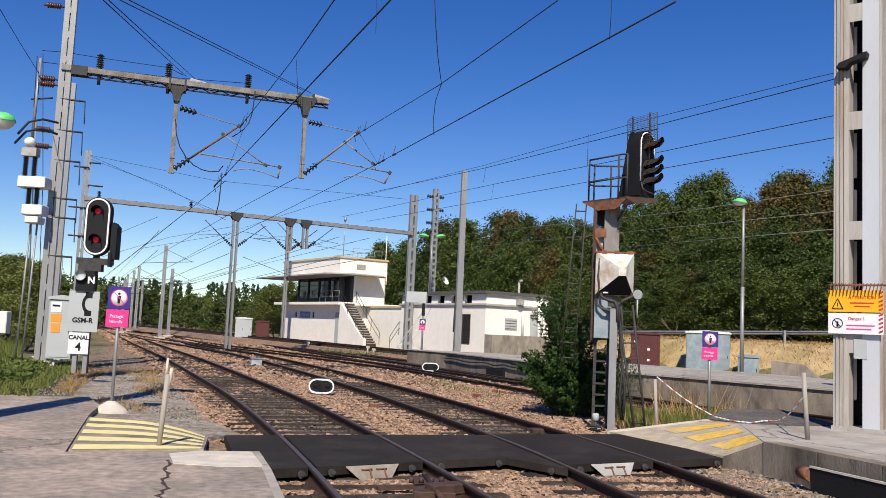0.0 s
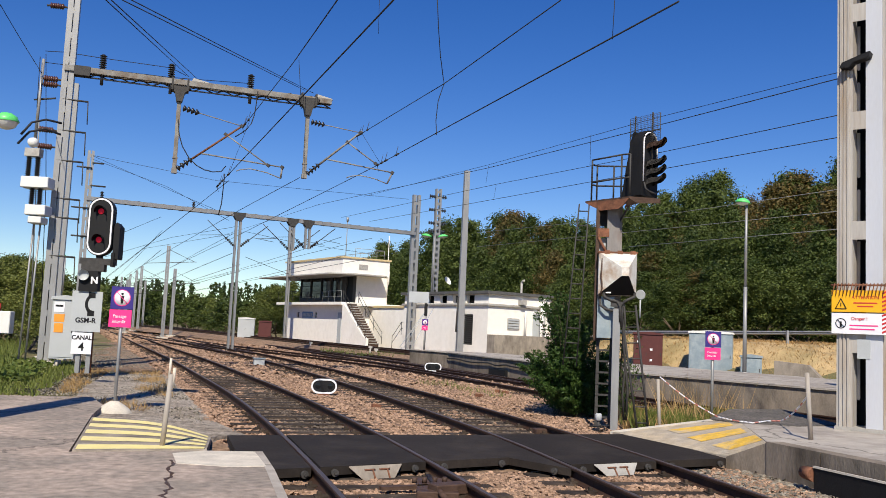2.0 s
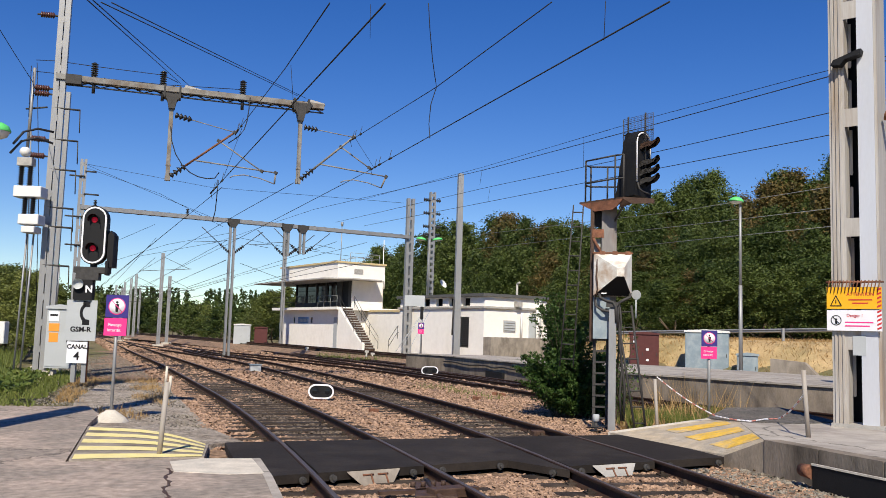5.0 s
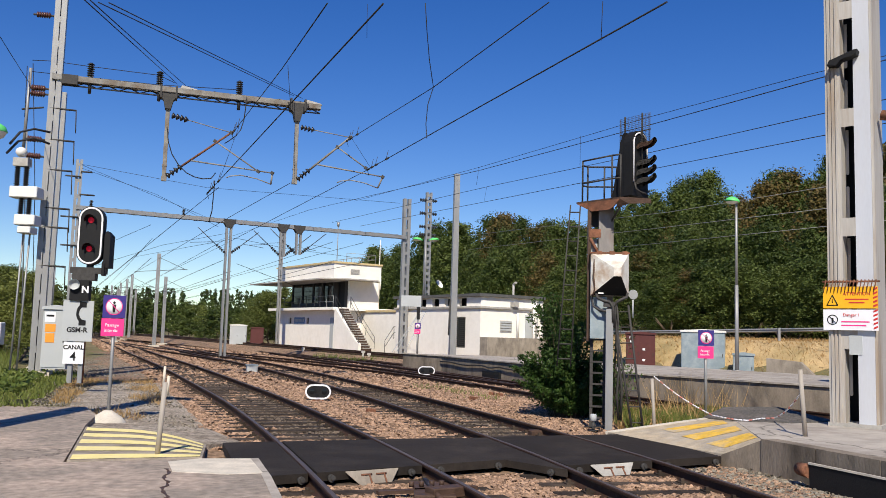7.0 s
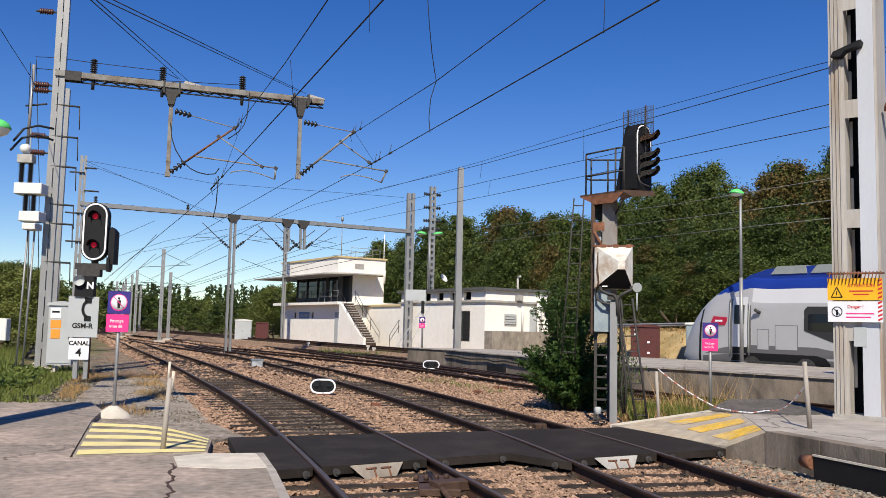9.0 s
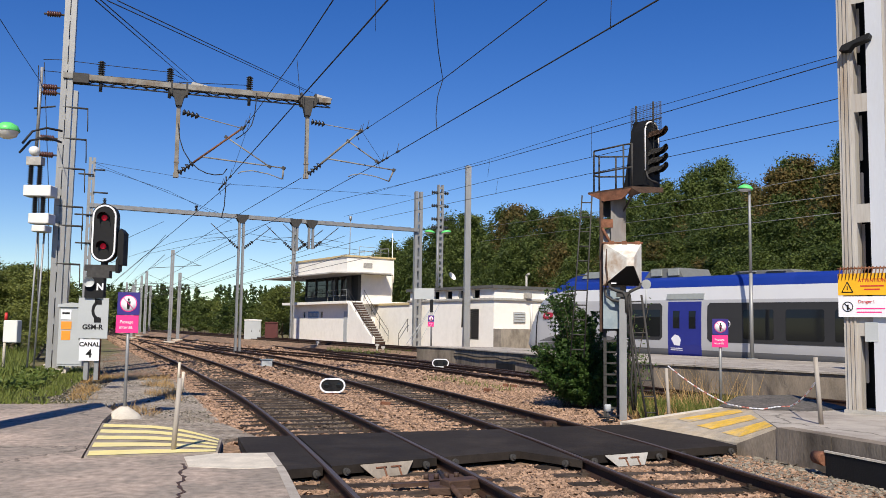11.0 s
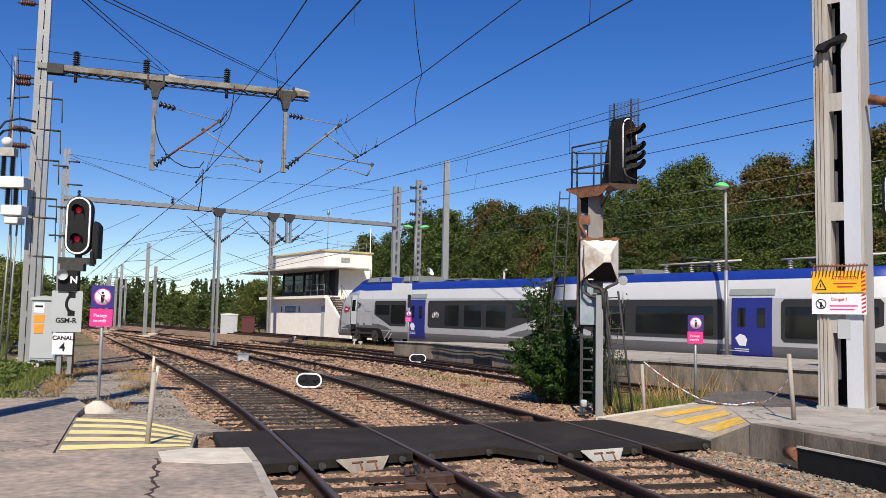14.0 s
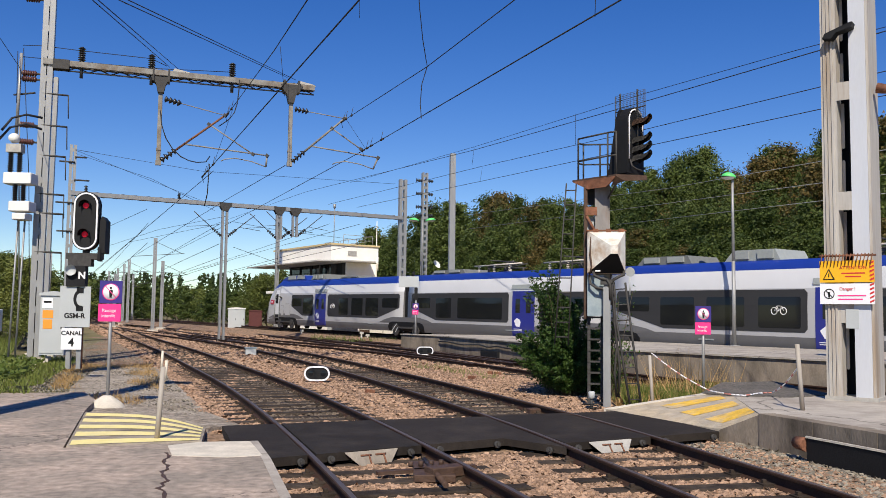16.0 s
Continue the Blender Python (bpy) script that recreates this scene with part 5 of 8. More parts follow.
for z0, z1, mt in ((2.06, 2.42, M_SIGNRED), (1.70, 2.04, M_SIGNRED)):
    for i in range(5):
        bm = B()
        zz = z0 + 0.02 + i * 0.068
        prism(bm, [(0.39, zz), (0.455, zz + 0.03), (0.455, zz + 0.06), (0.39, zz + 0.03)], 0.02, 0.025, FACE)
        part("stripe", bm, mt, ws)
bm = B()
for a, b in (((-0.32, 2.11), (-0.235, 2.28)), ((-0.235, 2.28), (-0.15, 2.11)), ((-0.15, 2.11), (-0.32, 2.11))):
    rod(bm, (a[0], -0.022, a[1]), (b[0], -0.022, b[1]), 0.008, 0.008, 5)
rod(bm, (-0.235, -0.022, 2.15), (-0.235, -0.022, 2.21), 0.008, 0.008, 5)
part("warning_triangle", bm, M_BLACK, ws)
wording("ATTENTION", 0.075, M_SIGNRED, ws, 0.14, -0.023, 2.30)
for i, (a, b) in enumerate(((-0.04, 0.32), (0.02, 0.26))):
    boxpart("plain_bar", ws, M_SIGNRED, a, b, -0.024, -0.02, 2.20 - i * 0.055, 2.22 - i * 0.055)
wording("Danger !", 0.07, M_SIGNRED, ws, 0.05, -0.023, 1.95)
for i, (a, b) in enumerate(((-0.1, 0.33), (-0.1, 0.28))):
    boxpart("plain_bar", ws, M_SIGNPINK, a, b, -0.024, -0.02, 1.83 - i * 0.06, 1.85 - i * 0.06)


def ring(bm, cx, cz, r, w, y, n=28):
    for i in range(n):
        a, b = i * math.tau / n, (i + 1) * math.tau / n
        q = [(cx + rr * math.cos(t), y, cz + rr * math.sin(t)) for rr, t in ((r - w, a), (r, a), (r, b), (r - w, b))]
        bm.faces.new([bm.verts.new(v) for v in q])


bm = B()
ring(bm, -0.235, 1.87, 0.085, 0.014, -0.024)
rod(bm, (-0.29, -0.024, 1.93), (-0.18, -0.024, 1.81), 0.006, 0.006, 5)
box(bm, -0.25, -0.22, -0.025, -0.022, 1.81, 1.90)
part("pictogram", bm, M_BLACK, ws)
bm = B()
for i in range(15):
    x = -0.37 + i * 0.055
    rod(bm, (x + 0.05, -0.07, 2.53), (x, -0.035, 2.32), 0.011, 0.005, 5)
rod(bm, (-0.38, -0.05, 2.50), (0.50, -0.05, 2.50), 0.018, 0.018, 6)
part("spiked_collar", bm, M_RUST, ws, "rusty spiked anti-climb collar")
boxpart("label_plate", ws, M_CABGREY, 0.0, 0.2, 0.05, 0.06, 1.30, 1.62)


# ---- signals and signs ----
def capsule(w, h, n=10):
    """An upright outline with round ends: width w, height h, centred."""
    r = w / 2
    out = []
    for i in range(n + 1):
        a = math.pi * i / n
        out.append((r * math.cos(a), h / 2 - r + r * math.sin(a)))
    for i in range(n + 1):
        a = math.pi + math.pi * i / n
        out.append((r * math.cos(a), -h / 2 + r + r * math.sin(a)))
    return out


def rim(bm, outer, inner, y0, y1, m):
    """A raised band between two outlines, facing -y."""
    n = len(outer)
    vo = [bm.verts.new(m @ Vector((x, y1, z))) for x, z in outer]
    vi = [bm.verts.new(m @ Vector((x, y1, z))) for x, z in inner]
    wo = [bm.verts.new(m @ Vector((x, y0, z))) for x, z in outer]
    wi = [bm.verts.new(m @ Vector((x, y0, z))) for x, z in inner]
    for i in range(n):
        j = (i + 1) % n
        bm.faces.new((vo[i], vo[j], vi[j], vi[i]))
        bm.faces.new((wo[i], wo[j], vo[j], vo[i]))
        bm.faces.new((wi[i], vi[i], vi[j], wi[j]))


def hood(bm, x, z, r, length, m):
    """A half-tube sun hood over a lens."""
    n = 10
    rings = []
    for y, cutoff in ((0, 0.15), (-length, 0.55)):
        rings.append([m @ Vector((x + r * math.cos(a), y - (0 if y == 0 else 0.0), z + r * math.sin(a))) for a in [math.pi * (-cutoff * 0.3 + (1 + cutoff * 0.6) * i / n) for i in range(n + 1)]])
    for k in range(n):
        vs = [bm.verts.new(p) for p in (rings[0][k], rings[0][k + 1], rings[1][k + 1], rings[1][k])]
        bm.faces.new(vs)


def signal_head(t, m, w, h, lenses, lit, hoodlen, depth=0.3, rimw=0.045):
    bm = B()
    prism(bm, capsule(w, h), -depth, 0.0, m @ pose(0, 0, 0, 90))
    part("housing", bm, M_BLACK, t)
    bm = B()
    rim(bm, capsule(w * 0.94, h * 0.97), capsule(w * 0.94 - rimw * 2, h * 0.97 - rimw * 2), -0.0, -0.012, m)
    part("white_rim", bm, M_SIGNWHITE, t, "white reflective rim")
    for z in lenses:
        bm = B()
        lathe(bm, [(0, 0.02), (w * 0.09, 0.015), (w * 0.12, 0.0)], 16, m @ pose(0, -0.015, z, 90))
        part("lens", bm, M_REDLAMP if z in lit else M_BLACK, t, "glowing red lens" if z in lit else "")
        bm = B()
        hood(bm, 0, z, w * 0.21, hoodlen, m)
        part("hood", bm, M_BLACK, t)


ls = thing("main_signal", pose(-9.80, 24.4, 0.1, 0, 0, 6), "black railway colour-light signal showing two red lights on a post", "signal")
signal_head(ls, pose(0, 0, 4.02), 0.70, 1.66, (0.43, -0.38), (0.43, -0.38), 0.22)
bm = B()
prism(bm, [(-0.06, -0.62), (0.10, -0.62), (0.10, 0.3), (0.0, 0.42), (-0.06, 0.3)], -0.25, 0.25, pose(0.44, 0.3, 3.75, 90))
box(bm, 0.36, 0.44, 0.0, 0.25, 2.9, 3.3)
part("side_box", bm, M_BLACK, ls)
bm = B()
box(bm, -0.5, 0.45, 0.05, 0.35, 2.95, 3.12)
box(bm, -0.42, 0.2, 0.0, 0.3, 2.75, 2.95)
rod(bm, (0, 0.2, 3.0), (0, 0.2, 3.3), 0.1)
part("bracket", bm, M_DARKSTEEL, ls)
bm = B()
box(bm, -0.42, 0.08, -0.1, 0.2, 2.18, 2.75)
part("number_box", bm, M_BLACK, ls)
wording("N", 0.26, M_SIGNWHITE, ls, 0.0, -0.115, 2.48, bold=0.01)
bm = B()
lathe(bm, [(0, 0), (0.13, 0.02), (0.15, 0.12)], 14, pose(-0.28, -0.1, 2.62, 90))
part("bell", bm, M_CABGREY, ls)
for x in (-0.38, -0.1):
    boxpart("post", ls, M_GALV, x, x + 0.12, 0.02, 0.16, -0.1, 2.8)
boxpart("gsm_plate", ls, M_CABGREY, -0.58, 0.24, -0.04, -0.015, 1.05, 2.18, "grey radio plate with a telephone handset")
wording("GSM-R", 0.19, M_BLACK, ls, -0.17, -0.045, 1.36, bold=0.006)
bm = B()
for i in range(10):
    a0, a1 = math.radians(115 + 13 * i), math.radians(115 + 13 * (i + 1))
    q = [(0.02 + r * math.cos(a), 1.83 + r * 1.25 * math.sin(a)) for r, a in ((0.16, a0), (0.24, a0), (0.24, a1), (0.16, a1))]
    bm.faces.new([bm.verts.new((x, -0.046, z)) for x, z in q])
for z in (2.08, 1.58):
    bm.faces.new([bm.verts.new((x, -0.046, zz)) for x, zz in ((-0.14, z - 0.09), (0.05, z - 0.09), (0.05, z + 0.05), (-0.14, z + 0.09))])
part("handset_symbol", bm, M_BLACK, ls)
boxpart("canal_plate", ls, M_SIGNWHITE, -0.50, 0.04, -0.04, -0.015, 0.43, 1.02, "white channel plate")
wording("CANAL", 0.165, M_BLACK, ls, -0.23, -0.045, 0.88, bold=0.005)
wording("4", 0.32, M_BLACK, ls, -0.23, -0.045, 0.62, bold=0.006)
bm = B()
rod(bm, (0.02, 0.1, -0.1), (0.02, 0.1, 2.2), 0.03)
part("pipe", bm, M_RUST, ls)


def passage_sign(m, label, h=2.2, w=0.39, foot=False, r=0.03):
    t = thing("no_passage_sign", m, label, "sign", "no passage signs")
    bm = B()
    rod(bm, (0, 0.03, -0.25), (0, 0.03, h - 0.1), r, r, 10)
    part("post", bm, M_GALV, t)
    b0 = h - w * 1.02
    boxpart("blue_board", t, M_SIGNBLUE, -w / 2, w / 2, -0.02, 0, b0, h, "dark blue board")
    boxpart("pink_board", t, M_SIGNPINK, -w / 2 - 0.01, w / 2 - 0.01, -0.022, -0.002, b0 - w * 0.82, b0 - 0.012, "magenta board")
    bm = B()
    cz = (b0 + h) / 2
    lathe(bm, [(0, 0.004), (w * 0.38, 0.004), (w * 0.38, 0)], 28, pose(0, -0.021, cz, 90))
    part("white_disc", bm, M_SIGNWHITE, t)
    bm = B()
    ring(bm, 0, cz, w * 0.38, w * 0.035, -0.0265)
    rod(bm, (-w * 0.24, -0.026, cz + w * 0.26), (w * 0.24, -0.026, cz - w * 0.26), w * 0.02, w * 0.02, 5)
    part("red_ring", bm, M_SIGNPINK, t)
    bm = B()
    prism(bm, [(-0.05 * w, -0.26 * w), (0.05 * w, -0.26 * w), (0.10 * w, 0.1 * w), (-0.08 * w, 0.1 * w)], 0.024, 0.028, pose(0, 0, cz, 90))
    lathe(bm, [(0, 0.004), (w * 0.06, 0.003), (w * 0.06, 0)], 12, pose(0, -0.024, cz + 0.18 * w, 90))
    part("pictogram", bm, M_BLACK, t)
    wording("Passage", w * 0.2, M_SIGNWHITE, t, -0.02, -0.024, b0 - w * 0.33)
    wording("interdit", w * 0.2, M_SIGNWHITE, t, -0.03, -0.024, b0 - w * 0.57)
    if foot:
        bm = B()
        lathe(bm, [(0.36, -0.25), (0.33, -0.10), (0.27, -0.03), (0.12, 0.07), (0.07, 0.10), (0, 0.10)], 9)
        part("foot", bm, M_PALE, t, "rough white concrete foot")
    return t


passage_sign(pose(-5.85, 15.85, 0.0, 0, 0, 3), "blue and magenta no-passage sign in a white concrete foot", 2.16, 0.40, True)
passage_sign(pose(5.62, 18.15, 0.1, 0, 0, -6), "blue and magenta no-passage sign on a grey post beside dry grass", 1.77, 0.32)
passage_sign(pose(-0.88, 43.3, 0.62, 0, 0, 5), "small blue and magenta no-passage sign on the station platform", 1.55, 0.30)
panel = thing("name_panel", pose(-1.22, 43.4, 0.62), "blank pale grey panel on a dark post on the platform", "panel")
boxpart("board", panel, M_CABGREY, -0.52, 0.48, -0.04, 0.02, 2.35, 2.90)
bm = B()
rod(bm, (0.35, 0.05, 0), (0.35, 0.05, 2.4), 0.05)
part("post", bm, M_GALV, panel)
boxpart("dark_sleeve", panel, M_BLACK, 0.27, 0.43, -0.03, 0.02, 1.72, 2.33)

# tall signal beside the shrub
rs = thing("signal_mast", pose(3.46, 17.3, -0.15, 0, 0, -8), "tall rusty signal mast with railed platform and black head", "signal")
bm = B()
box(bm, -0.47, -0.40, 0.12, 0.34, 1.72, 4.42)
part("rear_leg", bm, M_OILY, rs, "dark rust-brown rear leg")
bm = B()
box(bm, -0.25, 0.0, 0.10, 0.13, 1.9, 4.45)
box(bm, -0.25, -0.22, 0.13, 0.36, 1.9, 4.45)
box(bm, -0.03, 0.0, 0.13, 0.36, 1.9, 4.45)
box(bm, 0.0, 0.05, 0.16, 0.40, 1.9, 4.45)
part("column", bm, mat("rust_stained_grey", (0.24, 0.225, 0.215), 0.7, var=0.2, scale=7, bump=0.1, stain=(0.14, 0.08, 0.055), stain_scale=2.5, stain_amount=0.7, stretch=(1, 1, 0.3)), rs)
# Not a structural web: dark plate painting in the column's shaded inner side.
boxpart("web", rs, M_DARKSTEEL, -0.40, -0.25, 0.30, 0.33, 4.05, 4.42)
boxpart("gusset", rs, M_RUST, -0.44, -0.21, 0.085, 0.10, 3.81, 3.98)
boxpart("web_plate", rs, M_CABGREY, -0.40, -0.27, 0.20, 0.22, 3.50, 3.80)
bm = B()
rod(bm, (-0.42, 0.11, 3.80), (-0.24, 0.11, 3.47), 0.03)
part("brace", bm, M_RUST, rs)
bm = B()
box(bm, -0.11, 0.03, -0.3, -0.28, -0.1, 2.36)
box(bm, -0.11, -0.095, -0.28, -0.14, -0.1, 2.36)
box(bm, 0.015, 0.03, -0.28, -0.14, -0.1, 2.36)
part("front_post", bm, M_GALV, rs)
# working platform, set askew to the mast
deck = [(-0.70, 0.35), (0.13, -0.42), (0.74, -0.22), (-0.09, 0.55)]
bm = B()
prism(bm, deck, 4.53, 4.565)
part("platform", bm, M_OILY, rs)


def skew_plate(name, pts, material):
    """A thin upright plate through corners (x, y, z), 2 cm thick."""
    bm = B()
    a = [bm.verts.new(q) for q in pts]
    b = [bm.verts.new((q[0] + 0.014, q[1] + 0.014, q[2])) for q in pts]
    bm.faces.new(a)
    bm.faces.new(b[::-1])
    for i in range(len(pts)):
        j = (i + 1) % len(pts)
        bm.faces.new((a[i], b[i], b[j], a[j]))
    return part(name, bm, material, rs)


skew_plate("platform_gusset", [(-0.70, 0.35, 4.53), (0.13, -0.42, 4.53), (0.02, -0.31, 4.40), (-0.06, -0.24, 4.34), (-0.40, 0.08, 4.34)], M_RUST)
skew_plate("platform_gusset", [(0.13, -0.42, 4.53), (0.74, -0.22, 4.53), (0.74, -0.22, 4.47), (0.30, -0.36, 4.44), (0.05, -0.30, 4.36)], M_OILY)
bm = B()
rod(bm, (0.0, 0.15, 4.15), (0.16, -0.3, 4.42), 0.022)
part("brace", bm, M_DARKSTEEL, rs)
Zd = 4.565
railing("guard_rail", rs, M_DARKSTEEL, [(-0.58, 0.30, Zd), (-0.02, -0.30, Zd), (0.14, -0.40, Zd)], 0.85, (1.0, 0.45), 0.018)
railing("guard_rail", rs, M_DARKSTEEL, [(-0.58, 0.30, Zd), (-0.47, 0.45, Zd), (-0.13, 0.45, Zd), (0.12, 0.45, Zd)], 0.76, (1.0, 0.45), 0.018)
HM = pose(0.54, -0.10, 5.30, 0, 0, 47)
bm = B()
out = [(-0.26, -0.68), (0.26, -0.68)] + [(0.26 * math.cos(math.pi * i / 10), 0.40 + 0.26 * math.sin(math.pi * i / 10)) for i in range(11)]
prism(bm, out, -0.20, 0.0, HM @ pose(0, 0, 0, 90))
part("housing", bm, M_BLACK, rs)
bm = B()
prism(bm, [(0, -0.68), (0.30, -0.68), (0.10, 0.42), (0.05, 0.58), (0, 0.62)], -0.245, 0.245, HM @ pose(0, 0.2, 0, 90, 0, 90))
part("rear_casing", bm, M_BLACK, rs)
bm = B()
pts = [(0.21, 0.05)] + [(0.21 * math.cos(t), 0.40 + 0.21 * math.sin(t)) for t in [math.pi * i / 14 for i in range(15)]] + [(-0.21, -0.40)]
tube(bm, [HM @ Vector((x, -0.012, z)) for x, z in pts], 0.016, 6)
part("white_rim", bm, M_SIGNWHITE, rs, "white arched rim")


def snout(m, z, r, material):
    """A curved half-tube hood that narrows and lifts towards its tip."""
    bm = B()
    n, rows = 8, []
    for j in range(6):
        u = j / 5
        rr = r * (1 - 0.45 * u)
        zc = z - 0.05 + 0.13 * u * u + 0.02 * math.sin(6 * u)
        rows.append([bm.verts.new(m @ Vector((rr * math.cos(a), -0.36 * u, zc + rr * math.sin(a)))) for a in [math.pi * (-0.08 + 1.16 * i / n) for i in range(n + 1)]])
    for a, b in zip(rows, rows[1:]):
        for i in range(n):
            bm.faces.new((a[i], a[i + 1], b[i + 1], b[i])).smooth = True
    bmesh.ops.solidify(bm, geom=bm.faces[:], thickness=0.012)
    return part("hood", bm, material, rs)


for z, mt in ((0.34, M_OILY), (-0.02, M_DARKSTEEL), (-0.20, M_DARKSTEEL), (-0.38, M_DARKSTEEL)):
    snout(HM, z, 0.12, mt)
    bm = B()
    lathe(bm, [(0, 0.02), (0.09, 0.0)], 14, HM @ pose(0, -0.012, z - 0.03, 90))
    part("lens", bm, M_BLACK, rs)
bm = B()
tube(bm, [HM @ Vector(q) for q in ((-0.2, -0.03, -0.42), (-0.2, -0.06, -0.55), (-0.1, -0.08, -0.6), (0.1, -0.08, -0.62), (0.22, -0.06, -0.55))], 0.018, 6)
part("conduit", bm, M_DARKSTEEL, rs)
bm = B()
mm = pose(0.44, -0.02, 5.62, 0, 0, -47)
for i in range(22):
    x = -0.395 + 0.79 * i / 21
    rod(bm, mm @ Vector((x, 0, 0)), mm @ Vector((x, 0, 0.66)), 0.0035, 0.0035, 3)
for i in range(19):
    z = 0.66 * i / 18
    rod(bm, mm @ Vector((-0.395, 0, z)), mm @ Vector((0.395, 0, z)), 0.0035, 0.0035, 3)
for x in (-0.395, 0.395):
    rod(bm, mm @ Vector((x, 0, 0)), mm @ Vector((x, 0, 0.66)), 0.009, 0.009, 5)
for x in (-0.28, 0.18):
    rod(bm, mm @ Vector((x, 0.02, -0.5)), mm @ Vector((x, 0.02, 0.70)), 0.018, 0.018, 6)
rod(bm, mm @ Vector((-0.395, 0.02, 0.33)), mm @ Vector((0.395, 0.02, 0.33)), 0.014, 0.014, 6)
part("wire_mesh_screen", bm, M_DARKSTEEL, rs, "dark wire mesh screen")
# repeater box with a pyramid hood
bm = B()
o4 = [(-0.37, 0.42), (0.37, 0.42), (0.37, -0.42), (-0.37, -0.42)]
i4 = [(0.06, 0.11), (0.20, 0.11), (0.20, -0.06), (0.06, -0.06)]
M9 = pose(-0.04, -0.16, 3.05)
vo = [bm.verts.new(M9 @ Vector((x, 0, z))) for x, z in o4]
vb = [bm.verts.new(M9 @ Vector((x, 0.26, z))) for x, z in o4]
vi = [bm.verts.new(M9 @ Vector((x, -0.36, z))) for x, z in i4]
for i in range(4):
    j = (i + 1) % 4
    if i != 2:
        bm.faces.new((vo[i], vo[j], vi[j], vi[i]))
    bm.faces.new((vb[i], vb[j], vo[j], vo[i]))
bm.faces.new(vi)
bm.faces.new(vb[::-1])
part("pyramid_box", bm, mat("rust_streaked_white", (0.70, 0.68, 0.63), 0.6, var=0.1, scale=6, stain=(0.34, 0.18, 0.07), stain_scale=2.2, stain_amount=0.8), rs, "white pyramid-fronted box streaked with rust")
bm = B()
bm.faces.new([bm.verts.new(M9 @ Vector(p)) for p in ((0.37, 0, -0.42), (-0.37, 0, -0.42), (0.06, -0.36, -0.06), (0.20, -0.36, -0.06))])
part("lower_face", bm, M_BLACK, rs, "black lower face of the box")
boxpart("box_rim", rs, M_RUST, -0.43, 0.35, -0.19, 0.12, 3.46, 3.49)
for x in (-0.30, -0.05, 0.20):
    boxpart("hinge", rs, M_RUST, x, x + 0.1, -0.20, -0.17, 3.44, 3.51)
boxpart("mark", rs, M_SIGNWHITE, -0.26, -0.16, -0.215, -0.205, 2.66, 2.69)
bm = B()
tube(bm, [(-0.34, -0.20, 3.35), (-0.36, -0.22, 3.0), (-0.33, -0.22, 2.75), (-0.37, -0.2, 2.6)], 0.02, 6)
part("sealing_strip", bm, M_OILY, rs)
boxpart("plate", rs, M_BLUEGREY, -0.41, -0.08, -0.08, -0.06, 1.78, 2.60, "pale grey steel plate")
bm = B()
for k, pts in enumerate(([(-0.30, -0.18, 2.66), (-0.28, -0.26, 2.58), (-0.16, -0.30, 2.52), (-0.04, -0.30, 2.50), (0.02, -0.30, 2.40), (0.03, -0.30, 2.1)],
                         [(0.30, -0.18, 2.68), (0.29, -0.26, 2.60), (0.18, -0.30, 2.55), (0.09, -0.30, 2.50), (0.06, -0.30, 2.40), (0.05, -0.28, 2.0)],
                         [(-0.38, -0.12, 2.60), (-0.36, -0.2, 2.42), (-0.24, -0.24, 2.34), (-0.12, -0.24, 2.32), (0.06, -0.24, 2.25), (0.10, -0.22, 1.9), (0.14, -0.16, 1.4), (0.22, -0.1, 0.8), (0.20, -0.05, 0.2)],
                         [(0.10, -0.22, 2.45), (0.13, -0.24, 2.1), (0.10, -0.22, 1.7), (0.16, -0.16, 1.3), (0.12, -0.1, 0.7), (0.16, -0.05, 0.2)])):
    tube(bm, pts, (0.03, 0.03, 0.026, 0.02)[k], 8)
box(bm, -0.16, 0.10, -0.30, -0.2, 2.40, 2.50)
part("conduit", bm, M_DARKSTEEL, rs)
bm = B()
rod(bm, (0.42, -0.11, 2.66), (0.43, -0.09, 2.665), 0.095, 0.095, 18)
rod(bm, (0.42, -0.09, 2.56), (0.42, -0.09, 2.2), 0.015)
part("disc", bm, M_CABGREY, rs)
bm = B()
box(bm, -0.40, -0.34, 0.10, 0.16, 0.0, 2.0)
box(bm, -0.14, -0.09, 0.10, 0.16, 0.0, 2.0)
for i in range(8):
    box(bm, -0.40, -0.09, 0.09, 0.15, 0.2 + i * 0.22, 0.235 + i * 0.22)
part("rear_lattice", bm, M_DARKSTEEL, rs)
ladder = thing("ladder", pose(3.46, 17.3, -0.15, 0, 0, -8), "thin dark steel ladder leaning on the signal mast", "ladder")
bm = B()
for a, b in (((0.41, -0.3, 0.0), (0.04, -0.1, 2.43)), ((0.62, -0.25, 0.0), (0.33, -0.1, 2.45))):
    rod(bm, a, b, 0.022, 0.022, 6)
part("stringer", bm, M_DARKSTEEL, ladder)
for i in range(8):
    u = (i + 0.6) / 8
    bm = B()
    rod(bm, Vector((0.41, -0.3, 0.0)).lerp(Vector((0.04, -0.1, 2.43)), u), Vector((0.62, -0.25, 0.0)).lerp(Vector((0.33, -0.1, 2.45)), u), 0.014, 0.014, 6)
    part("rung", bm, M_DARKSTEEL, ladder)
ladder2 = thing("ladder", pose(3.46, 17.3, -0.15, 0, 0, -8), "thin dark steel ladder hanging from the signal platform", "ladder")
bm = B()
for a, b in (((-0.82, 0.3, 4.5), (-1.05, 0.3, 1.2)), ((-0.62, 0.3, 4.5), (-0.78, 0.3, 1.2))):
    rod(bm, a, b, 0.016, 0.016, 6)
part("stringer", bm, M_DARKSTEEL, ladder2)
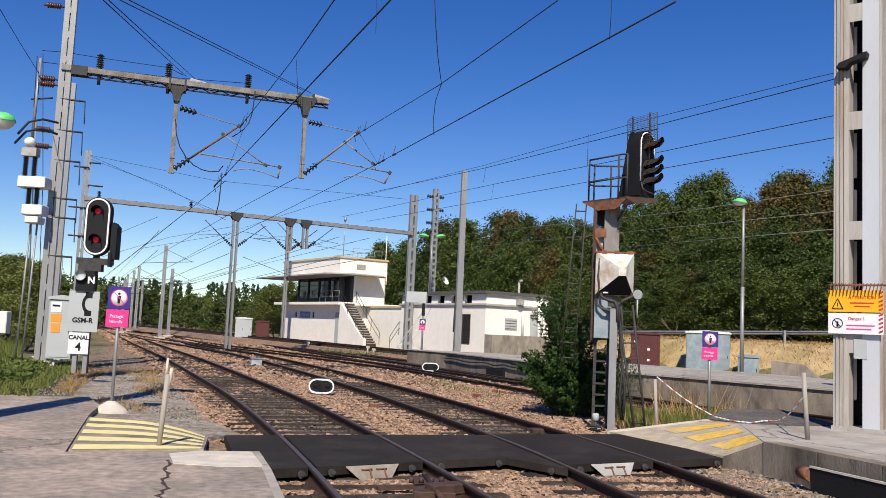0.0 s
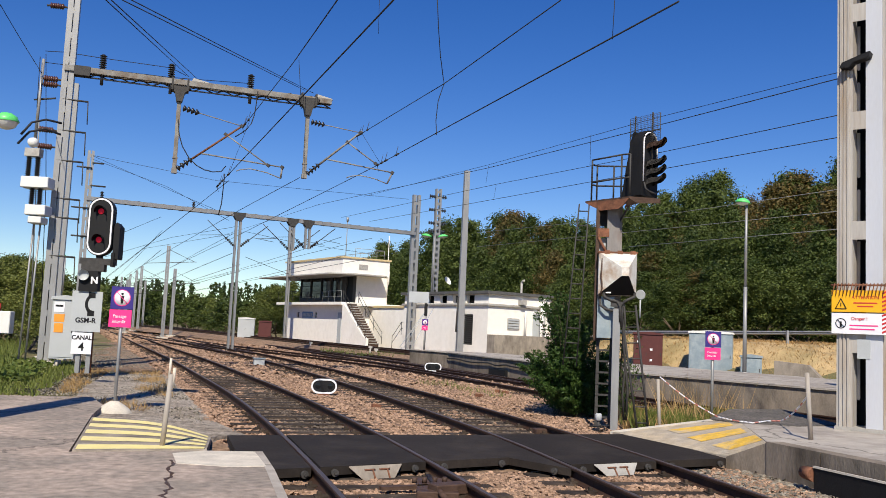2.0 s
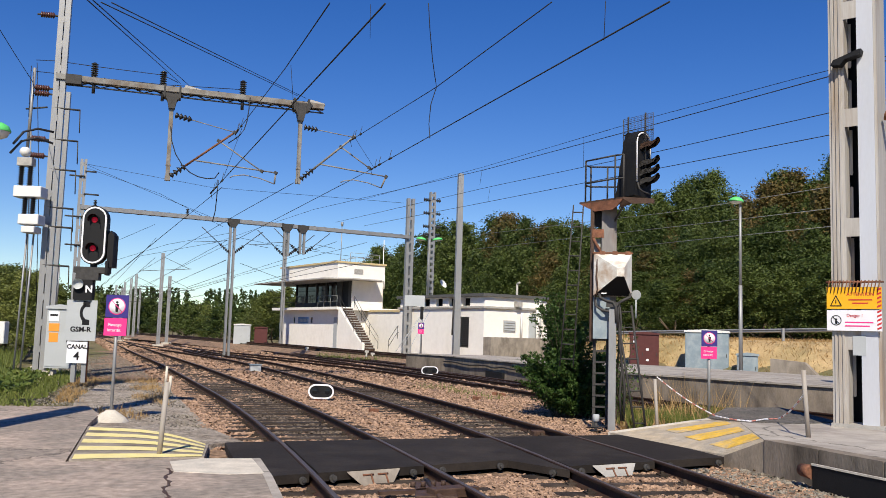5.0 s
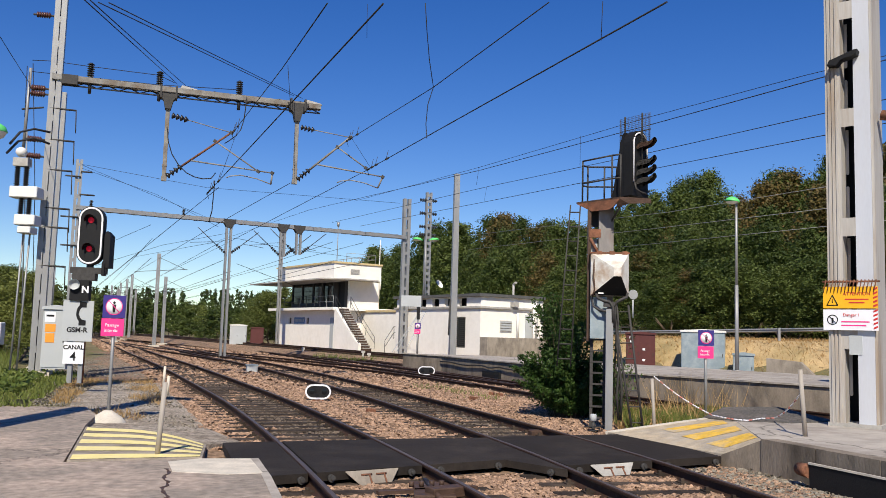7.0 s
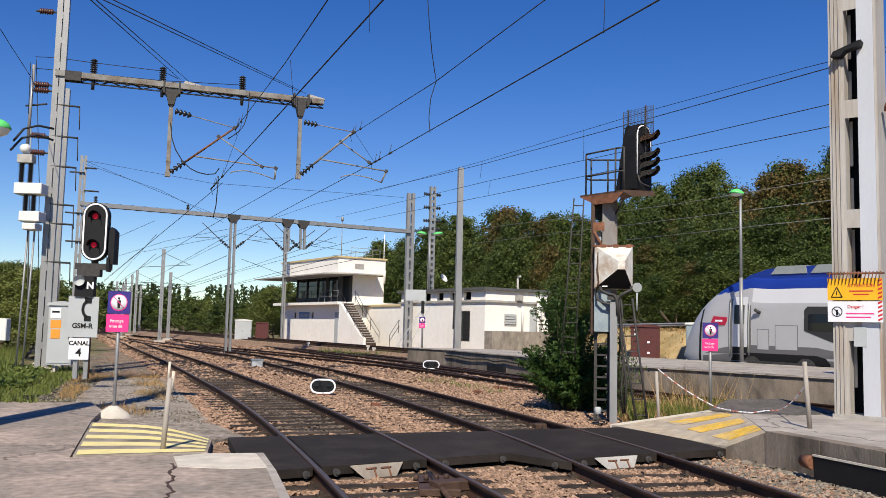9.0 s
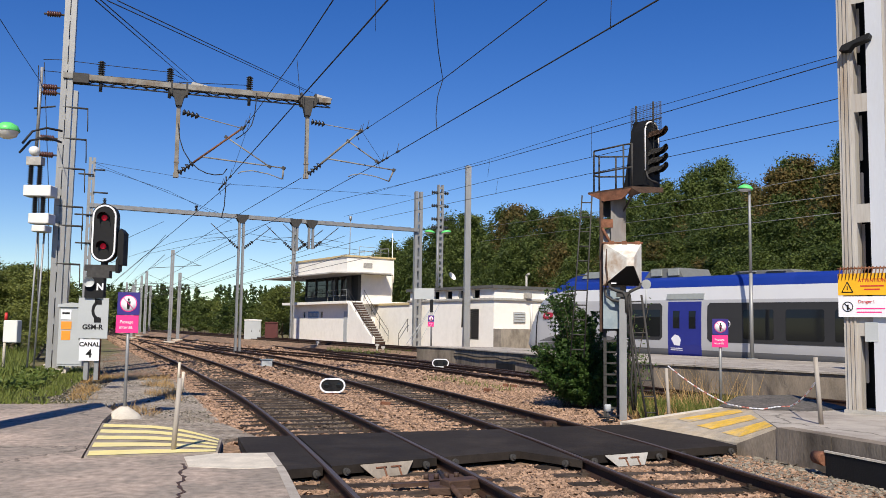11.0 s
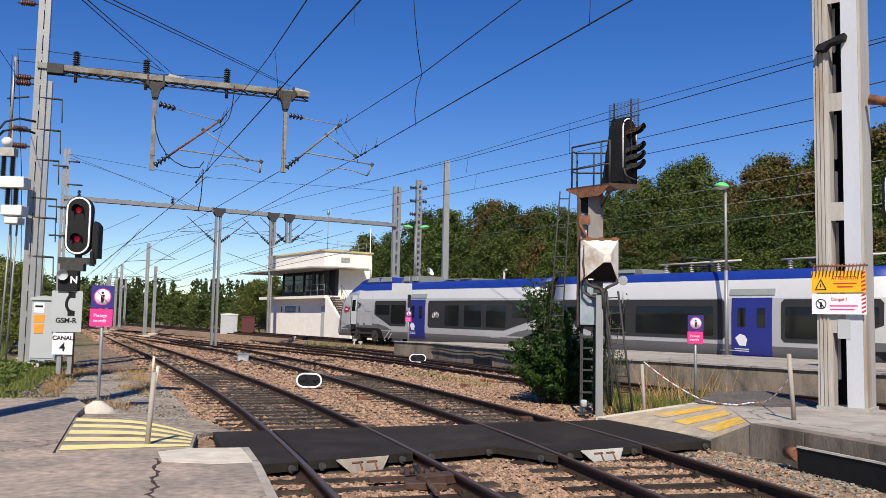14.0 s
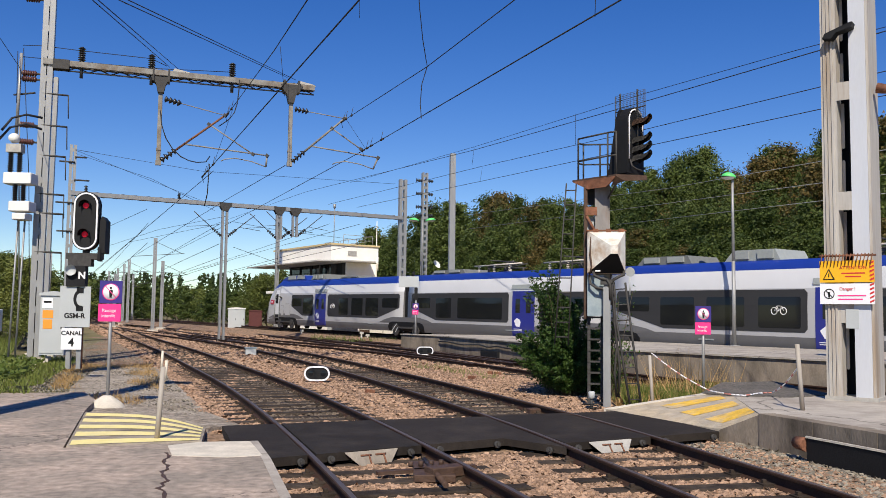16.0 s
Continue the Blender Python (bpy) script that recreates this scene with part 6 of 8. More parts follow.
for i in range(11):
    u = (i + 0.5) / 11
    bm = B()
    rod(bm, Vector((-0.82, 0.3, 4.5)).lerp(Vector((-1.05, 0.3, 1.2)), u), Vector((-0.62, 0.3, 4.5)).lerp(Vector((-0.78, 0.3, 1.2)), u), 0.014, 0.014, 6)
    part("rung", bm, M_DARKSTEEL, ladder2)

# low ground signals
for x, y, z, w, h, rz in ((-2.98, 22.6, -0.18, 0.66, 0.38, 4), (-0.33, 37.0, -0.15, 0.72, 0.36, 8)):
    t = thing("ground_signal", pose(x, y, z, 0, 0, rz), "low black ground signal with a white rounded rim between the tracks", "signal", "ground signals")
    bm = B()
    o = [(b, a) for a, b in capsule(h, w)]
    prism(bm, o, -0.16, 0, pose(0, 0, h / 2 + 0.06, 90))
    part("housing", bm, M_BLACK, t)
    bm = B()
    rim(bm, o[::-1], [(a * 0.88, b * 0.78) for a, b in o][::-1], 0.0, -0.014, pose(0, 0, h / 2 + 0.06))
    part("white_rim", bm, M_SIGNWHITE, t, "white rim")
    boxpart("base", t, M_RUST, -0.16, 0.16, 0.0, 0.15, -0.1, 0.07)
    for sx in (-0.16, 0.16):
        bm = B()
        lathe(bm, [(0, 0.01), (0.07, 0.0)], 12, pose(sx, -0.006, h / 2 + 0.06, 90))
        part("lens", bm, M_GLASS, t)
# second signal at the island platform, seen past the big mast
s3 = thing("main_signal", pose(11.05, 20.0, -0.2, 0, 0, -20), "black railway signal head with white rim on a post", "signal")
signal_head(s3, pose(0, 0, 5.0), 0.72, 1.35, (0.35, 0.0, -0.35), (), 0.25)
bm = B()
rod(bm, (0, 0.25, -0.3), (0, 0.25, 4.6), 0.09)
box(bm, -0.3, 0.3, 0.0, 0.3, 4.15, 4.33)
part("post", bm, M_DARKSTEEL, s3)


# ---- street lamps ----
def street_lamp(m, h, label, arm=0.25, r=1.0, heads=(-1,)):
    t = thing("street_lamp", m, label, "street lamp", "street lamps")
    bm = B()
    rod(bm, (0, 0, 0), (0, 0, h * 0.5), 0.075, 0.065, 12)
    rod(bm, (0, 0, h * 0.5), (0, 0, h), 0.055, 0.045, 12)
    rod(bm, (0, 0, 0), (0, 0, 0.03), 0.2, 0.2, 12)
    part("post", bm, M_GALV, t)
    for s in heads:
        bm = B()
        lathe(bm, [(0.0, 0.16), (0.10 * r, 0.15), (0.2 * r, 0.08), (0.24 * r, 0.0), (0.23 * r, -0.02)], 16, pose(s * arm, 0, h, 0, -8 * s if r > 1 else 0))
        part("green_shell", bm, M_GREENLAMP, t, "bright green lamp shell")
        bm = B()
        lathe(bm, [(0.22 * r, -0.02), (0.16 * r, -0.07), (0.08 * r, -0.10), (0, -0.11)], 16, pose(s * arm, 0, h))
        part("bowl", bm, M_LAMPGLASS, t)
    return t


street_lamp(pose(10.95, 31.65, 0.62), 6.2, "grey street lamp with a green head on the station platform", 0.14, 1.15, heads=(-1,))
street_lamp(pose(-0.85, 61.5, 0.2), 8.1, "grey lamp post with two green heads behind the train line", 0.58, 1.6, heads=(-1, 1))
street_lamp(pose(-26.3, 60, 0.1), 5.5, "distant street lamp with a green head", 0.2)
lamp_l = thing("street_lamp", pose(-9.6, 17.6, 0), "green-headed street lamp at the edge of the walkway", "street lamp", "street lamps")
bm = B()
tube(bm, [(-0.45, 0, 0), (-0.45, 0, 5.4), (-0.2, 0, 5.55)], 0.06, 10)
part("post", bm, M_GALV, lamp_l)
bm = B()
lathe(bm, [(0.0, 0.17), (0.10, 0.16), (0.2, 0.1), (0.25, 0.0), (0.24, -0.02)], 18, pose(0.42, 0, 5.52, 0, 0, 0))
box(bm, -0.25, 0.3, -0.05, 0.05, 5.5, 5.6)
part("green_shell", bm, M_GREENLAMP, lamp_l)
bm = B()
lathe(bm, [(0.23, -0.02), (0.18, -0.12), (0.08, -0.17), (0, -0.18)], 18, pose(0.42, 0, 5.52))
part("bowl", bm, M_LAMPGLASS, lamp_l)
bm = B()
tube(bm, [(0.65, 0.2, 5.3), (0.75, 0.4, 5.6), (0.95, 0.6, 5.72), (1.2, 0.8, 5.7)], 0.025, 6)
tube(bm, [(0.6, 0.2, 5.1), (0.72, 0.4, 5.4), (0.95, 0.6, 5.52), (1.2, 0.8, 5.45)], 0.025, 6)
part("cable", bm, M_WIRE, lamp_l)
# the pole whose shadow lies over the walkway
sp = thing("lamp_mast", pose(-7.05, 11.0, 0), "plain round steel mast beside the walkway", "pole")
bm = B()
rod(bm, (0, 0, -0.2), (0, 0, 10.2), 0.30, 0.24, 14)
rod(bm, (-0.3, 0, 10.3), (0.75, 0, 10.3), 0.33, 0.25, 10)
part("shaft", bm, M_GALV, sp)

# ---- posts, cabinets and small things ----
bo = thing("bollard", pose(-3.48, 11.16, -0.1, 0, 3), "slim grey steel post with a pale rod on the striped ramp", "bollard", "posts")
bm = B()
rod(bm, (0, 0, 0), (0, 0, 1.02), 0.035, 0.032, 10)
part("shaft", bm, M_PAINTGREY, bo)
bm = B()
rod(bm, (-0.02, 0, 0.98), (-0.025, 0, 1.22), 0.018, 0.016, 8)
rod(bm, (0.03, 0.02, 0.85), (0.03, 0.02, 1.1), 0.02, 0.02, 8)
part("rod", bm, M_PALE, bo)
b2 = thing("bollard", pose(5.38, 12.75, 0.28, 0, -2), "leaning grey steel post on the island platform", "bollard", "posts")
bm = B()
rod(bm, (0, 0, 0), (-0.03, 0, 0.98), 0.035, 0.032, 10)
part("shaft", bm, M_PAINTGREY, b2)
b3 = thing("bollard", pose(3.95, 15.75, 0.02, 0, -2), "thin weathered post at the edge of the crossing ramp", "bollard", "posts")
bm = B()
rod(bm, (0, 0, -0.1), (-0.02, 0, 0.92), 0.03, 0.028, 10)
part("shaft", bm, M_PAINTGREY, b3)
ch = thing("chain", Matrix(), "faded red and white plastic chain slack between two posts", "chain")
cp = [Vector((3.93, 15.75, 0.98)).lerp(Vector((4.92, 15.55, 0.335)), u / 12) - Vector((0, 0, 0.05 * math.sin(math.pi * u / 12))) for u in range(13)]
cp += [Vector(q) for q in ((5.0, 15.2, 0.33), (5.08, 14.9, 0.33), (5.25, 14.75, 0.33), (5.40, 14.9, 0.33), (5.60, 15.05, 0.345), (5.78, 14.9, 0.37))]
cp += [Vector((5.78, 14.9, 0.37)).lerp(Vector((5.36, 12.78, 0.95)), u / 10) - Vector((0, 0, 0.06 * math.sin(math.pi * u / 10))) for u in range(1, 11)]
M_FADEDRED = mat("faded_red_plastic", (0.55, 0.22, 0.18), 0.6, var=0.1)
n = 0
for a, b in zip(cp, cp[1:]):
    for k in range(3):
        p, q = a.lerp(b, k / 3), a.lerp(b, (k + 0.85) / 3)
        bm = B()
        rod(bm, p, q, 0.013, 0.011, 5)
        part("chain_link", bm, M_SIGNWHITE if n % 6 < 4 else M_FADEDRED, ch)
        n += 1
gl = thing("ground_lamp", pose(3.05, 16.85, -0.2), "small white-capped ground light beside the crossing", "lamp")
bm = B()
rod(bm, (0, 0, 0), (0, 0, 0.25), 0.03)
part("stem", bm, M_DARKSTEEL, gl)
bm = B()
lathe(bm, [(0.02, 0.24), (0.065, 0.27), (0.065, 0.37), (0.05, 0.39), (0, 0.39)], 12)
part("cap", bm, M_CABGREY, gl)
bm = B()
tube(bm, [(0.03 * math.cos(t) * (2 + 0.4 * t), 0.05 * math.sin(t) * 2, 0.03 + 0.012 * t) for t in [0.5 * i for i in range(26)]], 0.012, 5)
part("coiled_cable", bm, M_WIRE, gl)


def cabinet(m, w, d, h, material, label, roof=None, doors=2, feet=0.0):
    t = thing("cabinet", m, label, "cabinet", "lineside cabinets")
    boxpart("body", t, material, -w / 2, w / 2, 0, d, feet, h, bevel=0.01)
    for i in range(doors):
        a = -w / 2 + 0.03 + i * (w - 0.04) / doors
        b = a + (w - 0.04) / doors - 0.02
        boxpart("door", t, material, a, b, -0.02, 0.0, feet + 0.06, h - 0.06)
        boxpart("handle", t, M_DARKSTEEL, b - 0.08, b - 0.05, -0.045, -0.02, h * 0.5, h * 0.5 + 0.15)
    bm = B()
    prism(bm, [(-w / 2 - 0.05, h), (w / 2 + 0.05, h), (w / 2 + 0.03, h + 0.08), (0, h + 0.14), (-w / 2 - 0.03, h + 0.08)], -d - 0.05, 0.05, FACE)
    part("roof", bm, roof or material, t)
    return t


cabinet(pose(11.85, 38.6, -0.1, 0, 0, -20), 1.85, 1.2, 2.15, M_BLUEGREY, "large scratched blue-grey equipment cabinet with a pale domed roof", M_WHITEBOX)
cabinet(pose(13.05, 36.9, -0.1, 0, 0, -20), 0.85, 0.6, 1.2, M_BLUEGREY, "small blue-grey metal cabinet beside the larger one", None, 1)
bc = cabinet(pose(9.75, 41.4, -0.1, 0, 0, -14), 1.35, 0.8, 2.0, M_MAROON, "dark maroon equipment cabinet with small white warning labels", None, 2)
for x, z in ((-0.45, 1.8), (-0.45, 1.6), (0.15, 1.25), (0.15, 0.75)):
    boxpart("label", bc, M_SIGNWHITE, x - 0.06, x + 0.06, -0.026, -0.021, z, z + 0.1)
cb = cabinet(pose(-11.55, 26.6, 0.05, 0, 0, 10), 0.72, 0.5, 2.0, M_CABGREY, "grey steel trackside cabinet with orange warning labels", None, 1, 0.2)
boxpart("label", cb, M_SIGNWHITE, -0.3, 0.0, -0.03, -0.02, 1.62, 1.92)
boxpart("label", cb, M_BLACK, -0.26, -0.04, -0.034, -0.03, 1.78, 1.84)
boxpart("label", cb, M_ORANGE, -0.28, 0.02, -0.03, -0.02, 1.32, 1.56)
boxpart("label", cb, M_ORANGE, -0.26, -0.0, -0.03, -0.02, 1.0, 1.28)
cabinet(pose(-16.9, 75.2, 0.0, 0, 0, 10), 1.4, 1.0, 1.9, M_CABGREY, "grey equipment cabinet with a pale roof beside the line", M_WHITEBOX, 2)
cabinet(pose(-15.4, 75.8, 0.0, 0, 0, 10), 1.1, 1.0, 1.7, M_MAROON, "maroon cabinet beside a grey one", None, 1)
st = thing("marker_stake", pose(-13.5, 26.5, 0.0), "pale stake with a red tip in the undergrowth", "stake")
bm = B()
rod(bm, (0, 0, 0), (0, 0, 1.6), 0.045, 0.045, 8)
part("shaft", bm, M_PALE, st)
bm = B()
rod(bm, (0, 0, 1.6), (0, 0, 1.85), 0.05, 0.045, 8)
part("red_tip", bm, M_SIGNRED, st)
# point machine and cable covers between the rails
pm = thing("point_rodding", pose(0.15, 9.35, -0.17, 0, 0, 20), "rusty steel point lock and rods between the rails", "track gear")
bm = B()
box(bm, -0.35, 0.1, 0.0, 0.9, 0.02, 0.10, pose(0, 0, 0, 0, 0, -18), 0.01)
box(bm, -0.1, 0.35, 0.1, 0.3, 0.05, 0.16, pose(0, 0, 0, 0, 0, 12), 0.01)
box(bm, -0.6, 0.6, 0.45, 0.52, 0.06, 0.10, pose(0, 0, 0, 0, 0, 5))
rod(bm, (-0.2, -0.5, 0.1), (0.1, 1.0, 0.1), 0.03)
for i in range(4):
    rod(bm, (-0.2 + i * 0.12, 0.6, 0.1), (-0.2 + i * 0.12, 0.6, 0.16), 0.03, 0.03, 6)
part("lock_body", bm, M_OILY, pm)
jb = thing("junction_box", pose(-7.6, 36.6, -0.2, 0, 0, 20), "small pale grey junction box between the tracks", "box")
boxpart("body", jb, M_CABGREY, -0.22, 0.22, -0.15, 0.15, 0, 0.32, bevel=0.02)
boxpart("lid", jb, M_BLUEGREY, -0.25, 0.25, -0.18, 0.18, 0.32, 0.36)
for x, y, w in ((1.9, 16.0, 0.35), (-0.7, 13.9, 0.3)):
    rl = thing("rail_lubricator", pose(x, y, -0.17, 0, 0, 20), "rusty steel fixture beside the rail", "track gear")
    boxpart("body", rl, M_OILY, -w / 2, w / 2, -0.1, 0.1, 0.0, 0.12, bevel=0.02)
M_TROUGH = mat("weathered_trough_lid", (0.40, 0.36, 0.30), 0.9, var=0.2, bump=0.3, stain=(0.2, 0.17, 0.14), stain_scale=3, stain_amount=0.6)
for i in range(7):
    tl = thing("cable_trough_lid", T(31.7 + 0.15 * (i % 2), 65.5 - i * 1.15, -0.08), "loose pale concrete cable trough lid on the ballast", "trough lid", "trough lids")
    boxpart("slab", tl, M_TROUGH, -0.48, 0.48, -0.22, 0.22, 0, 0.13, bevel=0.015)
for x, y, h in ((-4.5, 54.8, 0.55), (-4.15, 55.2, 0.4), (-9.4, 62.5, 0.5)):
    ms = thing("marker_post", pose(x, y, -0.2, 0, 4), "short grey marker post beside the far rails", "post", "marker posts")
    bm = B()
    rod(bm, (0, 0, 0), (0, 0, h), 0.06, 0.05, 8)
    box(bm, -0.12, 0.12, -0.05, 0.05, h, h + 0.14)
    part("shaft", bm, M_SLAB, ms)
for x, y, rz in ((-1.41, 19.69, 25), (1.75, 26.6, 70), (1.95, 26.3, 10), (1.1, 24.5, 40)):
    br = thing("rusty_block", pose(x, y, -0.17, 0, 6, rz), "small rust-brown steel block lying on the ballast", "block", "rusty blocks")
    boxpart("body", br, M_RUST, -0.1, 0.1, -0.07, 0.07, 0, 0.10, bevel=0.01)
for a, b in (((-0.9, 54.0, 3.15), (-2.25, 52.0, 0.55)), ((-0.62, 54.0, 3.0), (-1.78, 52.0, 0.55)), ((-1.0, 54.0, 2.95), (-2.5, 52.0, 0.55))):
    bm = B()
    rod(bm, a, b, 0.018, 0.018, 5)
    tagged(part("stay_wire", bm, M_CABGREY), "pale stay wire anchored in front of the white building", "wire", "stay wires")
# guard rail on the bank, panel fence by the wood
gr = thing("guard_rail", Matrix(), "galvanised road guard rail along the top of the grassy bank", "guard rail")
ga, gb = Vector((9.2, 46.5, 1.98)), Vector((27, 22, 2.75))
for i in range(7):
    p = ga.lerp(gb, i / 6)
    bm = B()
    box(bm, -0.05, 0.05, -0.05, 0.05, -1.2, 0.1, Matrix.Translation(p))
    part("post", bm, M_GALV, gr)
bm = B()
d = (gb - ga).normalized()
nrm = Vector((d.y, -d.x, 0)).normalized() * 0.08
for z0, z1, o in ((-0.09, -0.05, 0.0), (-0.05, 0.0, 1.0), (0.0, 0.04, 0.4), (0.04, 0.09, 1.0)):
    q = [ga + nrm * o + Vector((0, 0, z0)), gb + nrm * o + Vector((0, 0, z0)), gb + nrm * (1 - o) + Vector((0, 0, z1)), ga + nrm * (1 - o) + Vector((0, 0, z1))]
    bm.faces.new([bm.verts.new(v - nrm * 2) for v in q])
part("rail", bm, M_GALV, gr)
fe = thing("panel_fence", pose(8.3, 66, 0.6, 0, 0, -25), "pale concrete panel fence at the foot of the wood", "fence")
for i in range(8):
    boxpart("panel", fe, M_CABGREY, i * 1.25, i * 1.25 + 1.2, 0, 0.06, 0.4, 2.75)
    boxpart("post", fe, M_PALE, i * 1.25 + 1.2, i * 1.25 + 1.28, -0.04, 0.1, 0, 2.95)
hd = thing("headwall", pose(13.9, 34.2, -0.2, 0, 0, -40), "rough concrete headwall at the foot of the dry bank", "wall", kind="structure")
bm = B()
prism(bm, [(-0.9, 0), (1.6, 0), (0.4, 1.15), (-0.9, 1.25)], -0.3, 0.0, FACE)
part("wall_body", bm, M_CONC, hd)


# ---- the train ----
W, Z_LOW, Z_TOP = 2.82, 0.32, 3.66
train = thing("regional_train", Matrix(), "grey, white and blue regional multiple-unit train running behind the platform", "train")


def section():
    """Half outline of a car from skirt to roof: (inset from the side, height)."""
    return [(0.10, Z_LOW), (0.03, 0.55), (0.0, 0.9), (0.0, 2.0), (0.03, 2.6), (0.10, 2.95), (0.17, 3.28), (0.26, 3.50), (0.42, 3.64), (0.9, Z_TOP)]


def ring_at(x, nose):
    """Outline (y, z) list of the full section at distance x behind the tip of the nose."""
    half = section()
    if nose and x < 5.0:
        # side plan narrows, roof line falls, chin rises slightly
        side = 0.50 * (1 - min(1, x / 1.5)) ** 2.0
        roof = float(np.interp(x, (0, 0.05, 0.15, 0.3, 0.55, 0.9, 1.3, 1.7, 2.1, 2.6, 3.2, 4.0, 5.0),
                               (1.15, 1.45, 1.75, 2.02, 2.28, 2.60, 2.93, 3.2, 3.42, 3.6, 3.72, Z_TOP - 0.01, Z_TOP)))
        low = Z_LOW + 0.25 * (1 - min(1, x / 0.5))
        k = (roof - low) / (Z_TOP - Z_LOW)
        out = []
        for a, z in half:
            zz = low + (z - Z_LOW) * k
            out.append((a + side + 0.35 * (1 - k) * ((z - Z_LOW) / (Z_TOP - Z_LOW)), zz))
        half = out
    return half + [(W - a, z) for a, z in half[::-1]]


def shell(x0, x1, nose=None):
    Lc = x1 - x0
    if nose:
        xs = [0.0, 0.03, 0.08, 0.15, 0.25, 0.4] + [0.5 + 0.1 * i for i in range(28)] + [3.3, 3.7, 4.2, 4.6, 5.0] + list(np.linspace(6, Lc, 12))
    else:
        xs = list(np.linspace(0, Lc, 12))
    v, f, mi = [], [], []
    def fine(pts, k=4):
        if not nose:
            return list(pts)
        out = []
        for a, b in zip(pts, pts[1:]):
            out += [(a[0] + (b[0] - a[0]) * i / k, a[1] + (b[1] - a[1]) * i / k) for i in range(k)]
        return out + [pts[-1]]

    full = fine(section() + section()[::-1])
    n = len(full)
    for x in xs:
        X = x0 + x - (0.30 * (1 - x / 2.2) if x < 2.2 and nose else 0) if nose != "rear" else x1 - x
        for y, z in fine(ring_at(x, nose)):
            v.append((X, y, z))
    for j in range(len(xs) - 1):
        for i in range(n - 1):
            a = j * n + i
            f.append((a, a + 1, a + n + 1, a + n))
            zc = sum(v[q][2] for q in f[-1]) / 4
            zs = full[i][1] / 2 + full[i + 1][1] / 2
            x = (xs[j] + xs[j + 1]) / 2
            if nose and x < 3.3:
                mi.append(0 if zs < (0.5 if x < 1.2 else 0.85) else (3 if zc > 2.86 + 0.11 * x and x > 1.1 else 1))
            else:
                mi.append(0 if zs < 0.75 else 1 if zs < 2.7 else 2 if zs < 3.2 else 3)
    for j in (0, len(xs) - 1):
        f.append(tuple(range(j * n, j * n + n)))
        mi.append(1 if (nose and j == 0) else 0)
    me = bpy.data.meshes.new("car_body")
    me.from_pydata(v, [], f)
    for m in (M_TW_SKIRT, M_TW_GREY, M_TW_WHITE, M_TW_BLUE):
        me.materials.append(m)
    me.polygons.foreach_set("material_index", mi)
    bm = B()
    bm.from_mesh(me)
    bmesh.ops.recalc_face_normals(bm, faces=bm.faces[:])
    bm.to_mesh(me)
    bm.free()
    for p in me.polygons:
        p.use_smooth = len(p.vertices) == 4
    ob = new("car_body", me)
    ob.parent = train
    return ob


def side_y(z):
    pts = section()
    for (a, z0), (b, z1) in zip(pts, pts[1:]):
        if z0 <= z <= z1:
            return a + (b - a) * (z - z0) / (z1 - z0)
    return 0.0


def side_panel(name, outline, out, material, parent, label="", far=False):
    """A thin panel on the car's near (or far) side that follows its curve; outline of (x, z), convex."""
    zlo, zhi = min(p[1] for p in outline), max(p[1] for p in outline)
    zs = sorted({round(z, 4) for _, z in outline} | {z for _, z in section() if zlo < z < zhi})
    n = len(outline)

    def span(z):
        xs = []
        for i in range(n):
            (x0, z0), (x1, z1) = outline[i], outline[(i + 1) % n]
            if abs(z1 - z0) < 1e-6:
                if abs(z - z0) < 1e-3:
                    xs += [x0, x1]
            elif min(z0, z1) - 1e-3 <= z <= max(z0, z1) + 1e-3:
                xs.append(x0 + (x1 - x0) * min(1, max(0, (z - z0) / (z1 - z0))))
        return min(xs), max(xs)

    bm = B()
    rows = []
    for z in zs:
        a, b = span(z)
        y0, y1 = side_y(z) - out, side_y(z) + 0.03
        if far:
            y0, y1 = W - y0, W - y1
        rows.append([bm.verts.new(p) for p in ((a, y1, z), (a, y0, z), (b, y0, z), (b, y1, z))])
    for r, q in zip(rows, rows[1:]):
        for i in range(3):
            bm.faces.new((r[i], r[i + 1], q[i + 1], q[i]))
    bm.faces.new(rows[0])
    bm.faces.new(rows[-1][::-1])
    return part(name, bm, material, parent, label)


def band(car, x0, x1, cut_l, cut_r, panes):
    zl, zh, zc = 1.06, 2.56, 1.72
    o = [(x0 + (cut_l if cut_l else 0.12), zl), (x1 - (cut_r if cut_r else 0.12), zl)]
    o += [(x1, zc if cut_r else zl + 0.12), (x1, 2.0), (x1, zh - 0.12), (x1 - 0.12, zh)]
    o += [(x0 + 0.12, zh), (x0, zh - 0.12), (x0, 2.0), (x0, zc if cut_l else zl + 0.12)]
    b = side_panel("window_band", o, 0.012, M_TW_BAND, car, "dark window band")
    side_panel("window_band", o, 0.012, M_TW_BAND, car, "dark window band", True)
    for a, c, low in panes:
        side_panel("window", [(a + 0.05, low), (c - 0.05, low), (c, low + 0.06), (c, 2.0), (c, 2.24), (c - 0.05, 2.3), (a + 0.05, 2.3), (a, 2.24), (a, 2.0), (a, low + 0.06)], 0.018, M_GLASS, car)


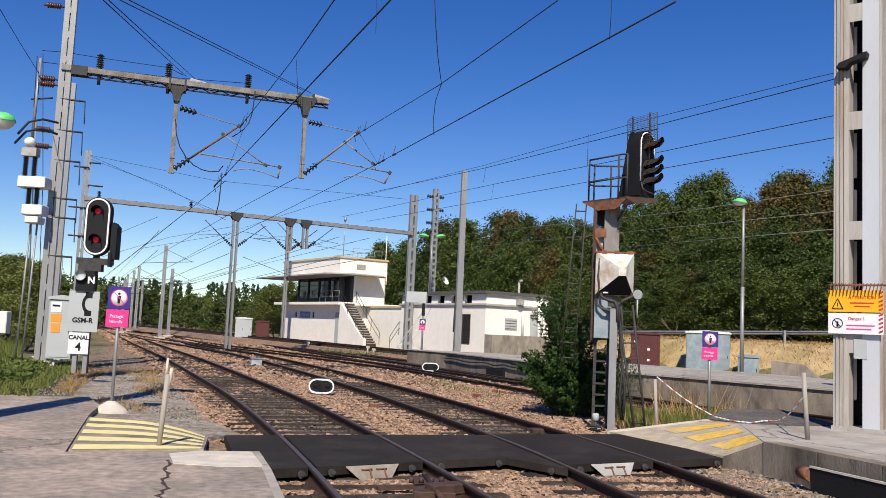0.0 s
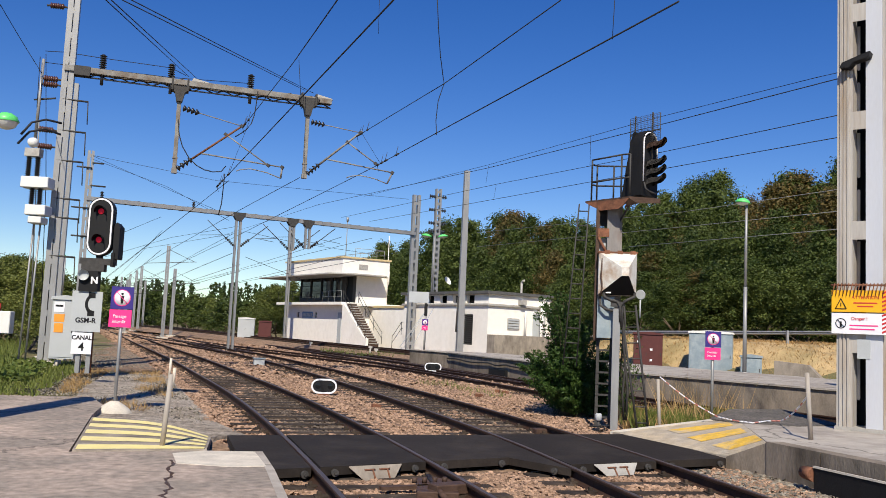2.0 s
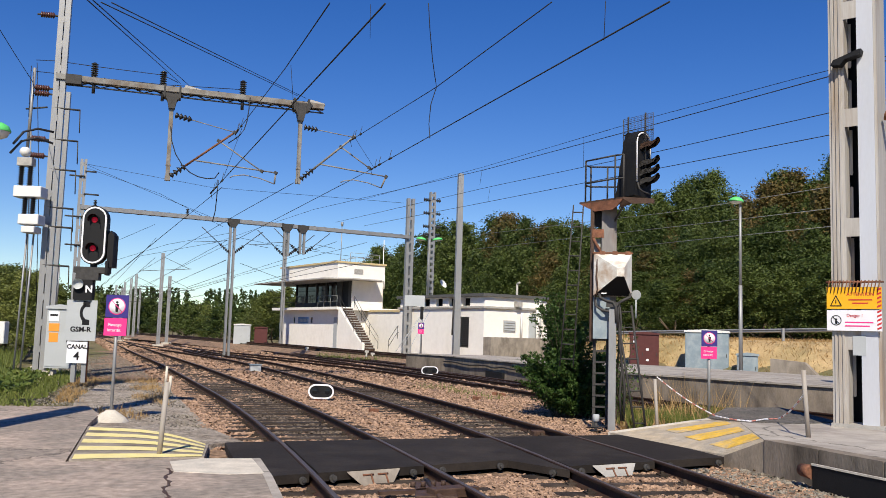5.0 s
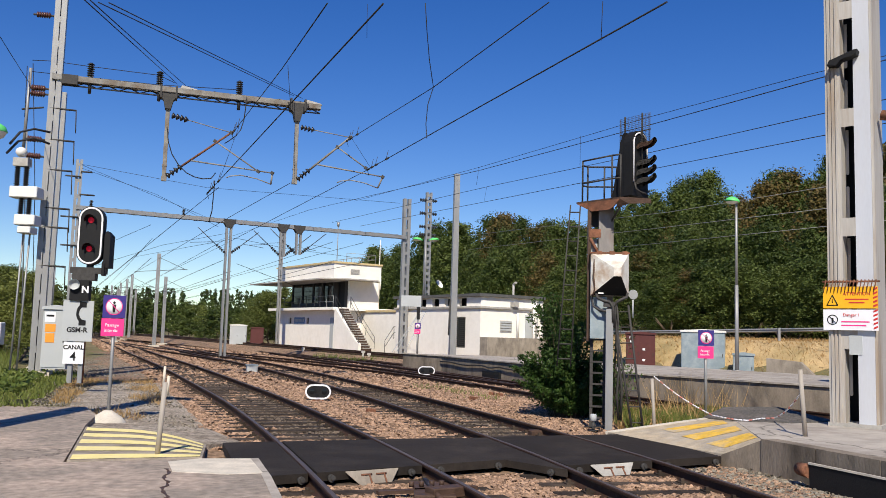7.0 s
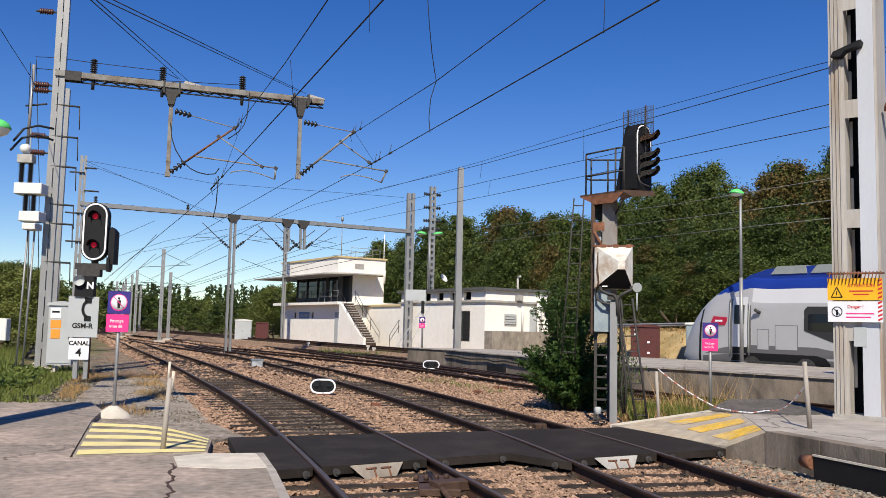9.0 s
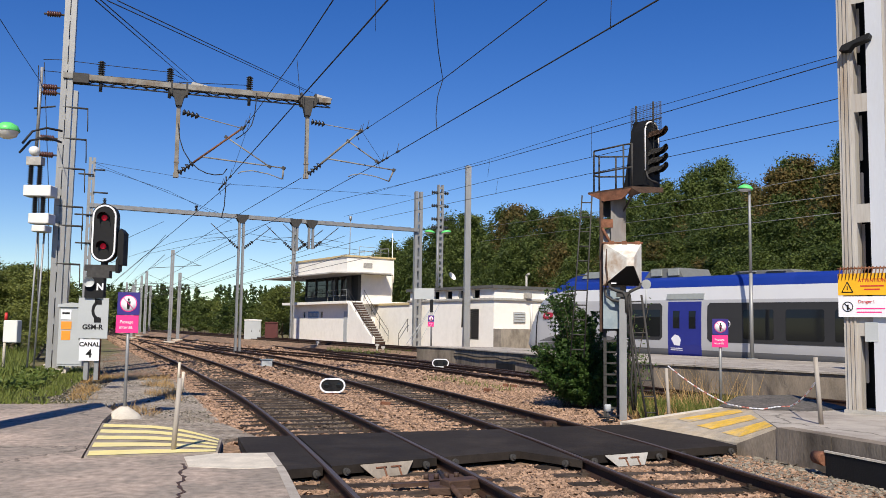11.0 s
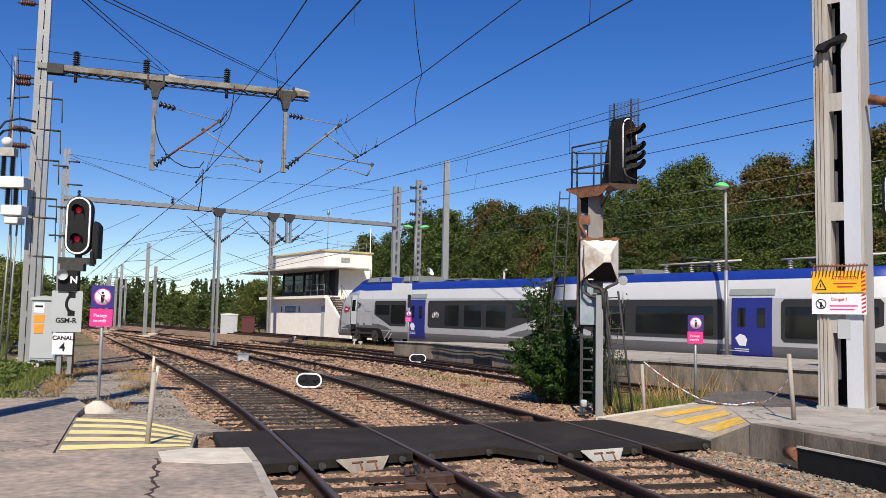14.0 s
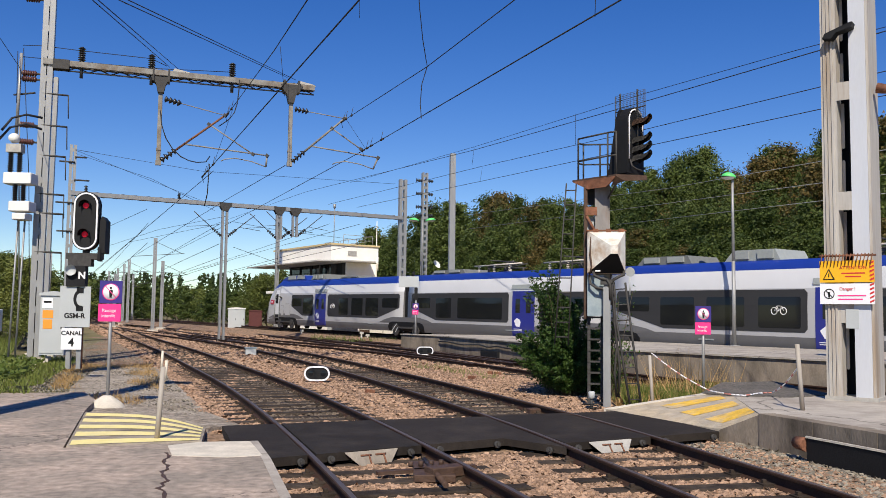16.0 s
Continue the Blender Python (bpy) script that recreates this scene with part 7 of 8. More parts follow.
def door(car, x0, x1, badge=True):
    d = side_panel("door", [(x0, 0.42), (x1, 0.42), (x1, 0.9), (x1, 1.6), (x1, 2.0), (x1, 2.62), (x0, 2.62), (x0, 2.0), (x0, 1.6), (x0, 0.9)], 0.014, M_TW_DOOR, car, "dark blue double door")
    side_panel("door", [(x0, 0.42), (x1, 0.42), (x1, 0.9), (x1, 2.0), (x1, 2.62), (x0, 2.62), (x0, 2.0), (x0, 0.9)], 0.014, M_TW_DOOR, car, "dark blue double door", True)
    w = x1 - x0
    for u in (0.16, 0.64):
        side_panel("door_window", [(x0 + u * w, 1.55), (x0 + (u + 0.2) * w, 1.55), (x0 + (u + 0.2) * w, 2.0), (x0 + (u + 0.2) * w, 2.25), (x0 + u * w, 2.25), (x0 + u * w, 2.0)], 0.02, M_GLASS, car)
    side_panel("door_header", [(x0 - 0.1, 2.72), (x1 + 0.1, 2.72), (x1 + 0.1, 2.94), (x0 - 0.1, 2.94)], 0.04, M_TW_PALE, car, "pale grey door header")
    if badge:
        side_panel("badge", [(x0 + 0.1 * w, 1.15), (x0 + 0.2 * w, 0.88), (x0 + 0.36 * w, 0.86), (x0 + 0.4 * w, 1.1), (x0 + 0.34 * w, 1.25), (x0 + 0.22 * w, 1.3)], 0.02, M_SIGNWHITE, car)
        for z in (0.74, 0.67):
            side_panel("plain_bar", [(x0 + 0.08 * w, z), (x0 + 0.44 * w, z), (x0 + 0.44 * w, z + 0.03), (x0 + 0.08 * w, z + 0.03)], 0.02, M_SIGNWHITE, car)


def bicycle_mark(car, x, z, s):
    bm = B()
    for cx in (-0.3, 0.3):
        pts = [(x + s * (cx + 0.2 * math.cos(a)), z + s * 0.2 * math.sin(a)) for a in [i * math.tau / 14 for i in range(15)]]
        tube(bm, [(a, side_y(b) - 0.025, b) for a, b in pts], 0.012 * s * 2, 4)
    fr = [(-0.3, 0), (-0.12, 0.28), (0.2, 0.28), (0.0, 0.0), (-0.3, 0), (-0.12, 0.28), (0.0, 0), (0.2, 0.28), (0.3, 0)]
    tube(bm, [(x + s * a, side_y(z + s * b) - 0.025, z + s * b) for a, b in fr], 0.012 * s * 2, 4)
    part("bicycle_mark", bm, M_SIGNWHITE, car, "white bicycle symbol")


def bogie(car, x):
    bm = B()
    for dx in (-1.1, 1.1):
        for y in (0.5, W - 0.5):
            rod(bm, (x + dx, y - 0.07, 0.43), (x + dx, y + 0.07, 0.43), 0.42, 0.42, 20)
    for y in (0.3, W - 0.3):
        box(bm, x - 1.6, x + 1.6, y - 0.08, y + 0.08, 0.42, 0.66)
        for dx in (-1.1, 0, 1.1):
            rod(bm, (x + dx, y - 0.12, 0.45), (x + dx, y + 0.12, 0.45), 0.14, 0.14, 10)
        box(bm, x - 0.3, x + 0.3, y - 0.12, y + 0.1, 0.25, 0.5)
    part("bogie", bm, M_BLACK, car, "dark bogie with steel wheels")
    # arched black panel paints the shaded opening above the bogie in the skirt
    side_panel("bogie_recess", [(x - 2.0, 0.33), (x + 2.0, 0.33), (x + 2.0, 0.62), (x + 1.85, 0.80), (x + 1.5, 0.88), (x - 1.5, 0.88), (x - 1.85, 0.80), (x - 2.0, 0.62)], 0.012, M_BLACK, car)
    bm = B()
    for dx in (-1.1, 1.1):
        rod(bm, (x + dx, 0.06, 0.42), (x + dx, 0.0, 0.42), 0.40, 0.36, 20)
        rod(bm, (x + dx, 0.0, 0.44), (x + dx, -0.06, 0.44), 0.13, 0.11, 12)
    box(bm, x - 1.45, x + 1.45, -0.05, 0.0, 0.50, 0.60)
    part("wheel_set", bm, M_DARKSTEEL, car)
    side_panel("skirt_arch", [(x - 3.2, 0.80), (x + 3.2, 0.80), (x + 2.4, 1.02), (x + 1.5, 1.16), (x - 1.5, 1.16), (x - 2.4, 1.02)], 0.006, M_TW_SKIRT, car)


def roof_gear(car, x0, x1, pale=False, h=0.42):
    bm = B()
    prism(bm, [(x0, 3.6), (x1, 3.6), (x1 - 0.25, 3.62 + h), (x0 + 0.45, 3.62 + h)], -W + 0.5, -0.5, FACE)
    part("roof_unit", bm, M_TW_PALE if pale else M_TW_ROOF, car, "grey roof equipment housing")
    w = (x1 - x0) / 2
    for i in range(2):
        bm = B()
        box(bm, x0 + 0.5 + i * w * 0.85, x0 + 0.3 + (i + 0.8) * w * 0.85, 0.42, 0.5, 3.72, 3.58 + h)
        part("roof_hatch", bm, M_TW_PALE, car)


def pantograph(car, x):
    bm = B()
    for y in (0.8, W - 0.8):
        rod(bm, (x - 0.6, y, 3.66), (x - 0.6, y, 3.9), 0.06)
        rod(bm, (x + 0.8, y, 3.66), (x + 0.8, y, 3.9), 0.06)
        rod(bm, (x - 0.7, y, 3.92), (x + 1.0, y, 3.92), 0.035)
        rod(bm, (x - 0.6, y, 3.95), (x + 1.1, y, 4.12), 0.03)
    rod(bm, (x - 0.4, W / 2, 3.95), (x + 1.5, W / 2, 4.12), 0.04)
    rod(bm, (x + 1.5, W / 2, 4.12), (x - 0.2, W / 2, 4.25), 0.03)
    rod(bm, (x - 0.2, 0.6, 4.27), (x - 0.2, W - 0.6, 4.27), 0.03)
    part("pantograph", bm, M_DARKSTEEL, car, "folded pantograph")
    bm = B()
    for i in range(3):
        disc_stack(bm, (x - 1.3 + i * 1.3, 0.7, 3.66), (x - 1.3 + i * 1.3, 0.7, 3.98), 4, 0.1)
    rod(bm, (x - 1.6, 0.6, 4.0), (x + 2.4, 0.6, 4.05), 0.035)
    part("roof_insulator", bm, M_PALE, car)


def gangway(x0, x1):
    bm = B()
    n = 7
    o = []
    for i in range(n):
        a, w = x0 + (x1 - x0) * i / n, (x1 - x0) / n
        o += [(a, 0.12), (a + 0.6 * w, 0.12), (a + 0.65 * w, 0.18), (a + 0.95 * w, 0.18)]
    o += [(x1, W - 0.14), (x0, W - 0.14)]
    prism(bm, o, 0.65, 3.45)
    part("gangway", bm, M_BLACK, train, "black gangway bellows")
    bm = B()
    rod(bm, (x0 + 0.1, 0.5, 3.5), (x0 + 0.35, 0.5, 3.85), 0.08)
    rod(bm, (x1 - 0.1, 0.5, 3.5), (x0 + 0.3, 0.5, 3.85), 0.06)
    part("roof_cable", bm, M_BLACK, train)


head = shell(0.0, 21.4, "front")
band(head, 5.45, 9.10, 1.9, 0, ((5.6, 7.2, 1.72), (7.45, 9.0, 1.2)))
door(head, 9.42, 11.12)
band(head, 11.42, 20.95, 0, 2.7, ((13.1, 14.4, 1.2), (14.9, 16.4, 1.2), (16.8, 18.4, 1.2), (18.9, 20.75, 1.72)))
bicycle_mark(head, 12.2, 1.75, 0.62)
bogie(head, 4.4)
bogie(head, 21.65)
bm = B()
prism(bm, [(1.75, 2.95), (2.3, 3.36), (3.0, 3.74), (3.7, 3.93), (4.4, 4.0), (6.9, 4.0), (7.2, 3.5), (4.0, 3.3), (2.4, 3.05)], -W + 0.36, -0.36, FACE)
part("cab_roof_fairing", bm, M_TW_BLUE, head, "blue cab roof fairing")
for a, b in ((3.9, 5.35), (5.5, 6.85)):
    bm = B()
    prism(bm, [(a + 0.25, 4.02), (b - 0.05, 4.02), (b, 3.74), (a, 3.74)], -0.36, -0.32, FACE)
    part("roof_hatch", bm, M_TW_PALE, head)
    bm = B()
    box(bm, a + 0.25, b - 0.05, 0.4, W - 0.4, 4.0, 4.03)
    part("roof_lid", bm, M_TW_PALE, head)
roof_gear(head, 7.6, 9.8, False, 0.42)
roof_gear(head, 12.0, 15.0, False, 0.16)
# cab details
for x in (2.30, 3.14):
    side_panel("door_recess", [(x, 0.5), (x + 0.14, 0.5), (x + 0.14, 2.0), (x + 0.14, 2.84), (x, 2.84), (x, 2.0)], 0.008, M_TW_SKIRT, head)
    bm = B()
    tube(bm, [(x + 0.07, side_y(z) - 0.035, z) for z in (0.75, 1.2, 2.0, 2.7)], 0.022, 6)
    part("grab_rail", bm, M_TW_PALE, head, "pale grab rail")
side_panel("cab_door", [(2.47, 1.08), (3.11, 1.08), (3.11, 2.0), (3.11, 2.92), (2.47, 2.92), (2.47, 2.0)], 0.012, M_TW_WHITE, head, "white cab door")
side_panel("cab_window", [(2.55, 1.92), (3.0, 1.92), (3.0, 2.3), (3.0, 2.62), (2.55, 2.62), (2.55, 2.3)], 0.018, M_GLASS, head)
side_panel("cab_step", [(2.47, 0.45), (3.11, 0.45), (3.11, 0.8), (3.11, 1.07), (2.47, 1.07), (2.47, 0.8)], 0.012, M_BLACK, head)
for z in (0.55, 0.82):
    bm = B()
    rod(bm, (2.5, -0.03, z), (3.08, -0.03, z), 0.025, 0.025, 6)
    part("step_bar", bm, M_TW_SKIRT, head)
bm = B()
seam = []
for x in (1.02, 1.12):
    X = x - 0.30 * (1 - x / 2.2)
    seam.append([bm.verts.new((X, y - 0.014, z)) for y, z in ring_at(x, "front")[1:7]])
for i in range(5):
    bm.faces.new((seam[0][i], seam[0][i + 1], seam[1][i + 1], seam[1][i]))
part("front_seam", bm, M_BLACK, head, "dark seam of the front cover")
for x0, x1, z0, z1 in ((3.55, 4.05, 1.0, 1.75), (4.3, 5.2, 1.02, 1.9)):
    o = [(x0, z0), (x1, z0), (x1, z1), (x0, z1)]
    side_panel("hatch", o, 0.01, M_TW_SKIRT, head)
    side_panel("hatch_cover", [(x0 + 0.02, z0 + 0.02), (x1 - 0.02, z0 + 0.02), (x1 - 0.02, z1 - 0.02), (x0 + 0.02, z1 - 0.02)], 0.014, M_TW_GREY, head)
bm = B()
rod(bm, (3.7, -0.02, 2.32), (3.55, -0.16, 2.45), 0.06, 0.06, 8)
part("mirror", bm, M_DARKSTEEL, head)
side_panel("emblem", [(1.52, 1.86), (2.12, 1.86), (2.20, 2.0), (2.22, 2.16), (1.60, 2.20), (1.50, 2.0)], 0.012, mat("emblem_red", (0.42, 0.015, 0.045), 0.4, var=0.03, bump=0.0), head, "small plain red emblem")
side_panel("plain_bar", [(1.68, 1.99), (2.02, 1.99), (2.02, 2.0), (2.02, 2.06), (1.68, 2.06), (1.68, 2.0)], 0.018, M_SIGNWHITE, head)
bm = B()
rod(bm, (0.35, 0.6, 1.42), (0.30, W - 0.6, 1.42), 0.05)
part("lamp_strip", bm, M_GLASS, head)
bm = B()
ws_r = [[(x, y, z + 0.015) for y, z in ring_at(x, "front")[8:12]] for x in (0.85, 1.3, 1.7, 2.1, 2.6)]
vv = [[bm.verts.new(p) for p in r] for r in ws_r]
for a, b in zip(vv, vv[1:]):
    for i in range(3):
        bm.faces.new((a[i], a[i + 1], b[i + 1], b[i]))
part("windscreen", bm, M_GLASS, head, "dark raked windscreen")
gangway(21.38, 21.92)

mid = shell(21.9, 37.9)
band(mid, 22.3, 31.42, 2.6, 0, ((22.5, 24.3, 1.72), (24.9, 26.4, 1.2), (27.0, 30.9, 1.2)))
door(mid, 31.72, 33.42)
band(mid, 33.78, 37.45, 0, 1.9, ((33.95, 35.4, 1.2), (35.85, 37.3, 1.72)))
bogie(mid, 38.15)
pantograph(mid, 29.3)
pantograph(mid, 35.0)
roof_gear(mid, 23.5, 27.0, False, 0.26)
side_panel("tally_plate", [(35.9, 0.9), (36.2, 0.9), (36.2, 1.05), (35.9, 1.05)], 0.02, M_TW_PALE, mid)
gangway(37.88, 38.42)
mid2 = shell(38.4, 54.4)
band(mid2, 38.85, 47.85, 2.6, 0, ((39.0, 40.7, 1.72), (41.3, 43.0, 1.2), (43.6, 45.3, 1.2), (45.9, 47.6, 1.2)))
bicycle_mark(mid2, 46.75, 1.80, 0.62)
door(mid2, 48.15, 49.85)
band(mid2, 50.2, 53.95, 0, 1.9, ((50.4, 51.9, 1.2), (52.3, 53.8, 1.72)))
roof_gear(mid2, 39.5, 42.5, False, 0.36)
roof_gear(mid2, 44.0, 46.5, True, 0.44)
pantograph(mid2, 50.0)
bogie(mid2, 54.65)
gangway(54.38, 54.92)
tail = shell(54.9, 76.3, "rear")
band(tail, 55.4, 64.9, 2.6, 0, ((55.6, 57.4, 1.72), (58, 59.6, 1.2), (60.2, 61.8, 1.2), (62.4, 64.0, 1.2)))
door(tail, 65.2, 66.9)
band(tail, 67.2, 70.85, 0, 1.9, ((67.4, 68.9, 1.2), (69.2, 70.7, 1.72)))
bogie(tail, 71.9)
for car, s0, s1 in ((head, 17, 20), (mid, 31, 37), (mid2, 43, 52)):
    side_panel("small_label", [(s0 + 0.2, 0.66), (s0 + 0.9, 0.66), (s0 + 0.9, 0.71), (s0 + 0.2, 0.71)], 0.02, M_TW_PALE, car)


# ---- plants ----
def leaf_mesh(name, centers, sizes, material, rng, aspect=0.6, droop=0.3, facing=None):
    """Small leaves, one triangle each; facing gives the way that each one's upper side is turned."""
    n = len(centers)
    c = np.asarray(centers)
    s = np.asarray(sizes)[:, None]
    up = rng.normal(size=(n, 3))
    if facing is not None:
        up = up * 0.45 + facing
    up[:, 2] += droop
    up /= np.linalg.norm(up, axis=1, keepdims=True)
    a = rng.normal(size=(n, 3))
    a -= (a * up).sum(1, keepdims=True) * up
    a /= np.linalg.norm(a, axis=1, keepdims=True)
    b = np.cross(a, up)
    v = np.stack([c + a * s, c - a * s * 0.7 + b * s * aspect, c - a * s * 0.7 - b * s * aspect], 1).reshape(-1, 3)
    me = bpy.data.meshes.new(name)
    me.from_pydata(v.tolist(), [], [(3 * i, 3 * i + 1, 3 * i + 2) for i in range(n)])
    me.materials.append(material)
    return me


def crown_points(rng, lobes, per, spread, height, base):
    """Leaves gathered on the skins of many uneven lobes of a tapering crown: places and outward ways."""
    out, way = [], []
    for _ in range(lobes):
        u = rng.random() ** 0.85
        zz = base + (height * 0.96 - base) * u
        rad = spread * math.sin(math.pi * min(0.97, 0.14 + 0.83 * u)) ** 0.8 * (1.12 - 0.42 * u)
        ang = rng.random() * math.tau
        rr = rad * math.sqrt(rng.random()) * 1.05
        cx, cy = rr * math.cos(ang), rr * math.sin(ang)
        lr = (0.045 + 0.075 * rng.random()) * height * (1.1 - 0.45 * u)
        d = rng.normal(size=(per, 3))
        d /= np.linalg.norm(d, axis=1, keepdims=True)
        r = (0.35 + 1.15 * rng.random((per, 1)) ** 1.1) * lr * (1 + 0.25 * np.sin(5 * d[:, :1] + 3 * d[:, 1:2]))
        out.append(d * r * np.array([1, 1, 0.85]) + np.array([cx, cy, zz]))
        way.append(d * 0.6)
    return np.concatenate(out), np.concatenate(way)


def trunk_mesh(rng, height, r):
    bm = B()
    p = Vector((0, 0, -0.5))
    pts = [p]
    for i in range(4):
        p = p + Vector((rng.normal() * 0.12, rng.normal() * 0.12, height * 0.2))
        pts.append(p)
    for i in range(4):
        rod(bm, pts[i], pts[i + 1], r * (1 - 0.2 * i), r * (0.8 - 0.2 * i), 7)
    for i in range(6):
        a = pts[1 + i % 3 + (1 if i > 2 else 0)] if i < 5 else pts[3]
        ang = rng.random() * math.tau
        rod(bm, a, a + Vector((math.cos(ang) * height * 0.2, math.sin(ang) * height * 0.2, height * 0.17)), r * 0.35, r * 0.12, 5)
    return mesh_of(bm, M_BARK, "trunk")


prng = np.random.default_rng(7)
KINDS = []
for k in range(11):
    far = k > 8
    pts, way = crown_points(prng, 30 if far else 72, 60 if far else 135, 0.21 + 0.11 * prng.random() if k < 6 else 0.25, 1.0, 0.22 if k < 6 else 0.12)
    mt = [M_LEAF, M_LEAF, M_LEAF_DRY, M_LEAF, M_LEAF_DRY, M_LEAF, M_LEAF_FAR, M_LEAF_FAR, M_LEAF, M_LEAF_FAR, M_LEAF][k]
    size = prng.uniform(0.018, 0.036, len(pts)) if far else prng.uniform(0.006, 0.0155, len(pts))
    KINDS.append((leaf_mesh("crown", pts, size, mt, prng, 0.65, 0.35, way), trunk_mesh(prng, 1.0, 0.022)))


def tree(x, y, z, h, k, label, wide=1.0):
    t = thing("tree", pose(x, y, z, 0, 0, prng.random() * 360), label, "tree", "trees")
    t.scale = (h * wide, h * wide, h)
    for nm, me in zip(("crown", "trunk"), KINDS[k]):
        o = new(nm, me)
        o.parent = t
    return t


# treeline of the wooded hill: bearing (x/y) and rise of the tops (height over distance)
TL = [(-0.16, 0.055), (-0.11, 0.085), (-0.05, 0.110), (0.0, 0.128), (0.04, 0.137), (0.08, 0.143), (0.14, 0.137), (0.20, 0.148), (0.26, 0.176), (0.33, 0.200), (0.40, 0.205), (0.45, 0.222), (0.52, 0.245), (0.75, 0.26)]
LBL = {0: "leafy green tree on the wooded hillside", 2: "tree with browning late-summer leaves on the hillside"}
for row, c in enumerate((10.5, 14.5, 20, 27, 36)):
    n = (40, 38, 36, 42, 40)[row]
    for i in range(n):
        k = -0.13 + 0.80 * (i + 0.9 * prng.random()) / n
        if row < 2 and k < 0.13:
            continue
        if row < 3 and k < 0.02:
            continue
        cc = c + prng.uniform(-1.5, 1.5)
        y = (32.4 + 1.198 * (cc + 3.4)) / (k + 0.66)
        x = k * y
        g = ground_z(x, y)
        lim = float(np.interp(k, [q[0] for q in TL], [q[1] for q in TL]))
        top = 1.62 + lim * y * (1.04 - 0.24 * prng.random() ** 1.5)
        frac = (0.50, 0.66, 0.84, 0.97, 1.0)[row]
        h = max(3.5, (top - g) * frac)
        kind = int(prng.choice([0, 1, 2, 3, 4, 5, 8], p=[.18, .18, .11, .16, .08, .15, .14]))
        tree(x, y, g - 0.3, h, kind, LBL[2] if kind in (2, 4) else LBL[0], min(1.5, 7.0 / h) if h < 8 else 1.0)
# shrubs that close the foot of the wood
for i in range(12):
    k = 0.14 + 0.5 * (i + prng.random()) / 12
    cc = prng.uniform(8.0, 11.0)
    y = (32.4 + 1.198 * (cc + 3.4)) / (k + 0.66)
    tree(k * y, y, ground_z(k * y, y) - 0.5, prng.uniform(3.0, 5.5), int(prng.choice([0, 1, 3, 5])), "low leafy shrub at the foot of the wood", 1.5)
# trees beyond the cabin and along the line
for i in range(60):
    k = -0.42 + 0.27 * (i + prng.random()) / 60
    y = prng.uniform(120, 200)
    lim = float(np.interp(k, [-0.42, -0.36, -0.30, -0.24, -0.215, -0.18, -0.15], [0.040, 0.037, 0.034, 0.032, 0.037, 0.045, 0.05]))
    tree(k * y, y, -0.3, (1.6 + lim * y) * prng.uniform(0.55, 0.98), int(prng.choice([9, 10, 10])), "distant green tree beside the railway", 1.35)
for i in range(30):
    k = -0.60 + 0.17 * (i + prng.random()) / 30
    y = prng.uniform(38, 75)
    if k > -0.47:
        y = prng.uniform(62, 90)
    lim = float(np.interp(k, [-0.6, -0.52, -0.47, -0.43], [0.10, 0.080, 0.065, 0.055]))
    tree(k * y, y, 0.0, (1.6 + lim * y) * prng.uniform(0.7, 1.0), int(prng.choice([6, 7, 0])), "bushy green tree beside the near track", 1.4)
for k, y, h in ((-0.195, 88, 5.6), (-0.175, 92, 6.2), (-0.21, 95, 5.0), (-0.165, 86, 5.0)):
    tree(k * y, y, 0, h, 6, "round green tree behind the signal cabin", 1.5)
# distant conifer wood, one mass
pts = []
for i in range(260):
    k = -0.50 + 0.45 * prng.random()
    y = prng.uniform(300, 380)
    h = y * (0.036 + 0.008 * prng.random()) + 2
    u = prng.random((70, 1))
    ang = prng.random((70, 1)) * math.tau
    r = (1 - u) * 3.2
    pts.append(np.concatenate([k * y + r * np.cos(ang), y + r * np.sin(ang), u * h], 1))
pts = np.concatenate(pts)
o = new("far_wood", leaf_mesh("far_wood", pts, prng.uniform(0.5, 1.0, len(pts)), M_LEAF, prng))
tagged(o, "distant dark wood of conifers on the horizon", "forest", kind="stuff")

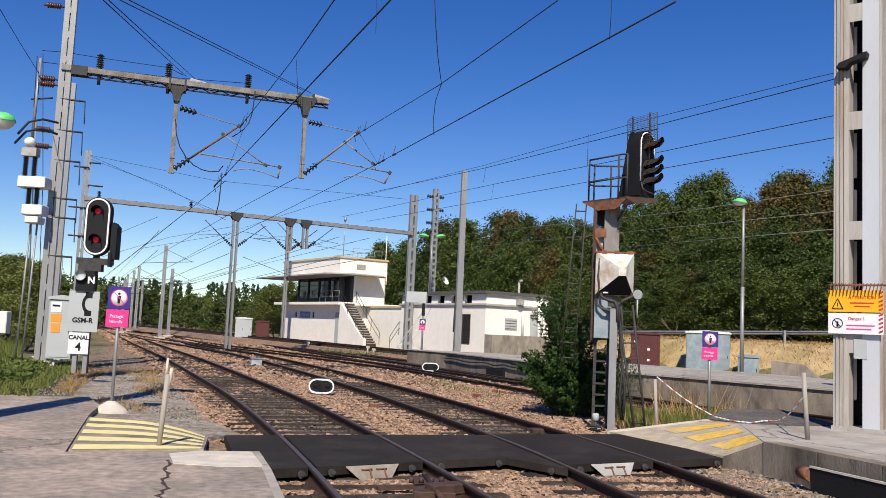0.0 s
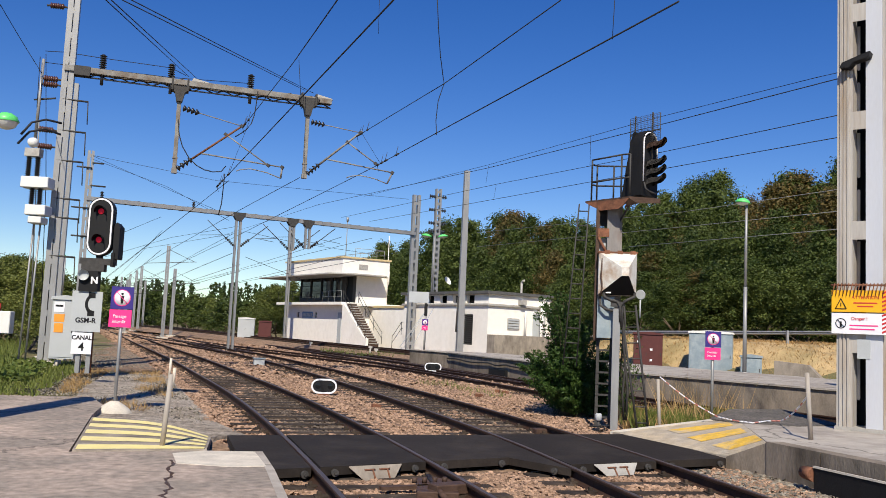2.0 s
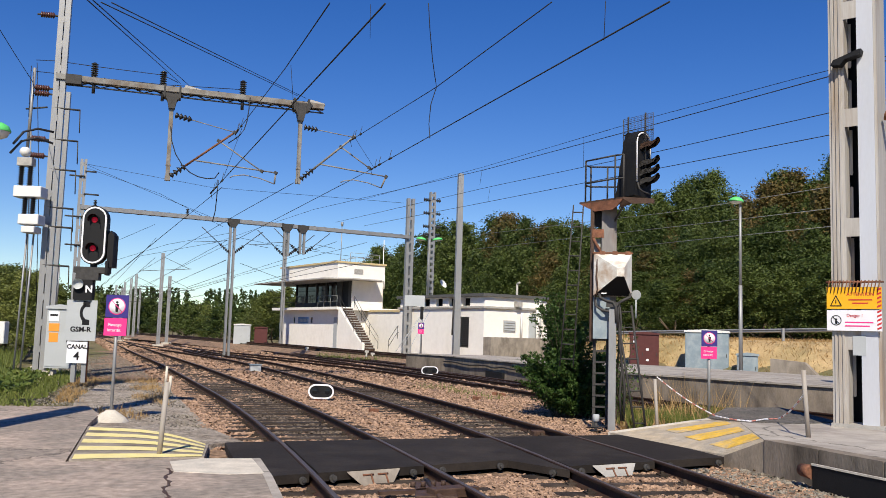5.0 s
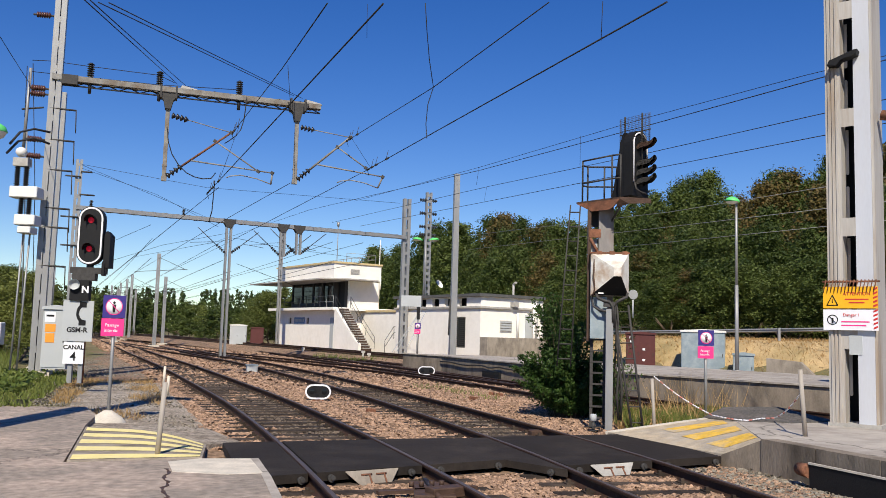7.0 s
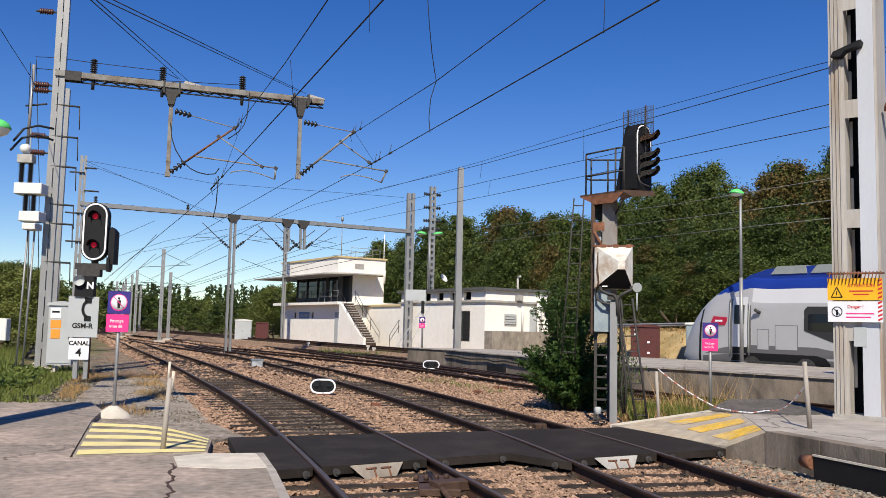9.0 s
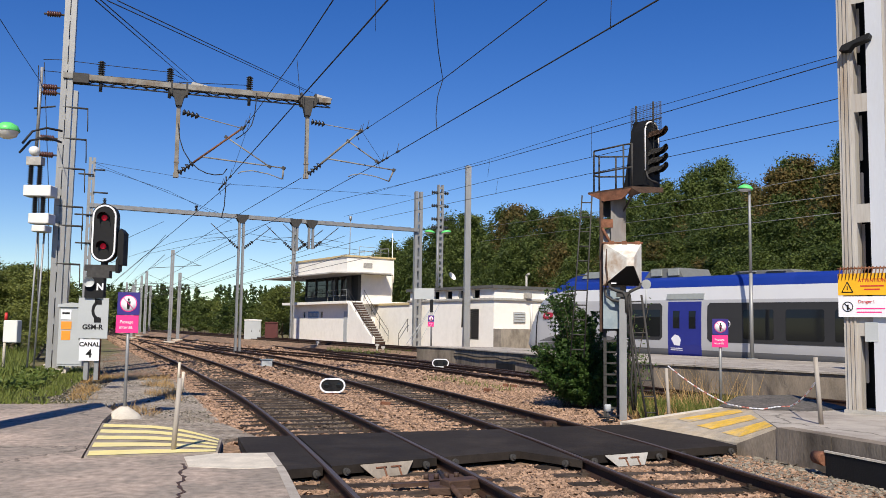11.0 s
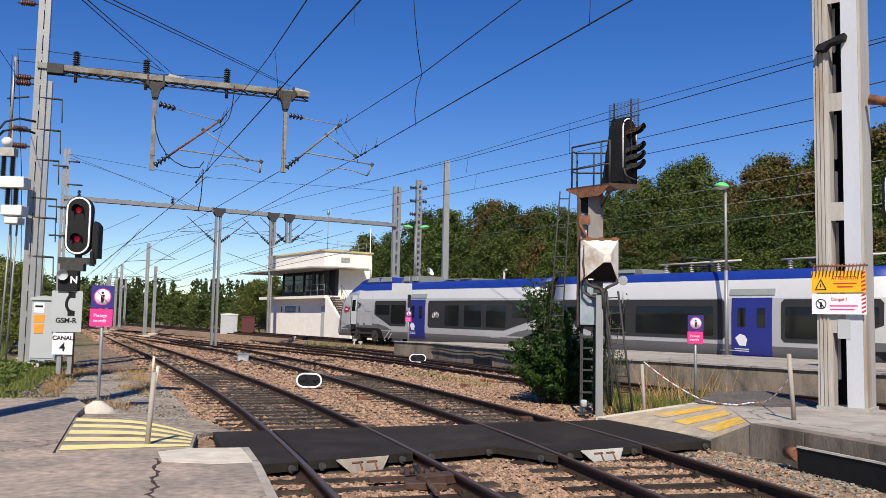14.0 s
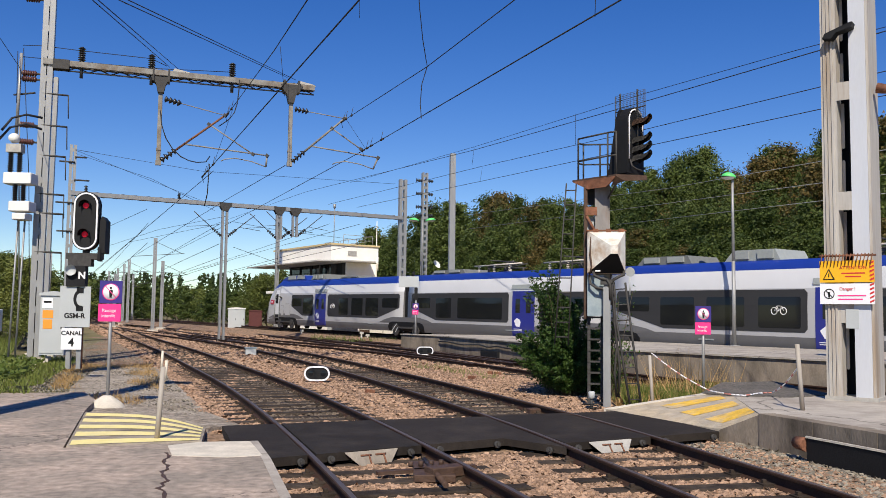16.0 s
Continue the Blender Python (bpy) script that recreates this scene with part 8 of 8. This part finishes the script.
# the shrub beside the signal mast: arching stems with small paired leaves
shrub = thing("shrub", pose(3.1, 19.9, -0.2), "bushy green shrub with feathery leaves growing beside the signal mast", "shrub")
bm = B()
lp = []
srng = np.random.default_rng(3)
for i in range(150):
    ang = srng.random() * math.tau
    reach = 1.05 * math.sqrt(srng.random())
    hh = 2.3 * (1 - 0.45 * (reach / 1.05) ** 2) * srng.uniform(0.30, 1.0)
    if i < 16:
        hh, reach = srng.uniform(2.15, 2.85), srng.uniform(0.35, 1.05)
        ang = math.pi + srng.uniform(-0.9, 0.9)
    elif i < 26:
        hh, reach = srng.uniform(0.8, 1.5), srng.uniform(1.1, 1.4)
        ang = math.pi + srng.uniform(-0.8, 0.8)
    p0 = Vector((0.35 * reach * math.cos(ang), 0.35 * reach * math.sin(ang), 0.0))
    p2 = Vector((reach * math.cos(ang), reach * math.sin(ang), hh))
    p1 = (p0 + p2) / 2 + Vector((0, 0, hh * 0.22)) - Vector((math.cos(ang), math.sin(ang), 0)) * 0.15

    def bend(u):
        return p0 * (1 - u) ** 2 + p1 * 2 * u * (1 - u) + p2 * u * u

    stem = [bend(j / 5) for j in range(6)]
    for a, b in zip(stem, stem[1:]):
        rod(bm, a, b, 0.008, 0.006, 4, False)
    for u in np.linspace(0.22, 1.0, 17):                # each stem carries side fronds of paired leaflets
        q = bend(u)
        for w in range(3):
            fa = srng.random() * math.tau
            ln = srng.uniform(0.10, 0.26) * (1.15 - 0.6 * u)
            for j in range(7):
                f = ln * (j + 1) / 7
                lp.append((q.x + math.cos(fa) * f + srng.normal() * 0.018, q.y + math.sin(fa) * f + srng.normal() * 0.018, q.z + 0.25 * f - 1.2 * f * f + srng.normal() * 0.015))
tagged(part("stem", bm, M_BARK, shrub), kind="stuff")
o = new("leaves", leaf_mesh("leaves", lp, srng.uniform(0.026, 0.055, len(lp)), M_LEAF_NEAR, srng, 0.42, 0.5))
o.parent = shrub
sh2 = thing("shrub", pose(3.75, 18.6, -0.2), "thin straggling shrub growing through the ladder", "shrub")
lp = []
bm = B()
for i in range(26):
    ang = srng.random() * math.tau
    p2 = Vector((0.5 * math.cos(ang) * srng.random() + 0.1, 0.4 * math.sin(ang), srng.uniform(0.6, 2.55)))
    rod(bm, (0, 0, 0), p2, 0.01, 0.006, 4, False)
    for j in range(38):
        u = srng.uniform(0.3, 1)
        lp.append((p2.x * u + srng.normal() * 0.07, p2.y * u + srng.normal() * 0.07, p2.z * u + srng.normal() * 0.06))
tagged(part("stem", bm, M_BARK, sh2), kind="stuff")
o = new("leaves", leaf_mesh("leaves", lp, srng.uniform(0.026, 0.05, len(lp)), M_LEAF_NEAR, srng, 0.5))
o.parent = sh2


def blades(name, pts, h0, h1, material, label, width=0.012, lean=0.35):
    """Grass: tapering blades that lean every way, one mass."""
    v, f = [], []
    for i, (x, y, z) in enumerate(pts):
        a = srng.random() * math.tau
        h = srng.uniform(h0, h1)
        dx, dy = math.cos(a) * width, math.sin(a) * width
        lx, ly = srng.normal() * lean * h, srng.normal() * lean * h
        v += [(x - dx, y - dy, z), (x + dx, y + dy, z), (x + lx, y + ly, z + h)]
        f.append((3 * i, 3 * i + 1, 3 * i + 2))
    me = bpy.data.meshes.new(name)
    me.from_pydata(v, [], f)
    me.materials.append(material)
    return tagged(new(name, me), label, "grass", kind="stuff")


def scatter(n, x0, x1, y0, y1, z, keep=lambda x, y: True):
    out = []
    while len(out) < n:
        x, y = srng.uniform(x0, x1), srng.uniform(y0, y1)
        if keep(x, y):
            out.append((x, y, z(x, y) if callable(z) else z))
    return out


def lump(x, y):
    return noise.noise(Vector((x, y, 3)) * 0.5)


# green verge on the near side of the line, straw beside it
blades("grass", scatter(30000, -24, -7.6, 17.0, 30, 0.0, lambda x, y: x < -7.9 - (y - 17.3) * 0.32 and x < -0.36 * y - 0.8 and lump(x, y) > -0.35), 0.05, 0.13, M_GRASS, "patchy green grass and weeds on the verge", 0.02)
blades("grass", scatter(14000, -30, -11, 24, 45, 0.05, lambda x, y: x < -0.44 * y - 1.2), 0.12, 0.5, M_GRASS, "tall green weeds along the verge", 0.02)
blades("dry_grass", scatter(3200, -11, -5.5, 16.3, 30, -0.16, lambda x, y: abs(x - (-6.3 - 0.36 * (y - 17))) < 1.3 and lump(x, y) > 0.0), 0.05, 0.22, M_STRAW, "thin dry straw beside the track", 0.010, 0.6)
blades("dry_grass", scatter(2600, 3.6, 7.0, 17.2, 21.5, -0.15, lambda x, y: x > 3.6 + 0.1 * (y - 17) and x + 0.66 * y < 20.5), 0.10, 0.36, M_STRAW, "straw and weeds beside the signal mast", 0.010, 0.4)
blades("grass", scatter(5200, 3.8, 7.0, 17.0, 20.5, -0.15, lambda x, y: lump(x * 2, y * 2) > -0.1 and x + 0.66 * y < 20), 0.12, 0.4, M_GRASS, "green weeds beside the signal mast", 0.016, 0.3)
blades("dry_grass", scatter(160, 4.6, 6.2, 17.6, 19.5, -0.1), 0.6, 1.15, M_STRAW, "tall dry grass stalks", 0.008, 0.35)


def on_bank(x, y):
    c = (x + 0.66 * y - 32.4) / 1.198 - 3.4
    return 0.1 < c < 9 and x / y > 0.14


def on_bank_patch(u, c):
    """A point on the bank: u along the train's line from 0 to 1, c metres behind it."""
    y = 55 - 40 * u
    x = 32.4 + 1.198 * (c + 3.4) - 0.66 * y
    return (x, y, ground_z(x, y) + 0.03)


verts = [on_bank_patch(i / 60, -0.1 + 0.45 * j) for j in range(22) for i in range(61)]
faces = [(j * 61 + i, j * 61 + i + 1, (j + 1) * 61 + i + 1, (j + 1) * 61 + i) for j in range(21) for i in range(60)]
faces = [q for q in faces if all(verts[k][0] / verts[k][1] > 0.135 for k in q)]
me = bpy.data.meshes.new("embankment")
me.from_pydata(verts, [], faces)
me.materials.append(M_DRY)
for p in me.polygons:
    p.use_smooth = True
tagged(new("embankment", me), "grassy bank burnt pale brown by the summer", "bank", kind="structure")
blades("dry_grass", scatter(24000, 6, 34, 20, 50, ground_z, on_bank), 0.05, 0.20, M_STRAW, "sun-bleached dry grass covering the bank", 0.022, 0.6)
blades("grass", scatter(900, -8, -2, 52, 66, -0.2, lambda x, y: 29.6 < x + 0.66 * y < 33), 0.1, 0.5, M_GRASS, "weeds in front of the signal cabin", 0.03, 0.4)
blades("grass", scatter(220, -1.5, 2.2, 24, 30, -0.2, lambda x, y: abs(x - 0.5 * (track_2(y) + track_3(y))) < 0.7 and lump(x * 2, y * 2) > 0.1), 0.1, 0.3, M_GRASS, "thin weeds between the tracks", 0.014, 0.4)
# ivy-like verge leaves
pts = scatter(9000, -22, -8, 18, 28, 0.08, lambda x, y: x < -8.4 - (y - 17.3) * 0.36 and lump(x, y) > -0.1)
o = new("verge_weeds", leaf_mesh("verge_weeds", [(a, b, c + srng.random() * 0.12) for a, b, c in pts], srng.uniform(0.04, 0.09, len(pts)), M_GRASS, srng, 0.7, 0))
tagged(o, "low leafy green weeds on the verge", "weeds", kind="stuff")


# ---- ballast stones ----
def stones(name, pts, s0, s1, material, label):
    """Angular stones, each a squashed and turned octahedron-like block."""
    base = np.array([(-1, -.7, -.5), (.8, -1, -.4), (1, .7, -.5), (-.8, 1, -.4), (-.5, -.5, .6), (.7, -.4, .5), (.4, .6, .65), (-.6, .4, .5)])
    fc = [(4, 5, 6, 7), (0, 1, 5, 4), (1, 2, 6, 5), (2, 3, 7, 6), (3, 0, 4, 7)]
    v, f = [], []
    for i, (x, y, z) in enumerate(pts):
        s = srng.uniform(s0, s1)
        e = Euler((srng.normal() * 0.6, srng.normal() * 0.6, srng.random() * 6.28)).to_matrix()
        b = (base * srng.uniform(0.6, 1.2, (8, 3))) @ np.array(e).T * s
        b += (x, y, z)
        v += b.tolist()
        f += [tuple(8 * i + q for q in g) for g in fc]
    me = bpy.data.meshes.new(name)
    me.from_pydata(v, [], f)
    me.materials.append(material)
    return tagged(new(name, me), label, "ballast", kind="stuff")


SLOTS = {fn: along(fn, -19.7, 60, 0.60) for fn in (track_1, track_2)}


def off_sleeper(x, y):
    """False where a sleeper of the two near tracks lies."""
    for fn, slots in SLOTS.items():
        if abs(x - fn(y)) > 1.6:
            continue
        for sx, sy, h in slots:
            if abs(sy - y) < 1.1:
                dx, dy = x - sx, y - sy
                if abs(dy * math.cos(h) - dx * math.sin(h)) < 0.155 and abs(dx * math.cos(h) + dy * math.sin(h)) < 1.27:
                    return False
    return True


def in_gauge(x, y):
    """True between the rails of the two near tracks."""
    return any(abs(x - fn(y)) < 0.74 for fn in (track_1, track_2))


bed = lambda x, y: -0.175 + 0.025 * lump(x * 2, y * 2)
stones("ballast_stones", scatter(20000, -3.6, 7, 5.2, 12.6, bed, lambda x, y: track_1(y) - 1.4 - (0.0 if y < 8.5 else -0.05) < x < track_2(y) + 2.1 and not (track_1(y) - 2.4 > x) and y < 10.6 + 0.42 * (x + 1.2) and x > -1.35 - 0.27 * (y - 8.3) and off_sleeper(x, y)), 0.02, 0.05, M_STONE, "pinkish crushed ballast stones near the crossing")
stones("ballast_stones", scatter(46000, -14, 4.2, 11.6, 30, bed, lambda x, y: (not in_gauge(x, y) or lump(x * 3, y * 3) > 0.28) and y > 13.2 + 0.41 * (x + 2.5) and track_1(y) - 1.75 < x and (x > -3.2 or y > 13.4 - 0.55 * (x + 3.3)) < track_3(y) + 0.3 and off_sleeper(x, y)), 0.025, 0.06, M_STONE, "pinkish crushed ballast stones between the tracks")
stones("ballast_stones", scatter(13000, -26, 4.2, 28, 62, bed, lambda x, y: track_1(y) - 1.8 < x < track_4(y) + 1 and off_sleeper(x, y)), 0.05, 0.10, M_STONE, "crushed ballast stones farther along the line")
stones("ballast_stones", scatter(6000, -45, 4, 62, 110, -0.17, lambda x, y: track_1(y) - 2 < x < track_4(y) + 2), 0.08, 0.17, M_STONE, "crushed ballast stones at the far end of the yard")
stones("gravel", scatter(9000, -24, -4, 13.8, 55, lambda x, y: -0.13 if y < 27 else -0.17, lambda x, y: track_1(y) - 5.2 < x < track_1(y) - 1.8 and (x < -5.6 or y > 14.8) and lump(x, y) > -0.3), 0.012, 0.034, M_STONE_GREY, "thin gravel and dirt beside the near track")
stones("grey_ballast", scatter(4200, 3.0, 7, 5.2, 12.5, bed, lambda x, y: track_2(y) + 0.9 < x < track_2(y) + 2.35 and y < 12.6), 0.025, 0.055, M_STONE_GREY, "grey ballast stones under the platform edge")
stones("grey_ballast", scatter(17000, -14, 3, 13.2, 38, bed, lambda x, y: in_gauge(x, y) and y > 13.2 + 0.41 * (x + 2.5) and off_sleeper(x, y)), 0.02, 0.05, M_STONE_DARK, "dark oily grey stones between the rails")


# ---- what moves ----
def motions():
    """The train gathers speed along its straight line; s is the way gone from the first row."""
    rows = [(0.0, -18.77 + 34.0), (6.5, -18.77 + 6.9), (7.5, -18.77 + 2.3), (8.0, -18.77), (8.5, -21.25), (9.0, -23.63), (10.2, -29.9), (11.5, -36.95), (12.0, -39.75), (12.5, -42.6),
            (13.0, -45.7), (13.5, -48.92), (14.0, -52.25), (14.5, -55.55), (15.0, -58.9), (15.5, -62.25), (16.0, -65.6)]
    keys = []
    for t, s in rows:
        y = (DIRX.x * 32.4 - s) / (0.66 * DIRX.x - DIRX.y)
        keys.append((t, pose(32.4 - 0.66 * y, y, rail_5(y), 0, 0.41, TRZ)))
    walk(train, keys)


motions()
